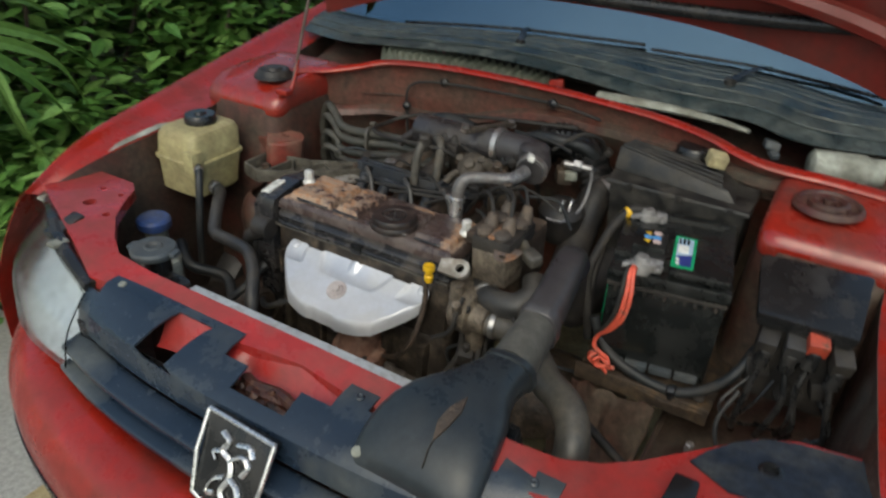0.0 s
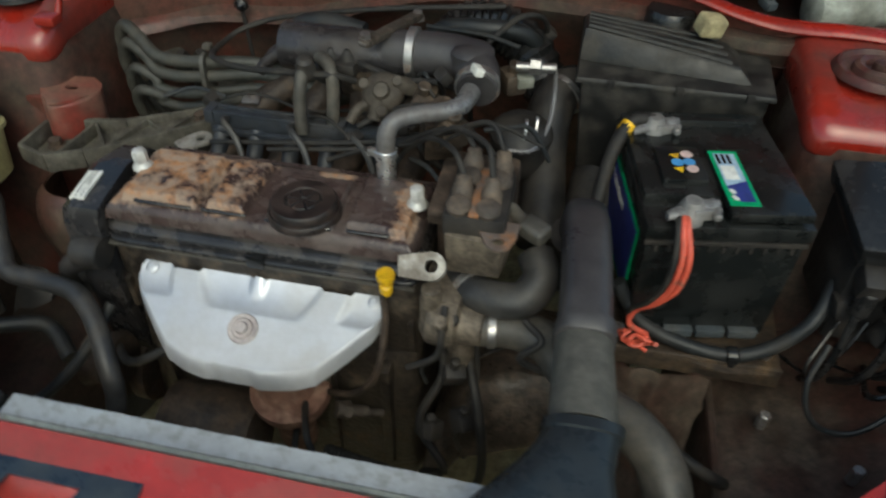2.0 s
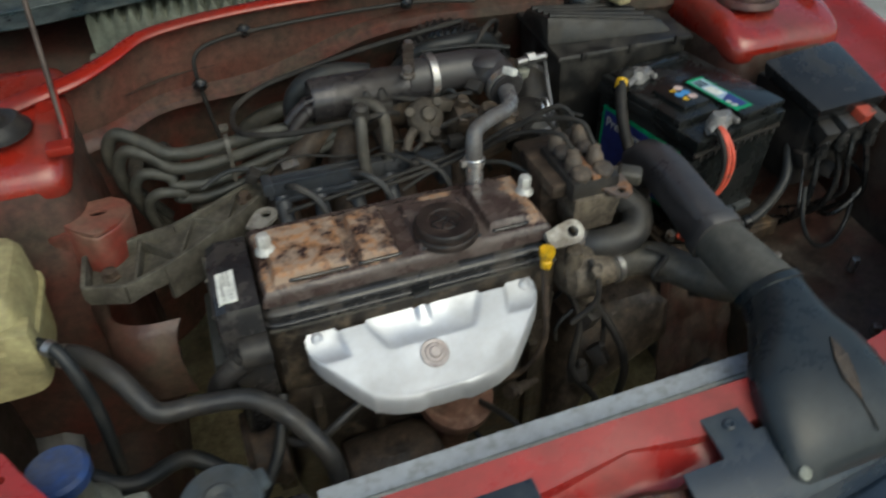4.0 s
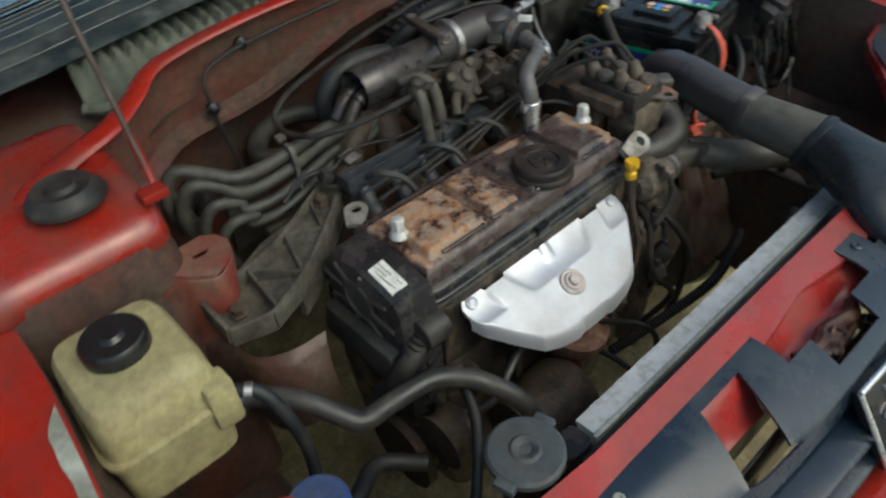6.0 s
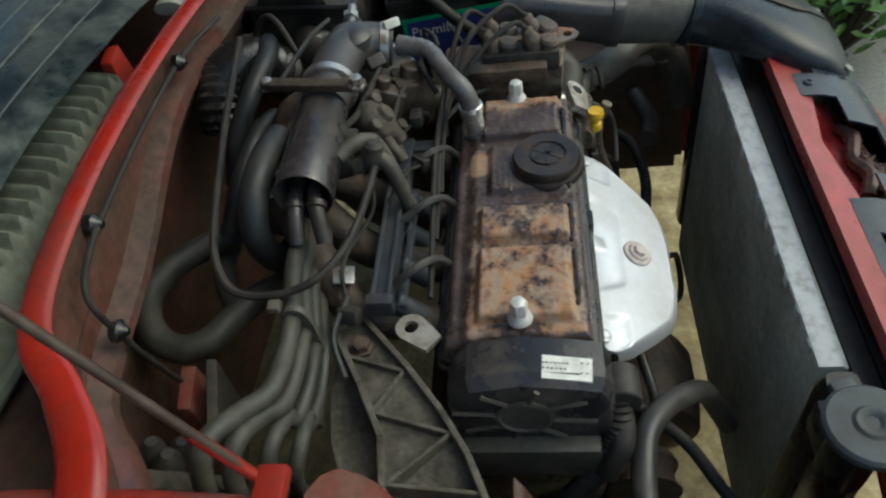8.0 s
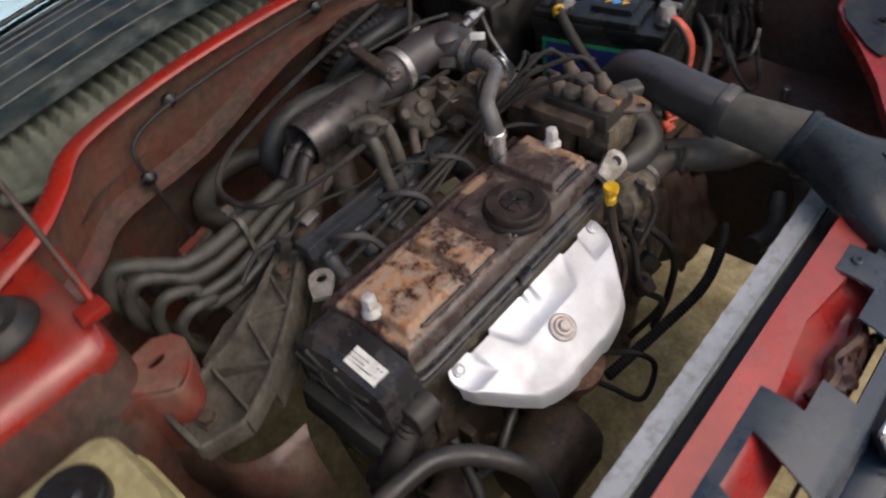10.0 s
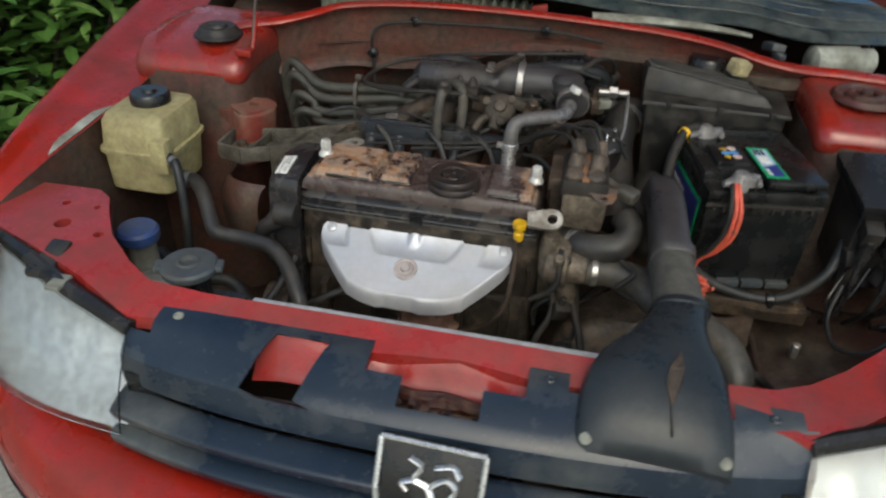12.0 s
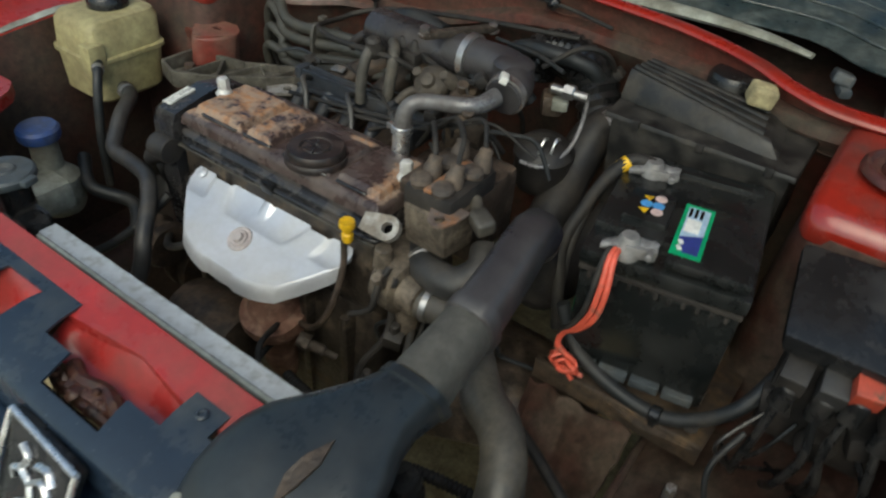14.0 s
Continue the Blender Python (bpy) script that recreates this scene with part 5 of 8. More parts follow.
bracket = part("coil_bracket", bm, IRON, engine, "grubby cast coil bracket")
bm = bm_new()
hexa(bm, [(0.215, -0.058, 0.79), (0.275, -0.058, 0.79), (0.282, -0.01, 0.79), (0.215, -0.01, 0.79)], [(0.212, -0.060, 0.846), (0.276, -0.068, 0.846), (0.284, -0.01, 0.85), (0.215, -0.008, 0.85)], 0.005)
part("bracket_box", bm, HOUSING, bracket, "brown dusty metal box")
bm = bm_new()
box(bm, (0.21, 0.01, 0.85), (0.04, 0.10, 0.02), 0.004)
part("bracket_arm", bm, IRON, bracket)
bm = bm_new()
box(bm, (0.243, -0.008, 0.855), (0.068, 0.098, 0.03), 0.007)
coil = part("ignition_coil", bm, BLACK_DUSTY, engine, "dusty black ignition coil pack")
bm = bm_new()
box(bm, (0.2425, -0.012, 0.871), (0.011, 0.086, 0.005), 0.0015)
part("coil_core", bm, STRAP_RUST, coil, "rusty core strip between the boots")
for x, y in ((0.2255, -0.036), (0.228, 0.016), (0.2565, -0.036), (0.261, 0.016)):
    bm = bm_new()
    lathe(bm, (x, y - 0.006, 0.864), (0.0, -0.2, 1), [(0.012, 0), (0.0135, 0.004), (0.0125, 0.009), (0.0135, 0.012), (0.011, 0.016), (0.004, 0.018)], 16)
    lathe(bm, (x, y + 0.010, 0.866), (0.0, 0.35, 1), [(0.011, 0), (0.0125, 0.004), (0.0112, 0.008), (0.012, 0.012), (0.0105, 0.018), (0.0085, 0.022), (0.0085, 0.028), (0.005, 0.031)], 16)
    part("coil_boot", bm, BOOT, coil, "ridged dusty rubber coil boot")
bm = bm_new()
box(bm, (0.306, -0.034, 0.847), (0.032, 0.023, 0.02), 0.006, (8, 4, -32), 3)
tube(bm, [(0.298, -0.028, 0.848), (0.286, -0.015, 0.846), (0.276, -0.004, 0.848)], 0.0085, 10, 5)
part("coil_connector", bm, RUBBER_TAN, coil, "grey rubber coil connector")
bm = bm_new()
plate(bm, [(0.245, -0.036), (0.291, -0.036), (0.289, -0.062), (0.283, -0.078), (0.272, -0.084), (0.261, -0.078), (0.250, -0.056)], [circle(0.272, -0.069, 0.0062, 14), circle(0.2545, -0.046, 0.0028, 10)], 0.003, lambda x, y: 0.8545)
part("coil_strap", bm, STRAP_RUST, bracket, "bare metal strap with rust at its corner", 30)
PLUG = [((0.2255, -0.017, 0.895), (0.21, 0.0, 0.912), (0.175, 0.045, 0.893), (0.14, 0.083, 0.85), (0.12, 0.088, 0.82)), ((0.228, 0.034, 0.896), (0.205, 0.05, 0.908), (0.15, 0.078, 0.862), (0.08, 0.088, 0.835), (0.03, 0.09, 0.81)),
        ((0.2565, -0.017, 0.895), (0.242, 0.012, 0.918), (0.185, 0.066, 0.893), (0.10, 0.09, 0.84), (-0.05, 0.09, 0.815)), ((0.261, 0.034, 0.896), (0.238, 0.058, 0.914), (0.17, 0.083, 0.872), (0.06, 0.095, 0.838), (-0.13, 0.09, 0.815))]
for pts in PLUG:
    bm = bm_new()
    tube(bm, pts, 0.0033, 8, 8)
    part("spark_plug_lead", bm, CABLE, engine, "thin black spark plug lead")

# intake: plenum, throttle elbow, runners, rail
bm = bm_new()
lathe(bm, (-0.062, 0.212, 0.901), (1, 0.02, 0.0), [(0.023, 0.035), (0.026, 0.004), (0.0295, 0.0), (0.031, 0.004), (0.031, 0.09), (0.029, 0.11), (0.027, 0.14), (0.027, 0.17)], 32)
plenum = part("intake_plenum", bm, PLENUM, engine, "oily dark grey intake plenum drum")
for dy in (-0.009, 0.010):
    bm = bm_new()
    tube(bm, [(-0.02, 0.212 + dy, 0.899), (-0.055, 0.212 + dy, 0.897), (-0.078, 0.209 + dy * 1.3, 0.886), (-0.095, 0.206 + dy * 1.5, 0.868)], 0.0085, 12, 6)
    lathe(bm, (-0.066, 0.2105 + dy * 1.2, 0.8935), (-1, -0.1, -0.4), [(0.0088, -0.004), (0.0105, -0.003), (0.0105, 0.003), (0.0088, 0.004)], 14)
    part("outlet_stub", bm, PLENUM, plenum, "oily pipe stub in the plenum mouth")
bm = bm_new()
tube(bm, [(0.08, 0.214, 0.908), (0.14, 0.212, 0.91), (0.182, 0.206, 0.91), (0.205, 0.182, 0.906), (0.209, 0.150, 0.899)], [0.027, 0.028, 0.029, 0.028, 0.025], 20, 6)
lathe(bm, (0.195, 0.196, 0.924), (0, 0, 1), [(0.028, -0.01), (0.028, 0.004), (0.022, 0.010), (0.01, 0.013)], 20)
part("throttle_elbow", bm, DUCT, engine, "dark moulded throttle elbow")
for p, d, r in (((0.115, 0.213, 0.908), (1, 0, 0), 0.0315), ((0.2085, 0.160, 0.901), (0.1, -1, -0.2), 0.0262)):
    bm = bm_new()
    lathe(bm, p, d, [(r, -0.006), (r + 0.002, -0.005), (r + 0.002, 0.005), (r, 0.006)], 28)
    part("hose_clamp", bm, STEEL, engine, "steel hose clamp")
bm = bm_new()
box(bm, (0.086, 0.222, 0.934), (0.016, 0.135, 0.010), 0.003, (-6, 0, -17))
strut = part("plenum_strut", bm, ALU_CAST, engine, "flat bracket across the plenum")
for p in ((0.105, 0.282, 0.922), (0.067, 0.166, 0.94)):
    bm = bm_new()
    lathe(bm, p, (0, -0.1, 1), [(0.010, 0), (0.010, 0.003), (0.007, 0.004), (0.007, 0.012), (0.004, 0.013)], 6)
    part("bolt", bm, STEEL, strut, "worn steel bolt")
bm = bm_new()
box(bm, (0.210, 0.146, 0.929), (0.011, 0.02, 0.010), 0.002, (0, 20, 30))
part("paint_mark", bm, WHITE, engine, "white clip on the elbow")
bm = bm_new()
tube(bm, [(0.12, 0.052, 0.862), (0.121, 0.058, 0.885), (0.130, 0.070, 0.896), (0.155, 0.085, 0.898), (0.181, 0.097, 0.898), (0.197, 0.112, 0.899), (0.204, 0.142, 0.902)], [0.0118, 0.0112, 0.0105, 0.0105, 0.0108, 0.0115, 0.0125], 18, 6)
part("breather_pipe", bm, GREY_PIPE, engine, "grey moulded crankcase breather pipe")
bm = bm_new()
lathe(bm, (0.12, 0.052, 0.855), (0, 0.1, 1), [(0.0135, 0), (0.0145, 0.001), (0.0145, 0.009), (0.0135, 0.01)], 20)
box(bm, (0.105, 0.05, 0.861), (0.012, 0.008, 0.009), 0.001)
cyl(bm, (0.12, 0.05, 0.82), (0.12, 0.052, 0.858), 0.012)
part("hose_clamp", bm, CHROME, engine, "bright hose clamp")
for k in range(4):
    x = -0.13 + 0.084 * k
    bm = bm_new()
    tube(bm, [(x, 0.06, 0.77), (x, 0.11, 0.775), (x + 0.01, 0.18, 0.80), (x * 0.5 + 0.02, 0.235, 0.85), (x * 0.4 + 0.02, 0.235, 0.89)], 0.021, 14, 5)
    part("intake_runner", bm, IRON, engine, "dirty cast intake runner")
bm = bm_new()
box(bm, (-0.055, 0.137, 0.822), (0.185, 0.022, 0.024), 0.004)
box(bm, (-0.055, 0.118, 0.815), (0.17, 0.008, 0.008), 0.002)
rail = part("injector_rail", bm, RAIL, engine, "dusty dark injector rail cover")
for y in (0.129, 0.145):
    bm = bm_new()
    box(bm, (-0.055, y, 0.835), (0.18, 0.005, 0.006), 0.0015)
    part("rail_ridge", bm, RAIL, rail)
for x in (-0.146, 0.036):
    bm = bm_new()
    box(bm, (x, 0.137, 0.83), (0.014, 0.028, 0.02), 0.004)
    part("rail_end", bm, RAIL, rail)
for k in range(4):
    bm = bm_new()
    cyl(bm, (-0.13 + 0.05 * k, 0.128, 0.815), (-0.13 + 0.05 * k, 0.10, 0.785), 0.011)
    part("injector", bm, RAIL, rail)
bm = bm_new()
box(bm, (0.06, 0.135, 0.825), (0.09, 0.024, 0.02), 0.004)
box(bm, (0.095, 0.12, 0.815), (0.02, 0.05, 0.03), 0.004)
part("rail_connector", bm, RAIL, engine, "dark wiring connector block")
for k in range(3):
    x = (-0.12, -0.03, 0.055)[k]
    bm = bm_new()
    tube(bm, [(x, 0.125, 0.83), (x + 0.01, 0.10, 0.842), (x + 0.03, 0.085, 0.83), (x + 0.04, 0.075, 0.81)], 0.0045, 8, 5)
    part("injector_lead", bm, RUBBER, engine, "grey injector lead")
eye_plate("lifting_eye", (-0.167, 0.0975, 0.805), 50, (0, 0), engine, ALU_CLEAN, 0.032)
bm = bm_new()
box(bm, (-0.108, 0.18, 0.832), (0.024, 0.022, 0.003), 0.001, (14, 0, 8))
part("rail_tab", bm, STEEL, engine, "bright bracket tab")
for pts, r in (([(-0.012, 0.165, 0.893), (-0.010, 0.145, 0.905), (-0.011, 0.131, 0.892), (-0.013, 0.124, 0.864), (-0.012, 0.118, 0.828)], 0.0082), ([(-0.004, 0.185, 0.902), (0.014, 0.165, 0.906), (0.024, 0.151, 0.896), (0.026, 0.142, 0.868), (0.024, 0.134, 0.828)], 0.0085)):
    bm = bm_new()
    tube(bm, pts, r, 14, 6)
    part("vacuum_hose", bm, RUBBER_TAN, engine, "dusty vacuum hose stub")
bm = bm_new()
lathe(bm, (-0.0095, 0.149, 0.893), (0.1, -0.25, 1), [(0.0115, 0), (0.013, 0.004), (0.013, 0.016), (0.0105, 0.02), (0.0105, 0.026), (0.006, 0.03)], 16)
part("vacuum_valve", bm, BLACK_DUSTY, engine, "small dusty check valve")
bm = bm_new()
lathe(bm, (0.005, 0.186, 0.885), (0.1, -1, 0.2), [(0.014, -0.02), (0.016, 0), (0.016, 0.012), (0.010, 0.016)], 16)
box(bm, (0.022, 0.185, 0.892), (0.05, 0.03, 0.02), 0.006)
for s in (0.012, 0.034):
    lathe(bm, (s, 0.19, 0.897), (0, -0.2, 1), [(0.012, 0), (0.009, 0.012), (0.003, 0.02)], 14)
part("vacuum_tee", bm, BLACK_DUSTY, engine, "dusty plastic vacuum tee")
bm = bm_new()
lathe(bm, (0.088, 0.158, 0.877), (0.05, -0.75, 0.65), [(0.010, -0.026), (0.022, -0.018), (0.027, -0.006), (0.0265, 0.003), (0.022, 0.009), (0.012, 0.0125), (0.009, 0.018), (0.004, 0.019)], 26)
cyl(bm, (0.086, 0.150, 0.872), (0.082, 0.136, 0.848), 0.012, 0.010)
for k in range(3):
    a = 0.7 + k * 2.1
    cyl(bm, (0.088 + 0.025 * math.cos(a), 0.154 + 0.017 * math.sin(a), 0.878 + 0.018 * math.sin(a)), (0.088 + 0.025 * math.cos(a), 0.147 + 0.017 * math.sin(a), 0.885 + 0.018 * math.sin(a)), 0.0075, seg=10)
box(bm, (0.118, 0.165, 0.886), (0.026, 0.016, 0.018), 0.005, (0, 20, 10))
tube(bm, [(0.07, 0.15, 0.865), (0.058, 0.14, 0.858), (0.05, 0.13, 0.845)], 0.007, 10, 5)
part("throttle_body", bm, THROTTLE, engine, "grimy cast throttle valve body")
for (x, y, z), s, r in (((0.17, 0.13, 0.85), (0.05, 0.05, 0.06), (10, 0, 20)), ((0.19, 0.10, 0.87), (0.04, 0.03, 0.03), (0, 20, 40)), ((0.14, 0.16, 0.86), (0.03, 0.05, 0.05), (20, 10, 0)), ((0.245, 0.225, 0.878), (0.03, 0.036, 0.03), (0, 0, 30)), ((0.06, 0.21, 0.87), (0.05, 0.04, 0.04), (0, 10, 0)), ((-0.02, 0.25, 0.86), (0.06, 0.05, 0.06), (20, 0, 0))):
    bm = bm_new()
    box(bm, (x, y, z), s, 0.008, r)
    cyl(bm, (x, y, z + s[2] * 0.3), (x + 0.004, y - 0.006, z + s[2] * 0.5 + 0.012), min(s[:2]) * 0.28)
    part("cast_fitting", bm, GREASE, engine, "greasy cast fitting of the throttle gear")
bm = bm_new()
lathe(bm, (0.264, 0.186, 0.776), (0.05, -0.1, 1), [(0.034, 0), (0.039, 0.008), (0.039, 0.046), (0.042, 0.048), (0.042, 0.055), (0.038, 0.060), (0.030, 0.068), (0.012, 0.072)], 30)
canister = part("vacuum_canister", bm, BLACK_DUSTY, engine, "dark canister with bright wire clips")
for s in (0.0, 0.016):
    bm = bm_new()
    tube(bm, [(0.272 + s * 0.85, 0.150 + s * 0.6, 0.828), (0.2735 + s * 0.8, 0.152 + s * 0.65, 0.845), (0.2735 + s * 0.8, 0.162 + s * 0.65, 0.857), (0.272 + s * 0.8, 0.174 + s * 0.65, 0.852)], 0.0021, 8, 5)
    part("wire_clip", bm, CHROME, canister, "bright wire clip")
bm = bm_new()
lathe(bm, (0.03, 0.246, 0.855), (1, 0.1, 0), [(0.02, -0.03), (0.036, -0.02), (0.041, 0.0), (0.041, 0.10), (0.032, 0.12)], 28)
part("plenum_bowl", bm, IRON, engine, "dark curved intake casing")
bm = bm_new()
tube(bm, [(0.035, 0.258, 0.905), (-0.01, 0.262, 0.912), (-0.052, 0.265, 0.905), (-0.076, 0.268, 0.880), (-0.078, 0.268, 0.845), (-0.06, 0.265, 0.81), (-0.02, 0.26, 0.79)], 0.0155, 16, 7)
part("return_hose", bm, HOSE_BLACK, engine, "black hose curling down behind the plenum")

# loose wiring over the intake side
loom = thing("wiring_loom", (0.1, 0.15, 0.80), "tangle of thin black and dusty engine wires", "wiring loom")
WIRES = [[(-0.16, 0.165, 0.83), (-0.10, 0.18, 0.84), (-0.02, 0.16, 0.835), (0.05, 0.165, 0.84), (0.12, 0.12, 0.85)], [(0.25, 0.235, 0.92), (0.20, 0.25, 0.925), (0.12, 0.27, 0.92)],
         [(0.06, 0.13, 0.84), (0.10, 0.145, 0.86), (0.15, 0.13, 0.88), (0.17, 0.10, 0.86)], [(0.18, 0.08, 0.86), (0.20, 0.06, 0.89), (0.24, 0.08, 0.90), (0.30, 0.09, 0.87)], [(0.14, 0.09, 0.83), (0.17, 0.06, 0.84), (0.20, 0.03, 0.83)],
         [(0.20, 0.27, 0.90), (0.24, 0.30, 0.93), (0.27, 0.33, 0.92), (0.28, 0.36, 0.88)],
         [(-0.02, 0.15, 0.83), (0.02, 0.125, 0.85), (0.06, 0.11, 0.83)], [(-0.23, 0.16, 0.83), (-0.19, 0.175, 0.84), (-0.14, 0.17, 0.835)], [(0.02, 0.215, 0.90), (0.06, 0.18, 0.90), (0.11, 0.175, 0.89), (0.16, 0.16, 0.90)]]
g = random.Random(77)
for k in range(9):
    a = V(g.uniform(0.10, 0.23), g.uniform(0.08, 0.22), g.uniform(0.83, 0.88))
    d = V(g.uniform(-0.09, 0.09), g.uniform(-0.06, 0.06), 0)
    WIRES.append([a, a + d * 0.35 + V(0, 0, g.uniform(0.0, 0.03)), a + d * 0.75 + V(g.uniform(-0.02, 0.02), g.uniform(-0.02, 0.02), g.uniform(-0.01, 0.025)), a + d * 1.1 + V(0, 0, -0.05)])
for k in range(12):
    a = V(g.uniform(0.20, 0.34), g.uniform(-0.10, 0.04), g.uniform(0.66, 0.78))
    d = V(g.uniform(-0.06, 0.08), g.uniform(-0.08, 0.03), g.uniform(-0.08, -0.02))
    WIRES.append([a, a + d * 0.4 + V(0.012, -0.012, 0.008), a + d * 0.8 + V(g.uniform(-0.02, 0.02), -0.012, 0), a + d * 1.3])
for k, pts in enumerate(WIRES):
    bm = bm_new()
    tube(bm, pts, 0.0022 + 0.0009 * (k % 3), 8, 7)
    part("wire", bm, (CABLE, HOSE_BLACK, CABLE)[k % 3], loom)
for k, (x, y, z) in enumerate(((0.12, 0.12, 0.852), (0.262, 0.215, 0.885), (0.06, 0.112, 0.832), (-0.16, 0.166, 0.832), (0.28, 0.36, 0.885), (0.165, 0.165, 0.905))):
    bm = bm_new()
    box(bm, (x, y, z), (0.022, 0.016, 0.016), 0.003, (10 * k, 0, 25 * k))
    part("connector", bm, BLACK_DUSTY if k != 1 else PALE, loom)
bm = bm_new()
tube(bm, [(0.25, 0.208, 0.907), (0.30, 0.214, 0.907)], 0.0062, 10)
lathe(bm, (0.274, 0.212, 0.9075), (1, 0.1, 0), [(0.0105, -0.007), (0.0105, 0.006), (0.008, 0.008)], 6)
part("union", bm, STEEL, loom, "bright pipe union")
bm = bm_new()
tube(bm, [(-0.178, 0.213, 0.797), (-0.166, 0.2155, 0.801), (-0.154, 0.216, 0.803)], 0.0022, 8, 4)
part("tag", bm, YELLOW, loom, "short yellow wire end")
ribbed = thing("air_hose", (0.2, 0.36, 0.86), "dark ribbed air hose by the bulkhead", "hose")
bm = bm_new()
tube(bm, [(0.138, 0.368, 0.845), (0.15, 0.368, 0.872), (0.178, 0.366, 0.886), (0.215, 0.36, 0.884), (0.255, 0.346, 0.862), (0.29, 0.325, 0.81)], 0.034, 22, 8, rib=0.004, pitch=0.012)
part("tube", bm, BLACK, ribbed)


# ---- battery and what stands round it ----
battery = thing("battery", (0.505, 0.115, 0.69), "black car battery with green-edged labels, on its tray", "battery")
bm = bm_new()
hexa(bm, [(0.424, 0.018, 0.69), (0.588, 0.018, 0.69), (0.588, 0.216, 0.69), (0.424, 0.216, 0.69)], [(0.420, 0.014, 0.845), (0.590, 0.014, 0.845), (0.590, 0.219, 0.845), (0.420, 0.219, 0.845)], 0.005)
part("case", bm, CASE, battery, "smooth black battery case")
bm = bm_new()
box(bm, (0.505, 0.1165, 0.853), (0.176, 0.211, 0.018), 0.003)
lid = part("lid", bm, CASE, battery, "black stepped battery lid")
for name, c, s in (("lid_top", (0.505, 0.135, 0.867), (0.172, 0.168, 0.014)), ("lid_step", (0.545, 0.075, 0.873), (0.086, 0.122, 0.012)), ("vent_cover", (0.466, 0.1, 0.876), (0.05, 0.066, 0.012)), ("carry_ledge", (0.505, 0.205, 0.868), (0.15, 0.02, 0.02))):
    bm = bm_new()
    box(bm, c, s, 0.004)
    part(name, bm, CASE, lid)
bm = bm_new()
box(bm, (0.505, 0.014, 0.838), (0.172, 0.004, 0.006), 0.001)
for k in range(11):
    box(bm, (0.432 + 0.0145 * k, 0.0135, 0.83), (0.004, 0.004, 0.008), 0.001)
part("rim", bm, BLACK_DUSTY, battery)
bm = bm_new()
for k in range(4):
    box(bm, (0.447 + 0.038 * k, 0.014, 0.70), (0.034, 0.012, 0.012), 0.002)
part("foot_rail", bm, CAPGREY, battery, "grey moulded battery foot rail")


def quad(bm, a, b, c, d, up):
    """A thin label between four corners."""
    up = V(up)
    hexa(bm, [V(q) for q in (a, b, c, d)], [V(q) + up for q in (a, b, c, d)], 0)
    return bm


bm = bm_new()
LX, LY = 0.518, 0.077  # the label's middle on the lid
quad(bm, (LX - 0.016, LY - 0.05, 0.8792), (LX + 0.016, LY - 0.05, 0.8792), (LX + 0.016, LY + 0.05, 0.8792), (LX - 0.016, LY + 0.05, 0.8792), (0, 0, 0.0008))
lab = part("top_label", bm, GREEN, battery, "green-edged maker's label", 0)
bm = bm_new()
quad(bm, (LX - 0.0118, LY - 0.02, 0.8801), (LX + 0.0118, LY - 0.008, 0.8801), (LX + 0.0118, LY + 0.044, 0.8801), (LX - 0.0118, LY + 0.044, 0.8801), (0, 0, 0.0005))
part("label_field", bm, LIGHTBLUE, lab, "pale blue label field", 0)
bm = bm_new()
quad(bm, (LX - 0.004, LY - 0.044, 0.8801), (LX + 0.0118, LY - 0.044, 0.8801), (LX + 0.0118, LY - 0.008, 0.8803), (LX - 0.0118, LY - 0.018, 0.8803), (0, 0, 0.0006))
part("label_field", bm, BLUE, lab, "dark blue label corner", 0)
bm = bm_new()
for k in range(3):
    box(bm, (LX - 0.0085 + 0.006 * k, LY + 0.033, 0.8808), (0.0035, 0.018, 0.0004), 0)
part("print_bar", bm, BLACK, lab, smooth=0)
bm = bm_new()
quad(bm, (LX - 0.010, LY - 0.006, 0.8806), (LX + 0.006, LY - 0.006, 0.8806), (LX + 0.006, LY + 0.02, 0.8806), (LX - 0.010, LY + 0.02, 0.8806), (0, 0, 0.0004))
part("label_field", bm, WHITE, lab, "white label box", 0)
bm = bm_new()
for k in range(2):
    box(bm, (LX - 0.008, LY - 0.027 - 0.011 * k, 0.8808), (0.005, 0.008, 0.0004), 0, (0, 0, 25))
part("print_bar", bm, WHITE, lab, smooth=0)
for k, (x, y, mm) in enumerate(((0.462, 0.112, YELLOW), (0.475, 0.115, PINK), (0.462, 0.099, SKYBLUE), (0.475, 0.1, SKYBLUE), (0.462, 0.086, YELLOW), (0.476, 0.087, PINK))):
    bm = bm_new()
    lathe(bm, (x, y, 0.8822), (0, 0, 1), [(0.0068, 0), (0.0068, 0.0006), (0.001, 0.0007)], 3 if mm is YELLOW else 16)
    part("symbol", bm, mm, battery, "small coloured warning symbol", 0)
# side label
bm = bm_new()
X = 0.4195
quad(bm, (X, 0.04, 0.727), (X, 0.203, 0.727), (X, 0.203, 0.83), (X, 0.04, 0.83), (-0.0012, 0, 0))
side = part("side_label", bm, GREEN, battery, "green-framed blue side label", 0)
bm = bm_new()
quad(bm, (X - 0.0013, 0.046, 0.733), (X - 0.0013, 0.197, 0.733), (X - 0.0013, 0.197, 0.824), (X - 0.0013, 0.046, 0.824), (-0.0006, 0, 0))
part("label_field", bm, BLUE, side, "dark blue label field", 0)
word = bpy.data.curves.new("label_word", "FONT")
word.body, word.size, word.extrude, word.align_x = "Premium", 0.022, 0.0003, "LEFT"
tmp = new("label_word", word)
bpy.context.view_layer.update()
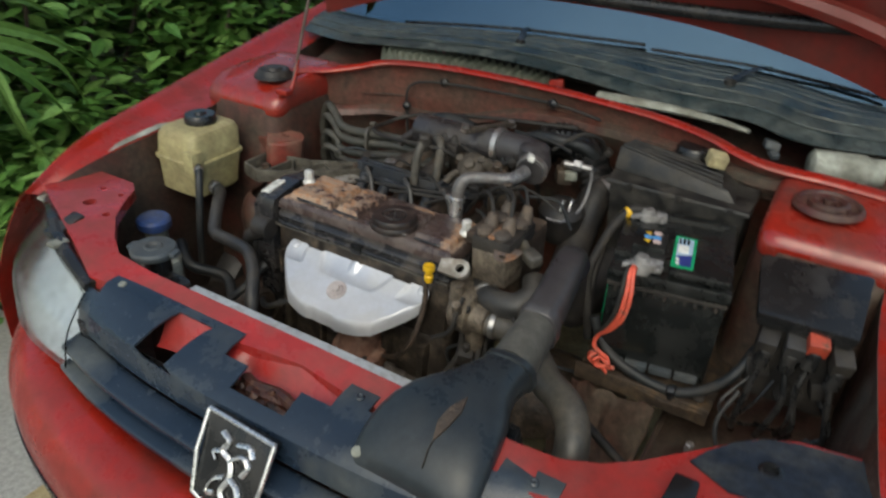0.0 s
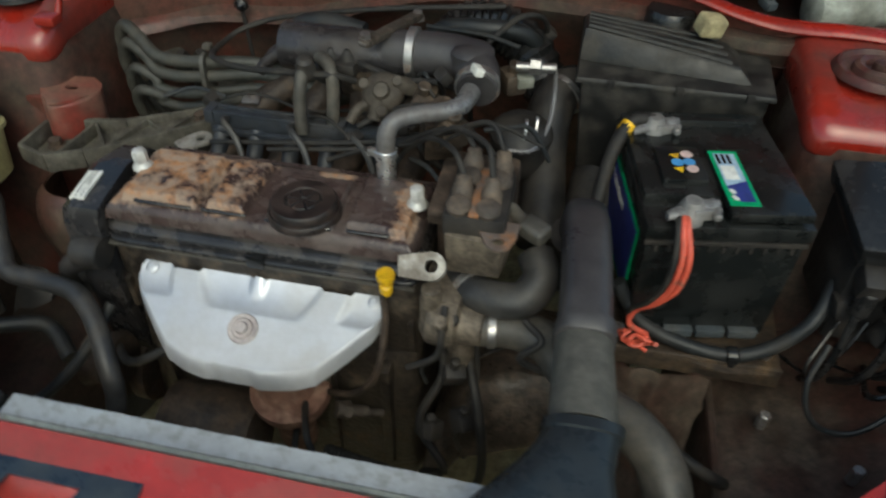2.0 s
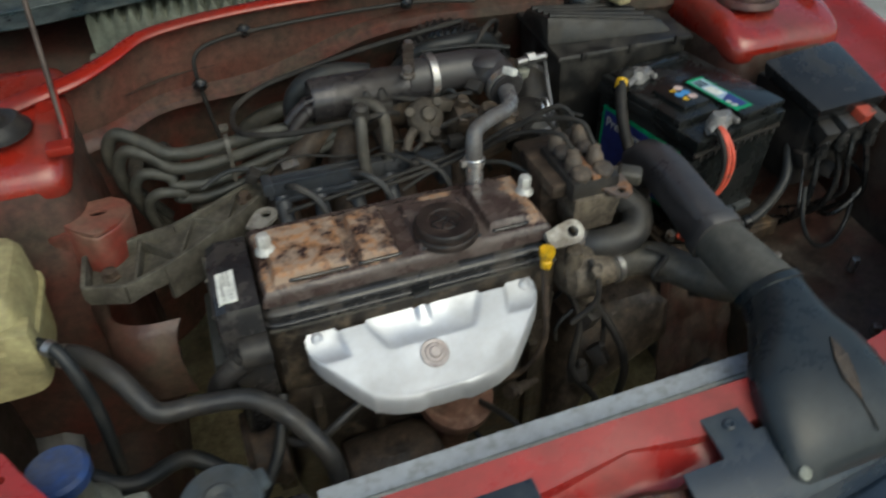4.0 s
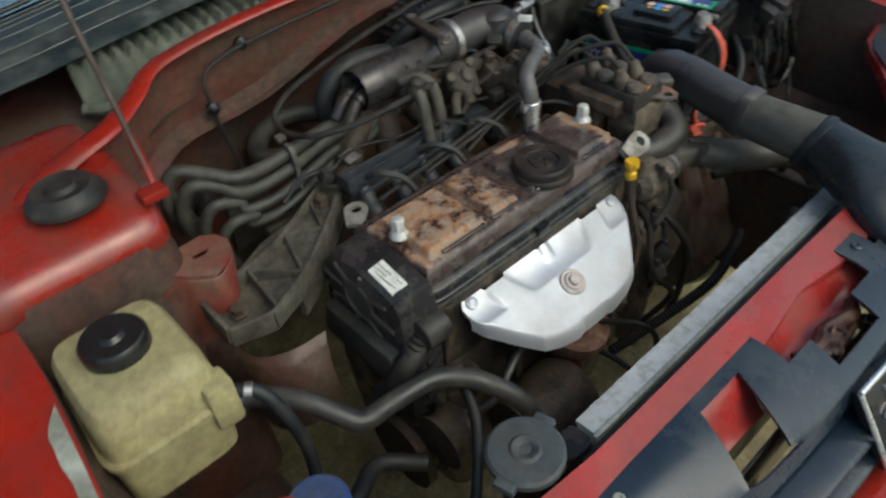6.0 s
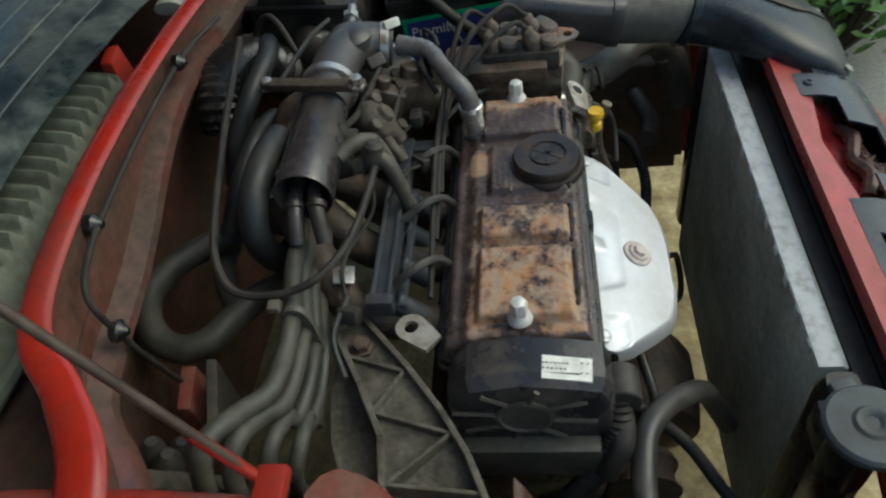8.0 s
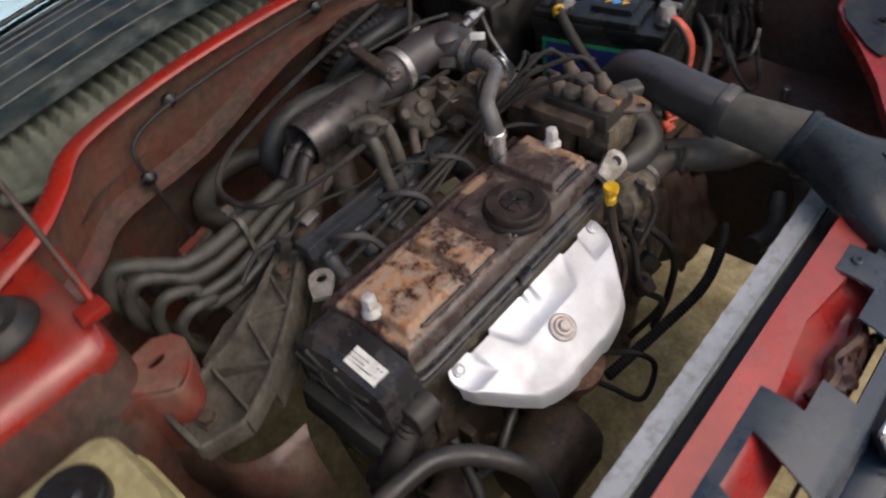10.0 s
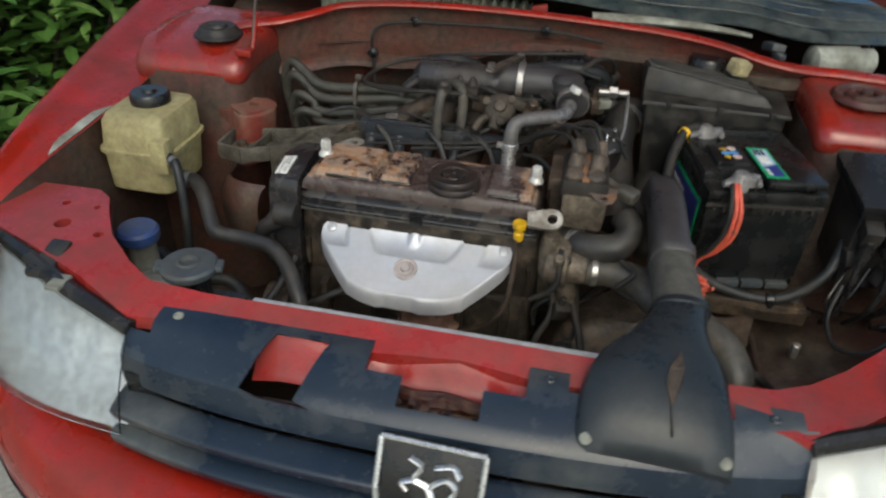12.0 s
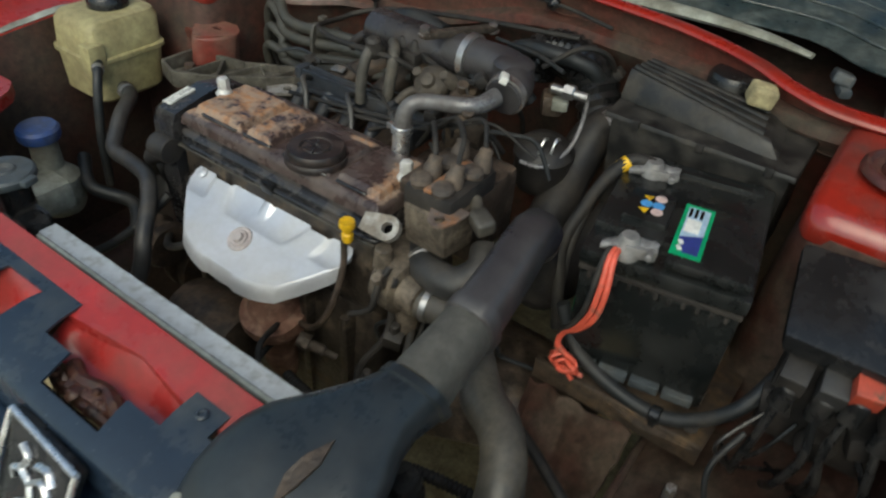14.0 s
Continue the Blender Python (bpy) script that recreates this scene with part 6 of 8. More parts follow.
me = bpy.data.meshes.new_from_object(tmp.evaluated_get(bpy.context.evaluated_depsgraph_get()))
bpy.data.objects.remove(tmp)
bm = bm_new()
bm.from_mesh(me)
bmesh.ops.transform(bm, matrix=Matrix(((0, 0, -1, X - 0.0024), (-1, 0, 0, 0.192), (0, 1, 0, 0.8), (0, 0, 0, 1))), verts=bm.verts)
part("label_word", bm, WHITE, side, "white lettering", 0)
for k, (x, y, z) in enumerate(((0.462, 0.024, 0.868), (0.452, 0.178, 0.872))):
    bm = bm_new()
    lathe(bm, (x, y, z - 0.006), (0, 0, 1), [(0.015, 0), (0.015, 0.012), (0.012, 0.02), (0.009, 0.026)], 18)
    box(bm, (x + 0.012, y, z + 0.006), (0.035, 0.02, 0.014), 0.003, (0, 8, 20))
    cyl(bm, (x + 0.024, y + 0.016, z + 0.008), (x + 0.024, y - 0.016, z + 0.008), 0.0045, seg=8)
    part("terminal_clamp", bm, LEAD, battery, "greyish lead terminal clamp")
    bm = bm_new()
    loft(bm, [((x - 0.026, y - 0.008, z + 0.004), (0, 0.012, 0), (0, 0, 0.010)), ((x - 0.012, y - 0.003, z + 0.007), (0.004, 0.020, 0), (0, 0, 0.012)), ((x + 0.006, y + 0.002, z + 0.009), (0, 0.022, 0.003), (0, 0, 0.011)), ((x + 0.02, y + 0.004, z + 0.010), (0.003, 0.017, 0), (0, 0, 0.010)), ((x + 0.03, y + 0.008, z + 0.010), (0, 0.012, 0), (0, 0, 0.007))], 14, 2.2)
    part("terminal_tape", bm, TAPE, battery, "grubby clear tape over the terminal")

battery.matrix_basis = pose(0.594, 0.016, 0, 0, 0, 10) @ pose(-0.594, -0.016, 0) @ battery.matrix_basis  # it stands askew on its tray

cab = thing("battery_cable", (0.40, 0.12, 0.72), "thick black battery cable looping down beside the battery", "cable")
bm = bm_new()
tube(bm, [(0.425, 0.155, 0.884), (0.40, 0.148, 0.884), (0.385, 0.125, 0.868), (0.375, 0.09, 0.835), (0.372, 0.05, 0.80), (0.385, 0.03, 0.76), (0.40, 0.02, 0.70)], 0.0085, 12, 6)
tube(bm, [(0.41, 0.15, 0.884), (0.39, 0.14, 0.876), (0.378, 0.10, 0.84), (0.382, 0.05, 0.79), (0.39, 0.03, 0.72)], 0.006, 10, 6)
part("sheath", bm, CABLE, cab)
bm = bm_new()
tube(bm, [(0.396, 0.1445, 0.882), (0.392, 0.139, 0.8775), (0.3895, 0.1355, 0.875)], 0.0091, 12, 4)
part("tape_band", bm, YELLOW, cab, "yellow tape band")
for k in range(3):
    w = thing("battery_wire", (0.46, 0.0, 0.70), "bright orange-red wire from the battery terminal" if k else "black wire from the battery terminal", "wire", "wires at the battery terminal")
    bm = bm_new()
    d = 0.006 * k
    tube(bm, [(0.452 + d * 0.5, -0.002, 0.874), (0.450 + d * 0.8, -0.024, 0.870), (0.452 + d * 1.2, -0.042, 0.842), (0.449 + d * 1.2, -0.046, 0.805), (0.438 + d * 0.8, -0.042, 0.775), (0.425 + d * 0.4, -0.034, 0.753), (0.426, -0.031 - d * 0.4, 0.73), (0.437 + d, -0.03, 0.712)], 0.0034, 10, 7)
    part("sheath", bm, ORANGE if k else CABLE, w)
for k in range(2):
    w = thing("battery_wire", (0.435, -0.044, 0.70), "tangled end of orange-red wire beside the battery foot", "wire", "wires at the battery terminal")
    bm = bm_new()
    tube(bm, [(0.430 + 0.014 * math.cos(1.4 * i + k * 2) + 0.0025 * i, -0.033 + 0.006 * math.sin(2.1 * i), 0.708 + 0.009 * math.sin(1.4 * i + k * 2) - 0.001 * i) for i in range(9)], 0.0027, 8, 6)
    part("sheath", bm, ORANGE, w)
low = thing("battery_cable", (0.50, -0.02, 0.69), "thick black cable sagging in front of the battery", "cable")
bm = bm_new()
tube(bm, [(0.408, 0.0, 0.76), (0.422, -0.004, 0.735), (0.445, -0.010, 0.708), (0.495, -0.018, 0.692), (0.552, -0.022, 0.690), (0.595, -0.014, 0.708), (0.627, 0.0, 0.742), (0.645, 0.03, 0.78)], 0.0085, 12, 6)
part("sheath", bm, HOSE_BLACK, low)
bm = bm_new()
lathe(bm, (0.552, -0.022, 0.690), (1, 0, 0.15), [(0.0095, -0.007), (0.0112, -0.005), (0.0112, 0.005), (0.0095, 0.007)], 14)
box(bm, (0.552, -0.03, 0.684), (0.008, 0.006, 0.018), 0.002)
part("tie", bm, BLACK, low)

tray = thing("battery_tray", (0.50, 0.1, 0.60), "rusty dirt-covered battery tray", "battery tray")
bm = bm_new()
plate(bm, [(0.405, -0.012), (0.545, -0.042), (0.61, -0.03), (0.62, 0.24), (0.405, 0.24)], (), 0.004, lambda x, y: 0.680 + 0.004 * noise.noise(V(x * 40, y * 40, 1)))
box(bm, (0.505, -0.028, 0.67), (0.21, 0.006, 0.03), 0.002)
box(bm, (0.43, 0.1, 0.56), (0.04, 0.2, 0.25), 0.01)
part("tray_plate", bm, DIRT, tray)
bm = bm_new()
sheet(bm, lambda u, v: (lerp(0.40, 0.535, u) - 0.02 * v + 0.006 * noise.noise(V(u * 6, v * 9, 5)), lerp(-0.035, -0.115, v) + 0.008 * noise.noise(V(u * 8, v * 5, 9)), 0.655 - 0.20 * v ** 0.85 + 0.012 * noise.noise(V(u * 4, v * 3, 2))), 26, 18, 0.003)
part("tray_support", bm, GREASE_SHADE_RED, tray, "oily dirt-caked sloping tray support")
for x in (0.42, 0.59):
    bm = bm_new()
    cyl(bm, (x, -0.012, 0.686), (x, -0.012, 0.70), 0.008, seg=6)
    part("bolt", bm, STEEL, tray)

airbox = thing("air_filter_box", (0.45, 0.3, 0.70), "dusty black plastic air filter housing behind the battery", "air filter box")
bm = bm_new()
hexa(bm, [(0.345, 0.225, 0.72), (0.56, 0.225, 0.72), (0.56, 0.375, 0.72), (0.345, 0.375, 0.72)], [(0.332, 0.222, 0.892), (0.566, 0.222, 0.892), (0.566, 0.375, 0.905), (0.332, 0.375, 0.905)], 0.008)
part("body", bm, FILTER, airbox)
bm = bm_new()
hexa(bm, [(0.325, 0.216, 0.889), (0.572, 0.216, 0.889), (0.572, 0.38, 0.903), (0.325, 0.38, 0.903)], [(0.327, 0.218, 0.897), (0.57, 0.218, 0.897), (0.57, 0.38, 0.912), (0.327, 0.38, 0.912)], 0.003)
hexa(bm, [(0.326, 0.255, 0.90), (0.545, 0.235, 0.898), (0.53, 0.36, 0.905), (0.326, 0.36, 0.905)], [(0.328, 0.268, 0.942), (0.525, 0.25, 0.917), (0.51, 0.335, 0.915), (0.328, 0.345, 0.928)], 0.006)
part("lid", bm, FILTER, airbox, "ridged black housing lid")
for k in range(4):
    bm = bm_new()
    f = 0.08 + 0.26 * k
    a, b = V(0.333, 0.268, 0.943).lerp(V(0.333, 0.345, 0.929), f), V(0.515, 0.25, 0.918).lerp(V(0.50, 0.335, 0.916), f)
    tube(bm, [a, b], 0.0042, 8)
    part("lid_rib", bm, FILTER, airbox)
bm = bm_new()
lathe(bm, (0.44, 0.36, 0.905), (0, 0, 1), [(0.034, 0), (0.034, 0.028), (0.030, 0.034), (0.012, 0.035)], 26)
part("neck_cap", bm, BLACK, airbox, "round black cap")
for x in (0.37, 0.455, 0.54):
    bm = bm_new()
    box(bm, (x, 0.2165, 0.893), (0.010, 0.006, 0.014), 0.002)
    part("clip", bm, BLACK_DUSTY, airbox, "small lid clip")
foam = thing("foam_pad", (0.485, 0.315, 0.935), "small yellowed foam block lying on the filter box", "foam pad")
bm = bm_new()
box(bm, (0.487, 0.315, 0.939), (0.034, 0.028, 0.026), 0.006, (8, 10, 25), 3)
part("block", bm, FOAM, foam)

# intake snorkel: scoop, joint, duct
duct = thing("air_intake_duct", (0.34, -0.25, 0.775), "black plastic air intake duct over the front panel", "air duct")
bm = bm_new()


def scoop_section(y, z, w, h, x):
    return ((x, y, z), (w, 0, 0), (0, -h * 0.35, h * 0.94))


loft(bm, [scoop_section(-0.437, 0.733, 0.150, 0.02, 0.345), scoop_section(-0.440, 0.738, 0.168, 0.036, 0.345), scoop_section(-0.43, 0.749, 0.170, 0.05, 0.345), scoop_section(-0.405, 0.768, 0.168, 0.055, 0.344), scoop_section(-0.38, 0.779, 0.164, 0.056, 0.344),
          scoop_section(-0.355, 0.788, 0.154, 0.058, 0.346), scoop_section(-0.33, 0.794, 0.136, 0.060, 0.350), scoop_section(-0.305, 0.797, 0.104, 0.064, 0.356), scoop_section(-0.28, 0.799, 0.080, 0.07, 0.364), scoop_section(-0.26, 0.799, 0.070, 0.074, 0.371),
          scoop_section(-0.248, 0.799, 0.067, 0.075, 0.374), scoop_section(-0.246, 0.799, 0.072, 0.08, 0.375), scoop_section(-0.236, 0.799, 0.072, 0.08, 0.376), scoop_section(-0.234, 0.799, 0.06, 0.07, 0.376)], 40, 2.7)
scoop = part("scoop", bm, SCOOP, duct, "flattened black intake scoop", 50)
bm = bm_new()
sl = [V(0.366, -0.340, 0.8228), V(0.354, -0.362, 0.8172), V(0.350, -0.382, 0.8098), V(0.357, -0.405, 0.799), V(0.365, -0.385, 0.8085), V(0.370, -0.362, 0.8172)]
up = V(0, -0.3, 0.95) * 0.0025
loops = [[q - up * 4 for q in sl], [q + up * 0.6 for q in sl]]
rings(bm, loops)
part("slot", bm, IRON, scoop, "rusty diamond-shaped slot", 0)
bm = bm_new()
tube(bm, [(0.357, -0.404, 0.8), (0.357, -0.414, 0.7945), (0.359, -0.424, 0.788), (0.360, -0.432, 0.782)], 0.0012, 6, 5)
part("crack", bm, CABLE, scoop, "hairline crack below the slot")
for x in (0.272, 0.418):
    bm = bm_new()
    lathe(bm, (x, -0.437, 0.762), (0, -0.6, 0.8), [(0.007, 0), (0.007, 0.002), (0.004, 0.004)], 12)
    part("rivet", bm, PALE, scoop, "pale rivet")
bm = bm_new()
loft(bm, [((lerp(0.376, 0.369, k / 24), lerp(-0.242, -0.138, k / 24), lerp(0.80, 0.809, k / 24)), (lerp(0.062, 0.054, k / 24) + 0.0008 * (k % 2), 0, 0), (0, -0.010, lerp(0.072, 0.064, k / 24) + 0.0008 * (k % 2))) for k in range(25)], 32, 2.4)
part("flexible_joint", bm, JOINT, duct, "tan dust-covered ribbed rubber joint")
bm = bm_new()
loft(bm, [((0.370, -0.15, 0.808), (0.053, 0, 0), (0, -0.015, 0.066)), ((0.370, -0.148, 0.808), (0.060, 0, 0), (0, -0.015, 0.072)), ((0.370, -0.132, 0.811), (0.060, 0, 0), (0, -0.015, 0.072)), ((0.369, -0.13, 0.812), (0.054, 0, 0), (0, -0.015, 0.066)), ((0.367, -0.09, 0.822), (0.052, 0, 0), (0, -0.015, 0.062)),
          ((0.363, -0.045, 0.836), (0.051, 0, 0), (0, -0.015, 0.058)), ((0.360, -0.015, 0.842), (0.050, 0, 0), (0, -0.005, 0.054)), ((0.358, 0.004, 0.838), (0.048, 0, 0), (0, 0.02, 0.048)), ((0.357, 0.016, 0.822), (0.050, 0, 0), (0, 0.038, 0.03))], 32, 3.0)
part("pipe", bm, DUCT, duct, "smooth black duct pipe", 50)
bm = bm_new()
tube(bm, [(0.352, 0.012, 0.81), (0.352, 0.022, 0.77), (0.355, 0.05, 0.72), (0.36, 0.14, 0.70), (0.37, 0.23, 0.74)], 0.03, 18, 6)
part("down_pipe", bm, BLACK_DUSTY, duct, "dark duct running down to the filter box")

# fuse box and wiring
fuse = thing("fuse_box", (0.69, 0.07, 0.72), "plain black fuse box with plugs hanging below", "fuse box")
bm = bm_new()
hexa(bm, [(0.633, -0.012, 0.842), (0.752, -0.010, 0.845), (0.754, 0.104, 0.878), (0.613, 0.09, 0.874)], [(0.63, -0.017, 0.867), (0.757, -0.015, 0.87), (0.758, 0.109, 0.904), (0.608, 0.095, 0.90)], 0.007)
part("cover", bm, BLACK, fuse)
bm = bm_new()
box(bm, (0.695, 0.065, 0.79), (0.112, 0.13, 0.14), 0.008)
part("base", bm, BLACK_DUSTY, fuse)
for k, (x, z, mm, lb) in enumerate(((0.655, 0.825, BLACK_DUSTY, ""), (0.688, 0.83, RUBBER, "grey plug"), (0.712, 0.846, ORANGE_DULL, "orange-red plug"), (0.745, 0.828, BLACK_DUSTY, ""))):
    bm = bm_new()
    box(bm, (x, -0.014, z), (0.026, 0.03, 0.024 if mm is ORANGE_DULL else 0.028), 0.003, (20, 0, 6 * k))
    plug = part("plug", bm, mm, fuse, lb)
    bm = bm_new()
    cyl(bm, (x, -0.018, z - 0.010), (x - 0.002, -0.022, z - 0.038), 0.011)
    tube(bm, [(x - 0.002, -0.022, z - 0.036), (x - 0.006 + 0.012 * (k % 2), -0.034, z - 0.08), (x - 0.012 + 0.008 * k, -0.036, z - 0.13), (x - 0.01, 0.0, z - 0.18)], 0.0046, 8, 6)
    part("lead", bm, BLACK, plug)
g = random.Random(31)
for k in range(4):
    bm = bm_new()
    x = 0.65 + 0.028 * k
    tube(bm, [(x, -0.005, 0.76), (x + g.uniform(-0.03, 0.03), -0.03 + g.uniform(-0.02, 0.02), 0.72), (x + g.uniform(-0.05, 0.05), -0.03 + g.uniform(-0.03, 0.02), 0.68), (x + g.uniform(-0.04, 0.04), 0.03, 0.65)], g.uniform(0.0022, 0.004), 8, 6)
    part("wire", bm, BLACK, fuse)
for x, y, z in ((0.652, 0.0, 0.775), (0.70, -0.01, 0.75), (0.735, 0.0, 0.77)):
    bm = bm_new()
    box(bm, (x, y, z), (0.03, 0.024, 0.028), 0.005, (g.uniform(-20, 20), g.uniform(-20, 20), g.uniform(-30, 30)))
    part("relay", bm, BLACK_DUSTY, fuse, "dusty relay")
loops_ = thing("wire_loop", (0.66, -0.05, 0.66), "loose black wire loop hanging below the fuse box", "wire")
bm = bm_new()
tube(bm, [(0.64, -0.03, 0.74), (0.625, -0.06, 0.70), (0.64, -0.08, 0.665), (0.68, -0.08, 0.655), (0.72, -0.06, 0.67), (0.74, -0.04, 0.71)], 0.0035, 8, 7)
part("sheath", bm, HOSE_BLACK, loops_)

# brake cylinder and pale bits in the scuttle
mc = thing("wiper_motor_cover", (0.672, 0.425, 0.89), "pale cylindrical plastic housing in the scuttle", "housing")
bm = bm_new()
lathe(bm, (0.624, 0.410, 0.933), (1, 0.3, 0), [(0.02, 0), (0.028, 0.006), (0.028, 0.09), (0.024, 0.096), (0.024, 0.12), (0.012, 0.122)], 24)
box(bm, (0.672, 0.425, 0.905), (0.08, 0.036, 0.03), 0.005, (0, 0, 16))
part("shell", bm, PALE, mc)
bell = thing("heater_intake", (-0.15, 0.48, 0.89), "pale pleated heater air filter in the scuttle", "heater filter")
bm = bm_new()


def pleat(u, v):
    x = lerp(-0.34, 0.10, u)
    w = 0.5 + 0.5 * math.sin(u * 22 * 2 * math.pi)
    y = lerp(0.432 + 0.03 * smoothstep(-0.26, -0.34, x), 0.505, v)
    return (x, y, 0.90 + 0.052 * smoothstep(0, 0.28, v) + 0.012 * v + 0.015 * w * smoothstep(0, 0.2, v))


sheet(bm, pleat, 208, 8, 0.002)
part("pleats", bm, PLEAT, bell)
bm = bm_new()
tube(bm, [(-0.345, 0.46, 0.905), (-0.30, 0.434, 0.905), (-0.1, 0.432, 0.905), (0.10, 0.432, 0.905)], 0.008, 8, 6)
part("frame", bm, PLEAT, bell, "pale dusty filter frame")
tab = thing("hinge_tab", (0.115, 0.48, 0.90), "small red pressed steel tab in the scuttle", "steel tab")
bm = bm_new()
hexa(bm, [(0.100, 0.45, 0.90), (0.142, 0.45, 0.90), (0.14, 0.47, 0.90), (0.102, 0.47, 0.90)], [(0.104, 0.452, 0.974), (0.134, 0.452, 0.980), (0.132, 0.468, 0.980), (0.106, 0.468, 0.974)], 0.003)
part("body", bm, RED, tab)
bar = thing("drain_channel", (0.375, 0.43, 0.96), "pale plastic strip along the scuttle", "trim strip")
bm = bm_new()
tube(bm, [(0.222, 0.424, 0.972), (0.29, 0.428, 0.973), (0.375, 0.431, 0.973), (0.45, 0.424, 0.972), (0.515, 0.409, 0.969)], [0.0185, 0.018, 0.015, 0.012, 0.007], 10, 6, flat=0.5)
part("strip", bm, PALE, bar)


def on_screen(u, v):
    """A point just above the windscreen: u across, v up the glass."""
    return along([along(COWL_B, u), along(ROOF, u)], v) + V(0, -0.004, 0.004)


for pivot, u0, u1, ue in ((V(-0.02, 0.56, 1.012), 0.14, 0.54, 0.36), (V(0.44, 0.57, 1.008), 0.55, 0.90, 0.74)):
    w = thing("wiper", pivot, "black windscreen wiper resting low on the glass", "wiper", "windscreen wipers")
    bm = bm_new()
    q = on_screen(ue, 0.022)
    tube(bm, [pivot, pivot.lerp(q, 0.3) + V(0, 0, 0.012), pivot.lerp(q, 0.7) + V(0, 0, 0.014), q], [0.009, 0.007, 0.006, 0.004], 8, 6, flat=0.6)
    lathe(bm, pivot, (0, 0, 1), [(0.012, -0.012), (0.012, 0.004), (0.008, 0.008)], 14)
    part("arm", bm, BLACK, w)
    bm = bm_new()
    tube(bm, [on_screen(u0, 0.01), on_screen((u0 + ue) / 2, 0.017), q, on_screen(u1, 0.026)], 0.004, 8, 6)
    part("blade", bm, BLACK, w)


# ---- cooling ----
rad = thing("radiator", (0.1, -0.295, 0.36), "flat radiator with a worn zinc top strip, behind the front panel", "radiator")
bm = bm_new()
box(bm, (0.10, -0.295, 0.52), (0.56, 0.026, 0.45), 0.002)
part("core", bm, CORE, rad, "grey finned radiator core")
bm = bm_new()
for k in range(140):
    box(bm, (-0.176 + 0.004 * k, -0.2815, 0.52), (0.0012, 0.0012, 0.44), 0)
tagged(part("fin_pack", bm, CORE, rad, "fine radiator fins"), kind="stuff")
bm = bm_new()
box(bm, (0.098, -0.2915, 0.745), (0.555, 0.024, 0.006), 0.0015)
for k in range(13):
    box(bm, (-0.15 + 0.042 * k, -0.2795, 0.7405), (0.012, 0.002, 0.012), 0.0006)
part("top_strip", bm, STRIP, rad, "scuffed silvery top strip")
for x in (-0.205, 0.40):
    bm = bm_new()
    loft(bm, [((x, -0.295, 0.36), (0.045, 0, 0), (0, 0.04, 0)), ((x, -0.295, 0.73), (0.045, 0, 0), (0, 0.04, 0)), ((x, -0.295, 0.752), (0.035, 0, 0), (0, 0.03, 0))], 24, 4)
    part("side_tank", bm, BLACK, rad, "black plastic side tank")
bm = bm_new()
cyl(bm, (-0.262, -0.285, 0.70), (-0.262, -0.285, 0.785), 0.022)
box(bm, (-0.24, -0.288, 0.72), (0.06, 0.04, 0.05), 0.008)
part("filler_neck", bm, BLACK, rad, "black filler neck")
bm = bm_new()
lathe(bm, (-0.264, -0.287, 0.783), (0, 0, 1), [(0.036, 0), (0.038, 0.003), (0.038, 0.010), (0.035, 0.013), (0.016, 0.0135), (0.013, 0.016), (0.008, 0.015), (0.006, 0.013)], 36)
for s in (-1, 1):
    box(bm, (-0.264 + s * 0.036, -0.287 + s * 0.01, 0.7895), (0.016, 0.022, 0.010), 0.004, (0, 0, 15))
part("filler_cap", bm, CAPGREY, rad, "large grey round radiator cap")
bm = bm_new()
box(bm, (0.10, -0.321, 0.738), (0.62, 0.022, 0.01), 0.002)
part("air_seal", bm, BLACK_DUSTY, rad, "black foam seal in front of the radiator")
bm = bm_new()
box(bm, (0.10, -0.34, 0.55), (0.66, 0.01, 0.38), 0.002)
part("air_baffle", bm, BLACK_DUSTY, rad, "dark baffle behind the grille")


def hose(name, pts, r, material, label, base=None, rib=0.0, seg=14, clamps=(), group=""):
    t = thing(name, base or pts[-1], label, "hose" if "hose" in name else "pipe" if "pipe" in name else "cable", group)
    bm = bm_new()
    tube(bm, pts, r, seg, 7, rib)
    part("tube", bm, material, t)
    for i in clamps:
        a, b = V(pts[i]), V(pts[i + 1] if i + 1 < len(pts) else pts[i - 1])
        d = (b - a).normalized()
        rr = r if not isinstance(r, (list, tuple)) else r[0]
        bm = bm_new()
        lathe(bm, a + d * 0.012, d, [(rr, -0.005), (rr + 0.002, -0.004), (rr + 0.002, 0.004), (rr, 0.005)], 20)
        part("clamp", bm, STEEL, t, "steel hose clamp")
    return t


hose("radiator_hose", [(0.262, -0.083, 0.735), (0.300, -0.078, 0.735), (0.337, -0.089, 0.734), (0.366, -0.119, 0.728), (0.398, -0.150, 0.723), (0.434, -0.172, 0.722), (0.460, -0.203, 0.715), (0.473, -0.235, 0.69), (0.472, -0.258, 0.64), (0.465, -0.268, 0.58)], [0.021, 0.0225, 0.024, 0.0245, 0.0245, 0.0245, 0.0245, 0.0245, 0.0245, 0.0245], RUBBER_TAN, "thick grey rubber radiator hose", clamps=(0, 7))
hose("expansion_hose", [(-0.46, 0.004, 0.756), (-0.432, -0.006, 0.754), (-0.403, -0.014, 0.753), (-0.367, -0.055, 0.75), (-0.345, -0.085, 0.733), (-0.326, -0.104, 0.72), (-0.284, -0.106, 0.717), (-0.235, -0.114, 0.717), (-0.207, -0.130, 0.711), (-0.184, -0.151, 0.699), (-0.160, -0.182, 0.675), (-0.15, -0.20, 0.64), (-0.155, -0.225, 0.59)], 0.0122, RUBBER, "dark grey rubber hose from the coolant tank", clamps=(1,))
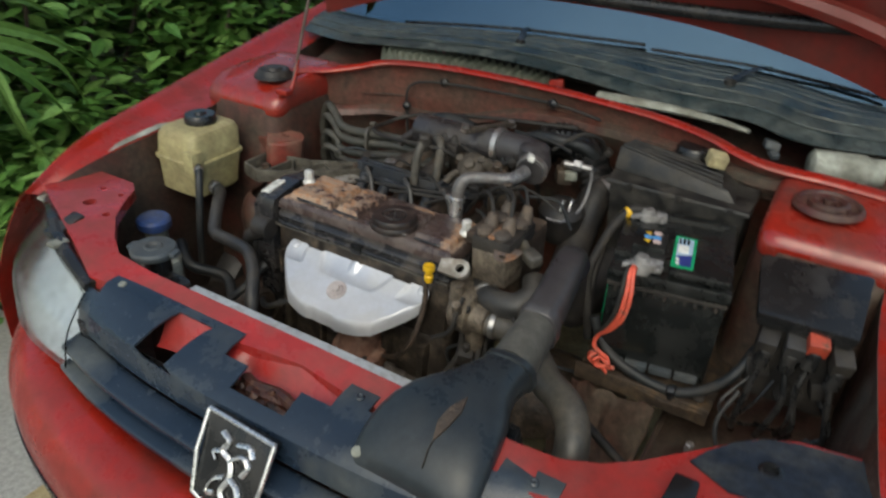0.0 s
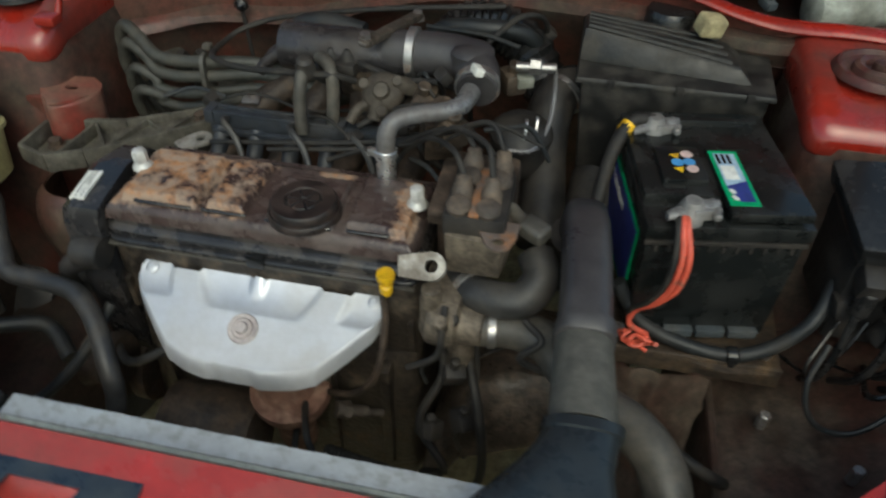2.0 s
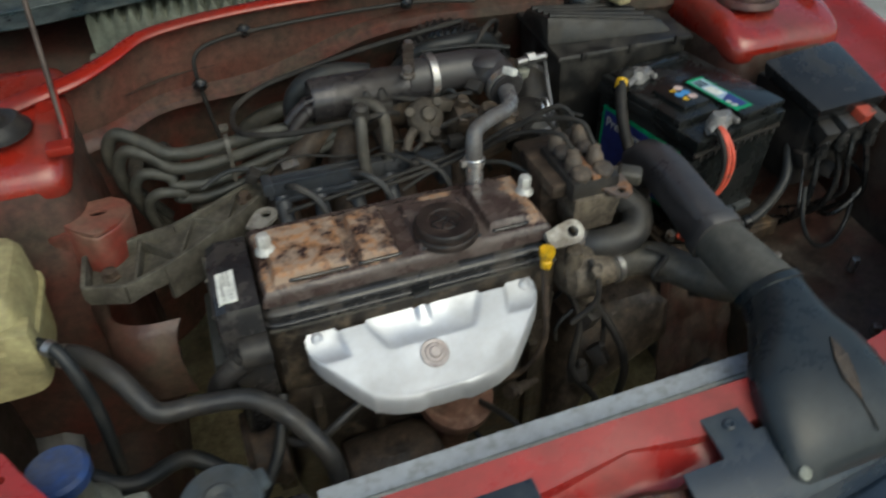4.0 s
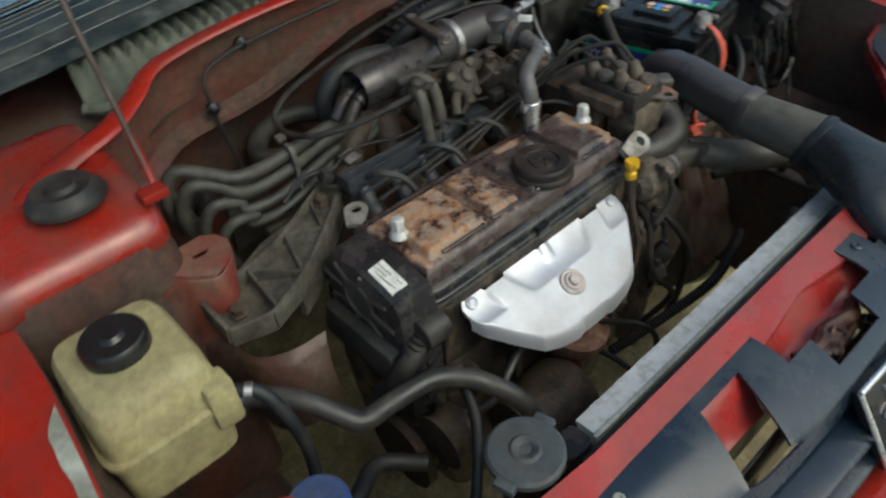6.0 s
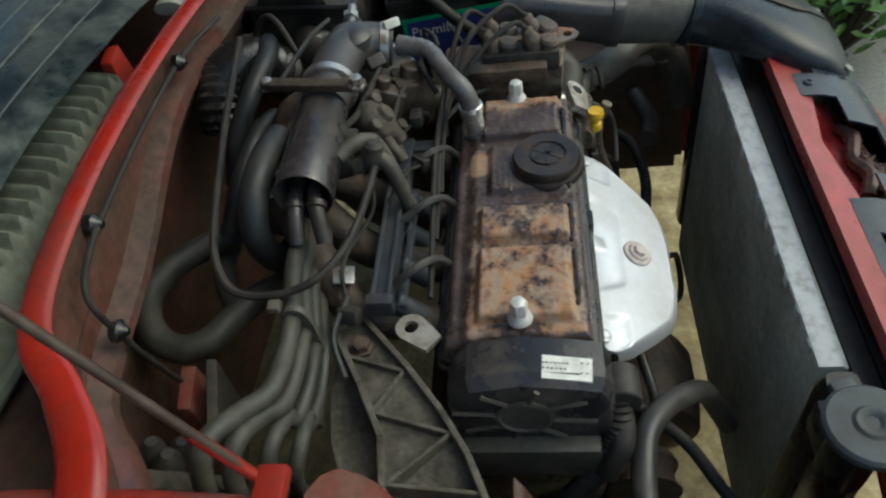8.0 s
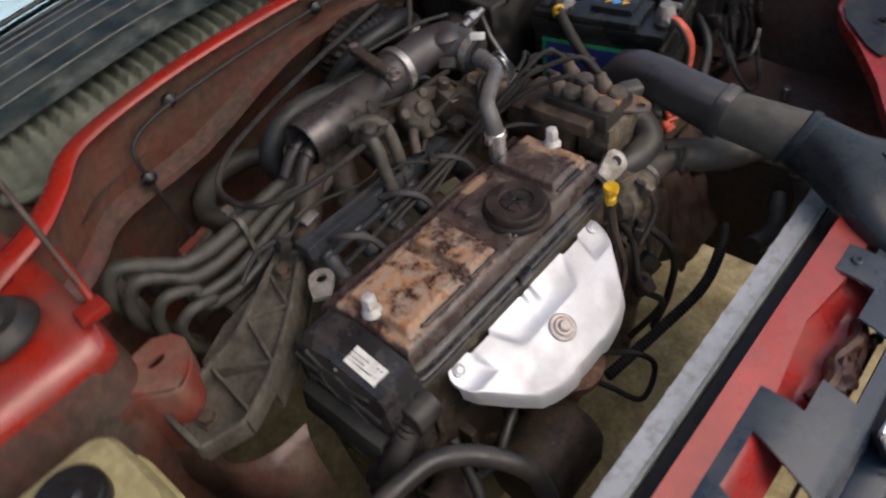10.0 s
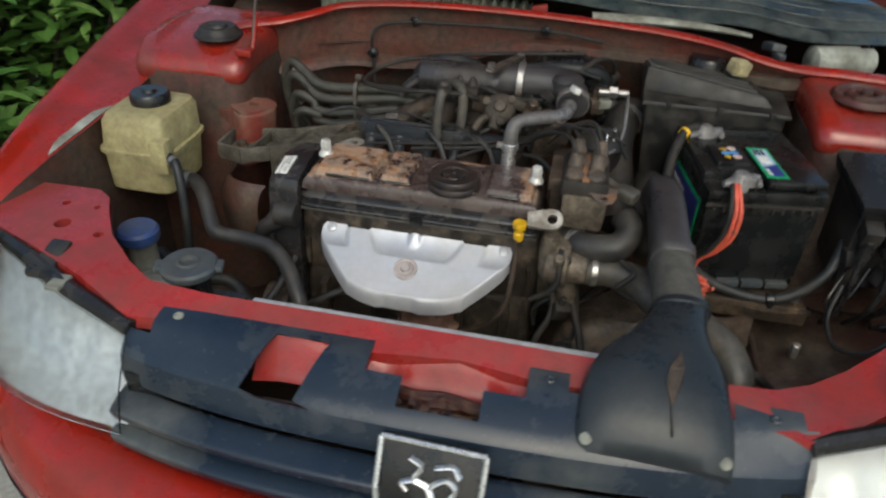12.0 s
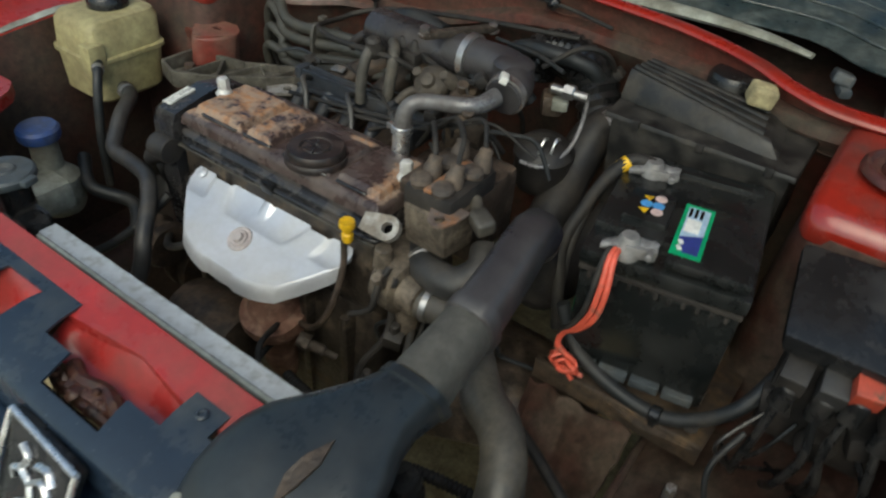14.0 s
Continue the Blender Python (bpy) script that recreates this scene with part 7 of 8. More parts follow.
hose("expansion_hose", [(-0.442, -0.036, 0.812), (-0.424, -0.044, 0.811), (-0.408, -0.056, 0.807), (-0.397, -0.07, 0.782), (-0.39, -0.082, 0.74), (-0.389, -0.088, 0.70), (-0.395, -0.09, 0.62)], 0.0075, HOSE_BLACK, "thin dark coolant hose dropping from the tank", clamps=(1,))
hose("heater_hose", [(0.03, 0.33, 0.775), (0.005, 0.372, 0.776), (-0.028, 0.412, 0.777), (-0.07, 0.432, 0.777), (-0.108, 0.426, 0.775), (-0.138, 0.403, 0.773), (-0.153, 0.371, 0.773), (-0.145, 0.341, 0.774), (-0.118, 0.319, 0.776), (-0.088, 0.300, 0.774), (-0.055, 0.272, 0.762)], 0.0162, HOSE_DUST, "looped grey heater hose by the bulkhead", group="heater hoses")
hose("heater_hose", [(0.04, 0.375, 0.74), (0.0, 0.372, 0.745), (-0.04, 0.362, 0.742), (-0.075, 0.34, 0.73)], 0.014, HOSE_DUST, "short grey heater hose")
for k in range(4):
    y, z, r = 0.214 - 0.005 * k, (0.862, 0.841, 0.816, 0.797)[k], (0.0092, 0.0088, 0.0078, 0.0075)[k]
    xe, ye, up = (-0.340, -0.332, -0.318, -0.306)[k], (0.250, 0.234, 0.216, 0.200)[k], (0.024, 0.026, 0.022, 0.016)[k]
    hose("bay_hose", [(xe + 0.05, ye + 0.02, z - 0.14), (xe + 0.008, ye + 0.012, z - 0.06), (xe, ye + 0.004, z - 0.008), (xe + 0.018, ye - 0.004, z + up), (xe + 0.05, (y + ye) / 2 - 0.002, z + up * 0.55), (-0.262, y, z), (-0.225, y - 0.004, z - 0.003), (-0.18, y - 0.003, z + 0.002 * k), (-0.12, y + 0.008, z + 0.006 * k), (-0.06, 0.228 - 0.006 * k, lerp(z, 0.85, 0.5)), (0.01, 0.24 - 0.008 * k, lerp(z, 0.86, 0.7))],
         r, HOSE_DUST, "dusty grey hose in the bundle beside the engine", group="hose bundle", seg=12)
tie = thing("hose_tie", (-0.182, 0.215, 0.80), "pale plastic tie round the hose bundle", "tie", "")
bm = bm_new()
loft(bm, [((-0.186, 0.207, 0.832), (0, 0.030, 0), (0, 0, 0.090)), ((-0.180, 0.207, 0.832), (0, 0.030, 0), (0, 0, 0.090))], 24, 3)
box(bm, (-0.183, 0.222, 0.88), (0.012, 0.012, 0.008), 0.002)
part("band", bm, RUBBER_TAN, tie)
hose("throttle_cable", [(0.216, 0.345, 0.925), (0.049, 0.322, 0.915), (-0.085, 0.301, 0.90), (-0.132, 0.29, 0.89), (-0.159, 0.272, 0.882), (-0.168, 0.249, 0.878), (-0.168, 0.217, 0.88), (-0.158, 0.187, 0.885), (-0.127, 0.164, 0.889), (-0.089, 0.153, 0.892), (-0.043, 0.146, 0.897), (0.002, 0.144, 0.90), (0.03, 0.15, 0.898), (0.05, 0.165, 0.885)], 0.0042, CABLE, "thin black throttle cable", seg=8)
hose("bulkhead_cable", [(-0.185, 0.362, 0.75), (-0.192, 0.366, 0.79), (-0.198, 0.372, 0.84), (-0.203, 0.376, 0.90), (-0.195, 0.382, 0.922), (-0.17, 0.388, 0.932), (-0.12, 0.393, 0.938), (0.0, 0.397, 0.943), (0.15, 0.395, 0.945), (0.25, 0.378, 0.94)], 0.0032, CABLE, "thin black pipe clipped to the bulkhead", seg=8)
for p in ((-0.12, 0.40, 0.938), (-0.201, 0.374, 0.875), (0.14, 0.396, 0.945)):
    c = thing("pipe_clip", p, "black pipe clip on the bulkhead", "clip", "bulkhead clips")
    bm = bm_new()
    lathe(bm, p, (0, -1, 0), [(0.010, -0.004), (0.010, 0.004), (0.006, 0.008), (0.003, 0.012)], 12)
    box(bm, p, (0.022, 0.008, 0.010), 0.002)
    part("body", bm, BLACK, c)
hose("servo_hose", [(0.296, 0.214, 0.907), (0.3005, 0.214, 0.897), (0.3025, 0.203, 0.868), (0.301, 0.184, 0.845), (0.293, 0.160, 0.832), (0.2816, 0.142, 0.827), (0.255, 0.136, 0.828)], 0.0031, GREY_PIPE, "thin grey vacuum pipe", seg=8)
for pts, r, mm in (([(0.08, 0.36, 0.80), (0.10, 0.34, 0.86), (0.14, 0.318, 0.898), (0.20, 0.31, 0.906), (0.25, 0.325, 0.895), (0.285, 0.35, 0.84)], 0.0125, HOSE_BLACK), ([(0.0, 0.35, 0.79), (0.03, 0.328, 0.84), (0.08, 0.31, 0.868), (0.13, 0.30, 0.862), (0.17, 0.31, 0.82)], 0.0115, HOSE_BLACK)):
    hose("vent_hose", pts, r, mm, "dark rubber hose behind the intake by the bulkhead", group="hoses behind the intake", seg=12)
hose("filter_hose", [(0.345, 0.30, 0.835), (0.318, 0.29, 0.84), (0.300, 0.262, 0.828), (0.297, 0.215, 0.79), (0.305, 0.15, 0.75), (0.31, 0.09, 0.72)], 0.031, BLACK_DUSTY, "wide black air hose beside the filter box", seg=18, clamps=(1,))
hose("dark_hose", [(0.31, -0.02, 0.80), (0.32, -0.045, 0.79), (0.30, -0.07, 0.775), (0.25, -0.06, 0.765), (0.22, -0.03, 0.76)], 0.021, RUBBER, "thick dusty elbow hose under the intake duct", clamps=(3,))
hose("belt_cover_hose", [(-0.20, -0.085, 0.775), (-0.232, -0.088, 0.75), (-0.255, -0.07, 0.70), (-0.262, -0.04, 0.64)], 0.011, CABLE, "ribbed black conduit beside the belt cover", rib=0.003)
hose("loom_hose", [(0.42, -0.16, 0.56), (0.36, -0.18, 0.575), (0.28, -0.19, 0.56), (0.18, -0.17, 0.54), (0.08, -0.15, 0.53)], 0.008, CABLE, "ribbed black wiring conduit", rib=0.002)
hose("loom_hose", [(0.24, -0.06, 0.70), (0.275, -0.135, 0.62), (0.28, -0.14, 0.52), (0.26, -0.13, 0.44)], 0.006, CABLE, "black wiring conduit dropping by the gearbox")
hose("loom_hose", [(0.40, -0.10, 0.66), (0.46, -0.13, 0.66), (0.52, -0.16, 0.65), (0.55, -0.15, 0.62)], 0.007, CABLE, "black wiring conduit in front of the tray")
hose("loom_hose", [(0.41, -0.21, 0.55), (0.47, -0.22, 0.545), (0.53, -0.20, 0.56)], 0.016, RUBBER, "short dark hose low in the bay")

for pts, r in (([(0.05, -0.12, 0.60), (0.08, -0.19, 0.62), (0.10, -0.21, 0.58), (0.07, -0.21, 0.54), (0.05, -0.17, 0.56), (0.04, -0.12, 0.56)], 0.0042), ([(0.215, -0.075, 0.70), (0.222, -0.10, 0.66), (0.20, -0.13, 0.60), (0.235, -0.15, 0.54), (0.20, -0.12, 0.47)], 0.0055), ([(0.255, -0.06, 0.69), (0.262, -0.10, 0.64), (0.245, -0.12, 0.57), (0.25, -0.08, 0.46)], 0.0035)):
    hose("sensor_cable", pts, r, CABLE, "thin black wire hanging low beside the engine", seg=8)
for p, s_, rot in (((0.235, -0.10, 0.665), (0.026, 0.02, 0.03), 20), ((0.212, -0.128, 0.59), (0.03, 0.022, 0.024), -30), ((0.25, -0.115, 0.60), (0.022, 0.03, 0.022), 45)):
    plug_ = thing("wire_connector", p, "greasy black wiring connector on a hanging wire", "connector", "hanging connectors")
    bm = bm_new()
    box(bm, p, s_, 0.004, (rot, rot * 0.5, rot))
    cyl(bm, V(p) + V(0, 0, s_[2] * 0.3), V(p) + V(0.003, 0, s_[2] * 0.5 + 0.012), 0.006)
    part("body", bm, BLACK_DUSTY, plug_)
probe = thing("oxygen_sensor", (0.127, -0.127, 0.595), "brass and steel exhaust sensor", "sensor")
bm = bm_new()
lathe(bm, (0.098, -0.138, 0.607), (0.9, 0.35, -0.35), [(0.011, 0), (0.011, 0.012), (0.008, 0.014), (0.008, 0.04), (0.005, 0.042), (0.005, 0.06)], 10)
part("probe", bm, ALU_CAST, probe)
bm = bm_new()
lathe(bm, (0.106, -0.135, 0.604), (0.9, 0.35, -0.35), [(0.0125, 0), (0.0125, 0.008), (0.01, 0.009)], 6)
part("nut", bm, ALU_CAST, probe, "dull brass nut")

for pts, r, mm in (([(-0.44, -0.10, 0.66), (-0.38, -0.13, 0.64), (-0.32, -0.10, 0.62), (-0.27, -0.13, 0.60)], 0.011, HOSE_BLACK), ([(-0.30, -0.24, 0.60), (-0.25, -0.20, 0.62), (-0.21, -0.16, 0.66), (-0.19, -0.11, 0.70)], 0.007, HOSE_BLACK), ([(-0.22, -0.10, 0.62), (-0.17, -0.14, 0.63), (-0.11, -0.13, 0.66), (-0.05, -0.11, 0.67)], 0.006, RUBBER)):
    hose("bay_pipe", pts, r, mm, "dark pipe running low in the bay", group="low bay pipes", seg=10)

brace = thing("bulkhead_brace", (-0.25, 0.34, 0.70), "dusty steel brace and red post low on the bulkhead", "brace")
bm = bm_new()
tube(bm, [(-0.312, 0.385, 0.80), (-0.316, 0.32, 0.802), (-0.322, 0.25, 0.80)], 0.011, 8, 4, flat=0.6)
part("bar", bm, ALU_DUST, brace)
bm = bm_new()
hexa(bm, [(-0.18, 0.318, 0.68), (-0.26, 0.30, 0.68), (-0.26, 0.312, 0.68), (-0.18, 0.33, 0.68)], [(-0.178, 0.316, 0.79), (-0.255, 0.298, 0.775), (-0.255, 0.31, 0.775), (-0.178, 0.328, 0.79)], 0.002)
part("plate", bm, RUBBER_TAN, brace, "tan dusty plate")
bm = bm_new()
hexa(bm, [(-0.165, 0.35, 0.66), (-0.225, 0.34, 0.66), (-0.225, 0.36, 0.66), (-0.165, 0.372, 0.66)], [(-0.168, 0.352, 0.765), (-0.222, 0.342, 0.765), (-0.222, 0.358, 0.765), (-0.168, 0.37, 0.765)], 0.004)
part("post", bm, BRACKET, brace, "dull red post")
for x, y, z in ((-0.278, 0.352, 0.79), (-0.295, 0.325, 0.80), (-0.27, 0.33, 0.775)):
    bm = bm_new()
    lathe(bm, (x, y, z), (0.2, -0.3, 1), [(0.014, -0.03), (0.016, -0.01), (0.012, 0.004), (0.006, 0.012)], 10)
    part("fitting", bm, BLACK_DUSTY, brace, "greasy pipe fitting")

# coolant tank
tank = thing("coolant_tank", (-0.49, 0.03, 0.70), "yellowed plastic coolant expansion tank", "coolant tank")
bm = bm_new()
loft(bm, [((-0.493, 0.018, 0.732), (0.104, 0, 0), (0, 0.11, 0)), ((-0.493, 0.018, 0.739), (0.117, 0, 0), (0, 0.125, 0)), ((-0.492, 0.022, 0.803), (0.124, 0, 0), (0, 0.135, 0)), ((-0.492, 0.022, 0.805), (0.133, 0, 0), (0, 0.145, 0)), ((-0.492, 0.022, 0.811), (0.133, 0, 0), (0, 0.145, 0)), ((-0.492, 0.022, 0.813), (0.124, 0, 0), (0, 0.135, 0)),
          ((-0.491, 0.026, 0.856), (0.117, 0, 0), (0, 0.135, 0)), ((-0.491, 0.028, 0.867), (0.106, 0, 0), (0, 0.122, 0)), ((-0.491, 0.028, 0.87), (0.090, 0, 0), (0, 0.10, 0))], 44, 6)
box(bm, (-0.44, -0.04, 0.81), (0.03, 0.03, 0.06), 0.006)
box(bm, (-0.446, 0.0, 0.845), (0.02, 0.07, 0.03), 0.006)
part("body", bm, CREAM, tank)
bm = bm_new()
lathe(bm, (-0.492, 0.035, 0.866), (0, 0, 1), [(0.028, 0), (0.033, 0.003), (0.033, 0.018), (0.030, 0.022), (0.014, 0.022), (0.010, 0.026), (0.004, 0.026)], 28)
part("cap", bm, BLACK, tank, "black screw cap")

# washer bottle
wash = thing("washer_bottle", (-0.41, -0.18, 0.6), "pale washer bottle with a blue cap", "washer bottle")
bm = bm_new()
lathe(bm, (-0.424, -0.165, 0.60), (0.02, 0, 1), [(0.035, 0), (0.04, 0.01), (0.04, 0.06), (0.022, 0.08), (0.021, 0.128), (0.025, 0.13), (0.025, 0.135)], 24)
part("neck", bm, PALE, wash)
bm = bm_new()
lathe(bm, (-0.424, -0.165, 0.73), (0.02, 0, 1), [(0.030, 0), (0.032, 0.004), (0.032, 0.016), (0.028, 0.021), (0.010, 0.021)], 26)
part("cap", bm, BLUECAP, wash, "blue push-on cap")
bm = bm_new()
box(bm, (-0.385, -0.20, 0.66), (0.07, 0.06, 0.05), 0.012)
part("pump", bm, PALE, wash)

# engine mount on the belt end
mount = thing("engine_mount", (-0.33, 0.09, 0.70), "dusty cast aluminium engine mount arm", "engine mount")
ARM = [(-0.385, 0.046), (-0.337, 0.029), (-0.292, 0.048), (-0.25, 0.074), (-0.205, 0.108), (-0.145, 0.160), (-0.162, 0.186), (-0.22, 0.154), (-0.275, 0.127), (-0.322, 0.120), (-0.385, 0.106)]


def mount_top(x):
    return 0.803 + (x + 0.385) * 0.035


def casting_rib(x0, y0, x1, y1, low, half, drop):
    """An upright wall of the casting between two points of the plan."""
    bm = bm_new()
    d = V(x1 - x0, y1 - y0, 0).normalized()
    n = V(-d.y, d.x, 0) * half
    a, b = V(x0, y0, 0), V(x1, y1, 0)
    za, zb = V(0, 0, mount_top(x0) - drop), V(0, 0, mount_top(x1) - drop)
    hexa(bm, [a - n + V(0, 0, low), b - n + V(0, 0, low), b + n + V(0, 0, low), a + n + V(0, 0, low)], [a - n * 0.7 + za, b - n * 0.7 + zb, b + n * 0.7 + zb, a + n * 0.7 + za], 0.0012)
    part("rib", bm, ALU_DUST, mount, "raised casting rib")


bm = bm_new()
plate(bm, ARM, (), 0.008, lambda x, y: mount_top(x) - 0.022 + 0.012 * smoothstep(-0.32, -0.26, x))
part("arm", bm, ALU_DUST, mount)
for (x0, y0), (x1, y1) in zip(ARM, ARM[1:] + ARM[:1]):
    casting_rib(x0, y0, x1, y1, 0.752 if -0.30 < x0 < -0.2 and y0 < 0.109 and x1 > x0 else 0.780, 0.0042, 0)
for x0, y0, x1, y1 in ((-0.326, 0.036, -0.318, 0.118), (-0.318, 0.118, -0.272, 0.064), (-0.272, 0.064, -0.25, 0.138), (-0.25, 0.138, -0.208, 0.112), (-0.208, 0.112, -0.19, 0.168)):
    casting_rib(x0, y0, x1, y1, 0.777, 0.0028, 0.003)
for x, y in ((-0.178, 0.157), (-0.358, 0.078)):
    bm = bm_new()
    lathe(bm, (x, y, mount_top(x) - 0.022 + 0.012 * smoothstep(-0.32, -0.26, x)), (0, 0, 1), [(0.012, 0), (0.012, 0.003), (0.009, 0.004), (0.009, 0.012), (0.005, 0.013)], 6)
    part("bolt", bm, IRON, mount, "dark mount bolt")
bm = bm_new()
plate(bm, [(-0.15, 0.15), (-0.156, 0.194), (-0.215, 0.190), (-0.265, 0.182), (-0.315, 0.162), (-0.318, 0.124), (-0.20, 0.105)], (), 0.006, lambda x, y: 0.772 + 0.007 * noise.noise(V(x * 24, y * 24, 3)))
part("web", bm, ALU_DUST, mount, "greasy cast web under the mount arm")
bm = bm_new()
box(bm, (-0.208, 0.2085, 0.766), (0.076, 0.016, 0.012), 0.003, (0, 0, 8))
part("strap", bm, RUBBER_TAN, mount, "dusty tan strap beside the arm")
brk = thing("mount_bracket", (-0.37, 0.14, 0.6), "red steel engine mount bracket with a slotted hole", "bracket")
TONGUE = [(-0.402, 0.135), (-0.387, 0.116), (-0.362, 0.096), (-0.343, 0.104), (-0.329, 0.122), (-0.319, 0.148), (-0.325, 0.164), (-0.342, 0.174), (-0.366, 0.172), (-0.405, 0.168)]
bm = bm_new()
plate(bm, TONGUE, [circle(-0.357, 0.143, 0.011, 14, 0.006)], 0.004, lambda x, y: 0.838 - 0.004 * smoothstep(-0.335, -0.318, x))
part("top_plate", bm, BRACKET, brk)
EDGE = [(x, y, 0.834) for x, y in TONGUE[:7]]
band("front_flange", [EDGE, [(x, y - 0.002, z - 0.006) for x, y, z in EDGE], [(x - 0.004, y - 0.004, z - 0.05) for x, y, z in EDGE], [(x - 0.012, y, z - 0.10) for x, y, z in EDGE]], BRACKET, 24, 0.002, "", 3, brk)
bm = bm_new()
box(bm, (-0.405, 0.15, 0.745), (0.03, 0.06, 0.17), 0.006)
part("post", bm, RED_BAY, brk)
STRAP = [(-0.398, 0.145, 0.745), (-0.378, 0.085, 0.742), (-0.368, 0.04, 0.745), (-0.335, 0.014, 0.75), (-0.288, 0.012, 0.748)]
band("gusset", [STRAP, [(x - 0.008, y - 0.012, z - 0.012) for x, y, z in STRAP], [(x - 0.012, y - 0.022, z - 0.05) for x, y, z in STRAP], [(x - 0.006, y - 0.018, z - 0.12) for x, y, z in STRAP]], GREASE_SHADE_RED, 26, 0.0025, "rust-red folded sheet gusset", 4, brk)


# ---- greenery beside the car ----
rng = random.Random(4)


def leaf_mesh(bm, p, d, n, length, width, fold=0.25):
    d, n = V(d).normalized(), V(n).normalized()
    s = d.cross(n).normalized()
    n = s.cross(d)
    prev = None
    rows = []
    for k, w in ((0, 0.1), (0.3, 0.9), (0.65, 0.8), (1, 0.02)):
        c = V(p) + d * length * k - n * length * 0.12 * k * k
        rows.append([bm.verts.new(c - s * width * w / 2 + n * width * fold * w / 2), bm.verts.new(c), bm.verts.new(c + s * width * w / 2 + n * width * fold * w / 2)])
    for a, b in zip(rows, rows[1:]):
        for i in range(2):
            bm.faces.new((a[i], a[i + 1], b[i + 1], b[i]))


def shrub(x, y, h, r, count, material, seed, leaf=0.055, clear=1.6):
    g = random.Random(seed)
    t = thing("shrub", (x, y, 0), "dense dark green leafy shrub beside the car", "shrub", "hedge beside the car")
    bm = bm_new()
    tips = []
    for k in range(16):
        a, lean = g.uniform(0, 6.28), g.uniform(0.2, 1)
        top = V(x + r * lean * math.cos(a), y + r * lean * math.sin(a), h * g.uniform(0.55, 1.0))
        midp = V(x, y, 0).lerp(top, 0.5) + V(g.uniform(-0.1, 0.1), g.uniform(-0.1, 0.1), 0.1)
        tube(bm, [V(x, y, 0), midp, top], [0.014, 0.008, 0.003], 6, 5)
        tips.append((midp, top))
    part("stem", bm, BARK, t)
    for j, mm in enumerate((material, LEAF2)):
        bm = bm_new()
        for k in range(count if j == 0 else count // 2):
            mid_, top = g.choice(tips)
            q = mid_.lerp(top, g.uniform(0.0, 1.1)) + V(g.gauss(0, 0.13), g.gauss(0, 0.13), g.gauss(0, 0.11))
            if q.z < 0.05 or -0.83 < q.x < clear:
                continue
            a = g.uniform(0, 6.28)
            leaf_mesh(bm, q, (math.cos(a), math.sin(a), g.uniform(-0.5, 0.5)), (g.uniform(-0.4, 0.4), g.uniform(-0.4, 0.4), 1), leaf * g.uniform(0.6, 1.4), leaf * 0.55 * g.uniform(0.7, 1.2))
        part("foliage", bm, mm, t, "glossy small green leaves", 0)


for k, (x, y, h, r) in enumerate(((-1.85, 0.05, 0.95, 0.4), (-1.5, 0.9, 1.15, 0.5), (-1.35, 1.5, 1.2, 0.5), (-1.9, 0.5, 1.3, 0.55), (-1.42, 0.28, 0.55, 0.26), (-2.1, 1.3, 1.5, 0.6), (-1.8, 2.2, 1.5, 0.6), (-2.6, 0.6, 1.5, 0.6), (-2.8, 1.7, 1.7, 0.7), (-2.0, 3.2, 1.7, 0.7), (-3.1, 2.9, 1.9, 0.8))):
    shrub(x, y, h, r, 1300, LEAF, 10 + k, 0.078 if k < 4 else 0.09)
for k, (x, y, h, r) in enumerate(((2.25, -1.15, 0.55, 0.35), (2.7, -1.7, 0.8, 0.5), (3.2, -1.9, 0.7, 0.6), (4.2, -2.6, 0.9, 0.8), (4.0, -1.2, 0.9, 0.8), (5.2, -2.0, 1.2, 1.0))):
    shrub(x, y, h, r, 900, LEAF, 40 + k, 0.09)
for k, (x, y, h, r) in enumerate(((1.42, -0.95, 0.34, 0.16), (1.62, -0.75, 0.42, 0.2), (1.75, -1.15, 0.45, 0.22))):
    shrub(x, y, h, r, 420, LEAF, 60 + k, 0.05, 1.2)
palm = thing("palm", (-1.5, -0.45, 0), "small palm with long arching strap leaves", "palm")
bm = bm_new()
tube(bm, [(-1.5, -0.45, 0), (-1.49, -0.43, 0.4), (-1.47, -0.40, 0.86)], [0.06, 0.05, 0.045], 14, 6)
part("trunk", bm, BARK, palm)
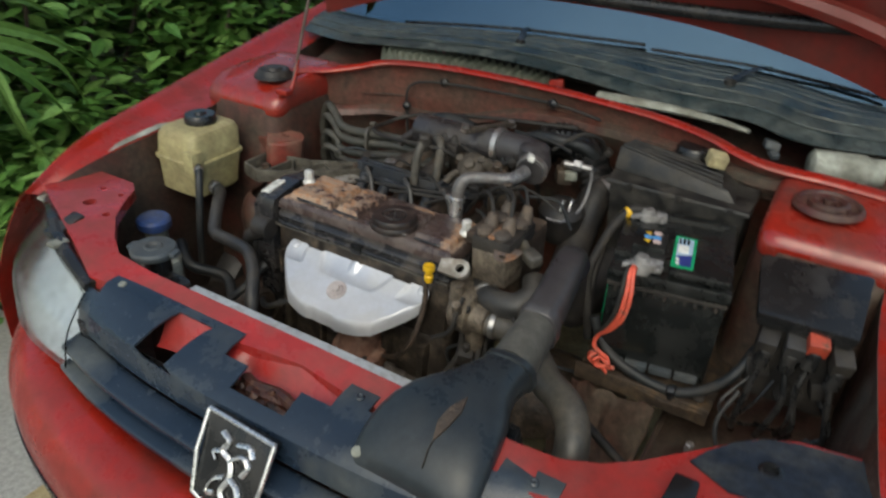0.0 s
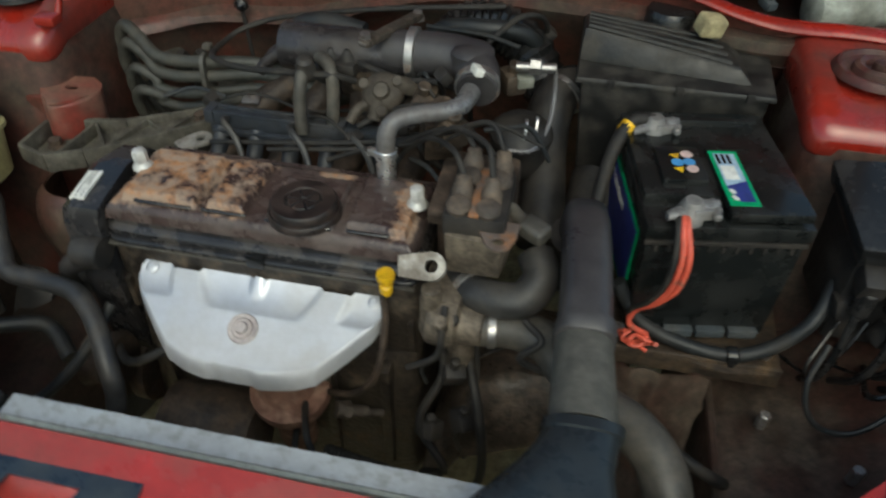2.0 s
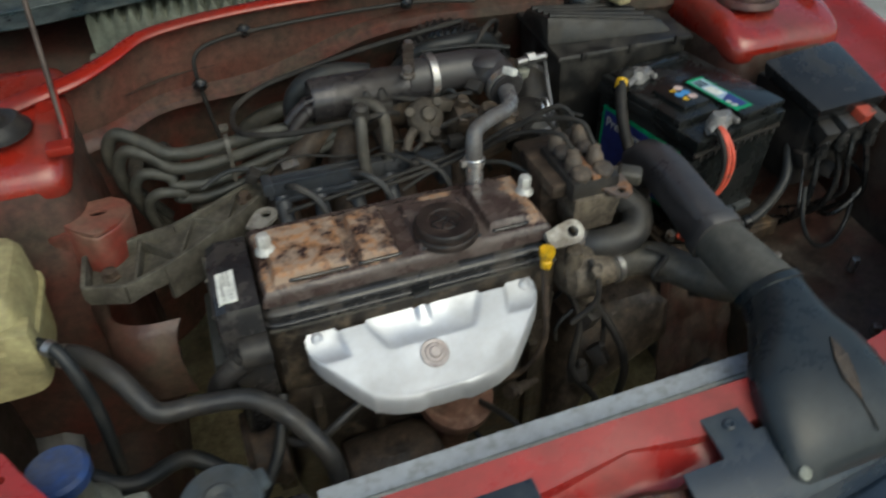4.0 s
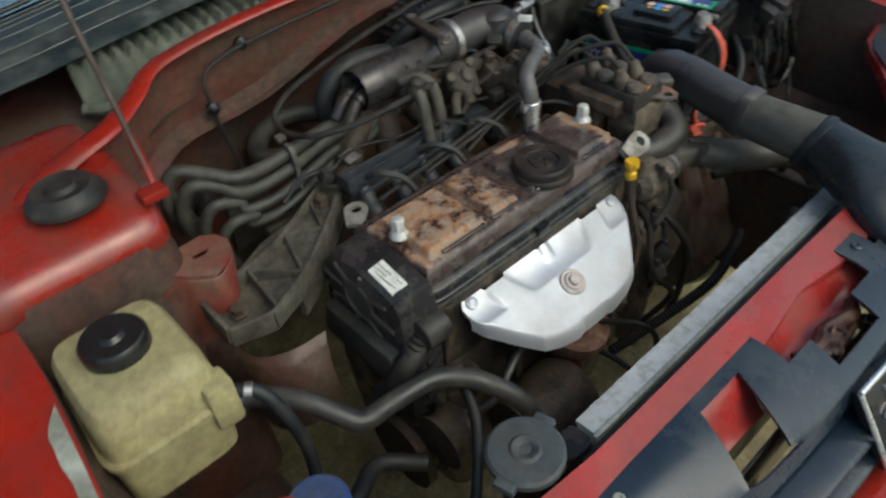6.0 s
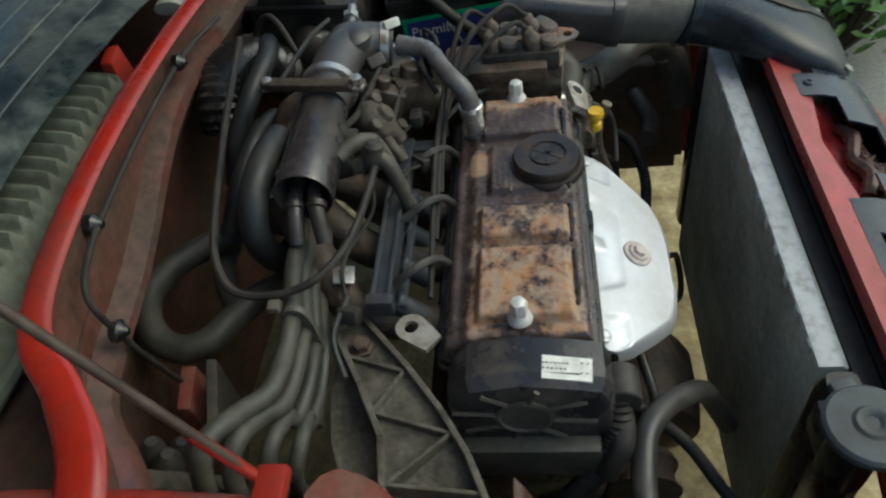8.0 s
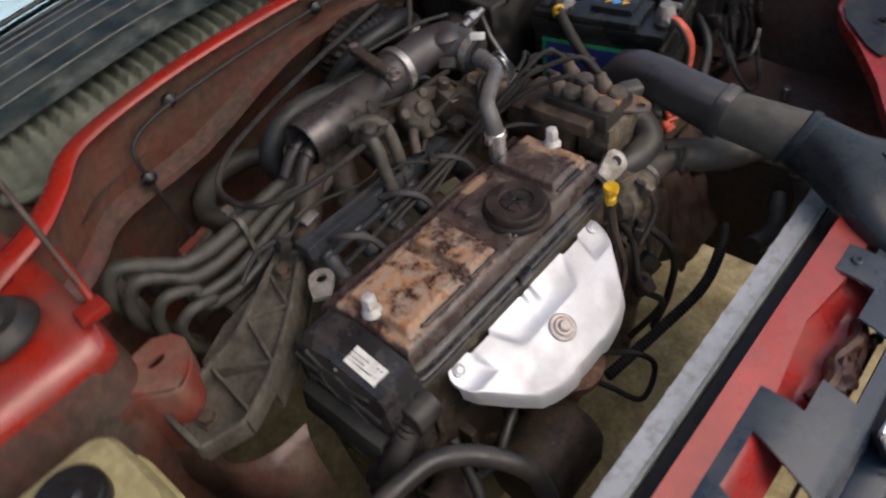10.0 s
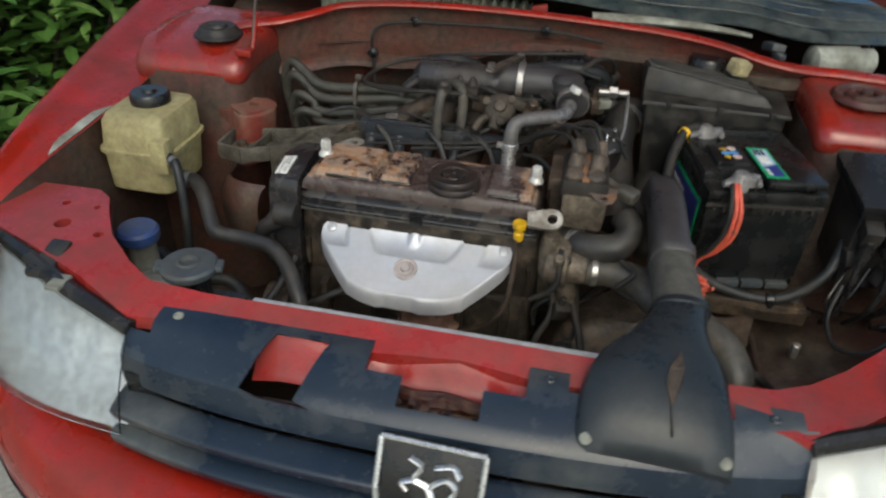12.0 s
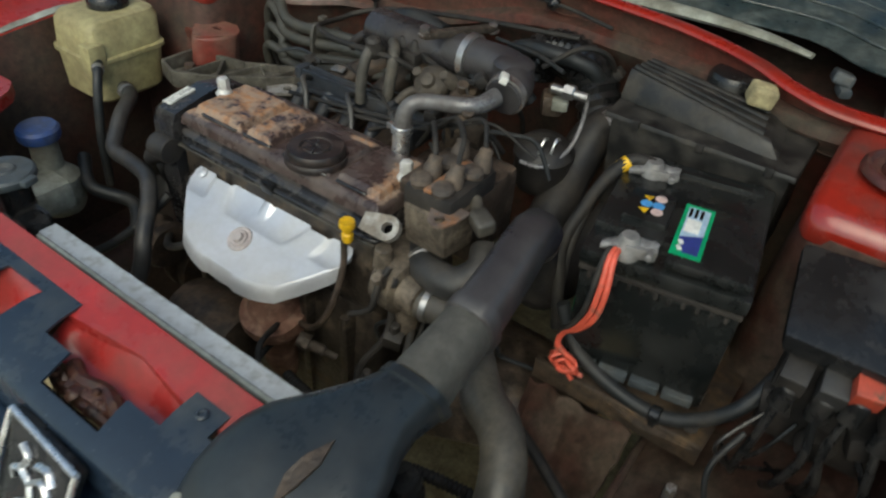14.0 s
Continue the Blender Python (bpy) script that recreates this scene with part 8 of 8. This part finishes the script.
def frond(pts, w, k):
    """One long strap leaf, folded along its middle."""
    bm = bm_new()

    def strap(u, v):
        q, q2 = along(pts, u), along(pts, min(u + 0.02, 1.0))
        d = (V(along(pts, 1.0)) - V(pts[0]))
        s = d.cross(V(1, -0.25, 0.1)).normalized()
        width = w * smoothstep(1.02, 0.55, u) * lerp(0.6, 1.0, smoothstep(0, 0.3, u))
        return V(q) + s * (v - 0.5) * width + V(0.012, 0, 0) * abs(v - 0.5)

    sheet(bm, strap, 18, 2, 0)
    part("strap_leaf", bm, LEAF2 if k % 3 else LEAF, palm, smooth=0)


for k, (tip, mid) in enumerate((((-1.25, 0.326, 0.782), (-1.25, 0.20, 0.885)), ((-1.25, 0.273, 0.676), (-1.25, 0.19, 0.835)), ((-1.25, 0.232, 0.601), (-1.25, 0.14, 0.77)), ((-1.25, 0.091, 0.596), (-1.25, 0.06, 0.71)), ((-1.3, 0.16, 0.50), (-1.29, 0.08, 0.66)), ((-1.3, 0.02, 0.50), (-1.3, 0.0, 0.66)), ((-1.35, 0.36, 0.86), (-1.34, 0.2, 0.98)))):
    frond([(-1.42, -0.36, 0.92), (-1.36, -0.16, 1.0), (-1.29, 0.03, 0.955 - 0.035 * k if k < 6 else 1.03), mid, tip], 0.034, k + 1)
for k in range(22):
    g = random.Random(200 + k)
    bm = bm_new()
    a = g.uniform(2.0, 5.6)
    L = g.uniform(0.6, 0.95)
    base = V(-1.46 + g.uniform(-0.04, 0.04), -0.38 + g.uniform(-0.04, 0.04), 0.84)
    d = V(math.cos(a), math.sin(a), 0)
    s = V(-d.y, d.x, 0)
    w = 0.036 * g.uniform(0.7, 1.2)
    rise, fall = g.uniform(0.15, 0.6), g.uniform(0.45, 0.95)

    def strap(u, v):
        return base + d * (L * u) + V(0, 0, rise * u - fall * u * u) + s * ((v - 0.5) * w * (0.35 + 2.6 * u * (1 - u)) * (1 - u ** 6)) + V(0, 0, 0.02 * abs(v - 0.5))

    sheet(bm, strap, 16, 2, 0)
    part("strap_leaf", bm, LEAF2 if k % 3 else LEAF, palm, smooth=0)
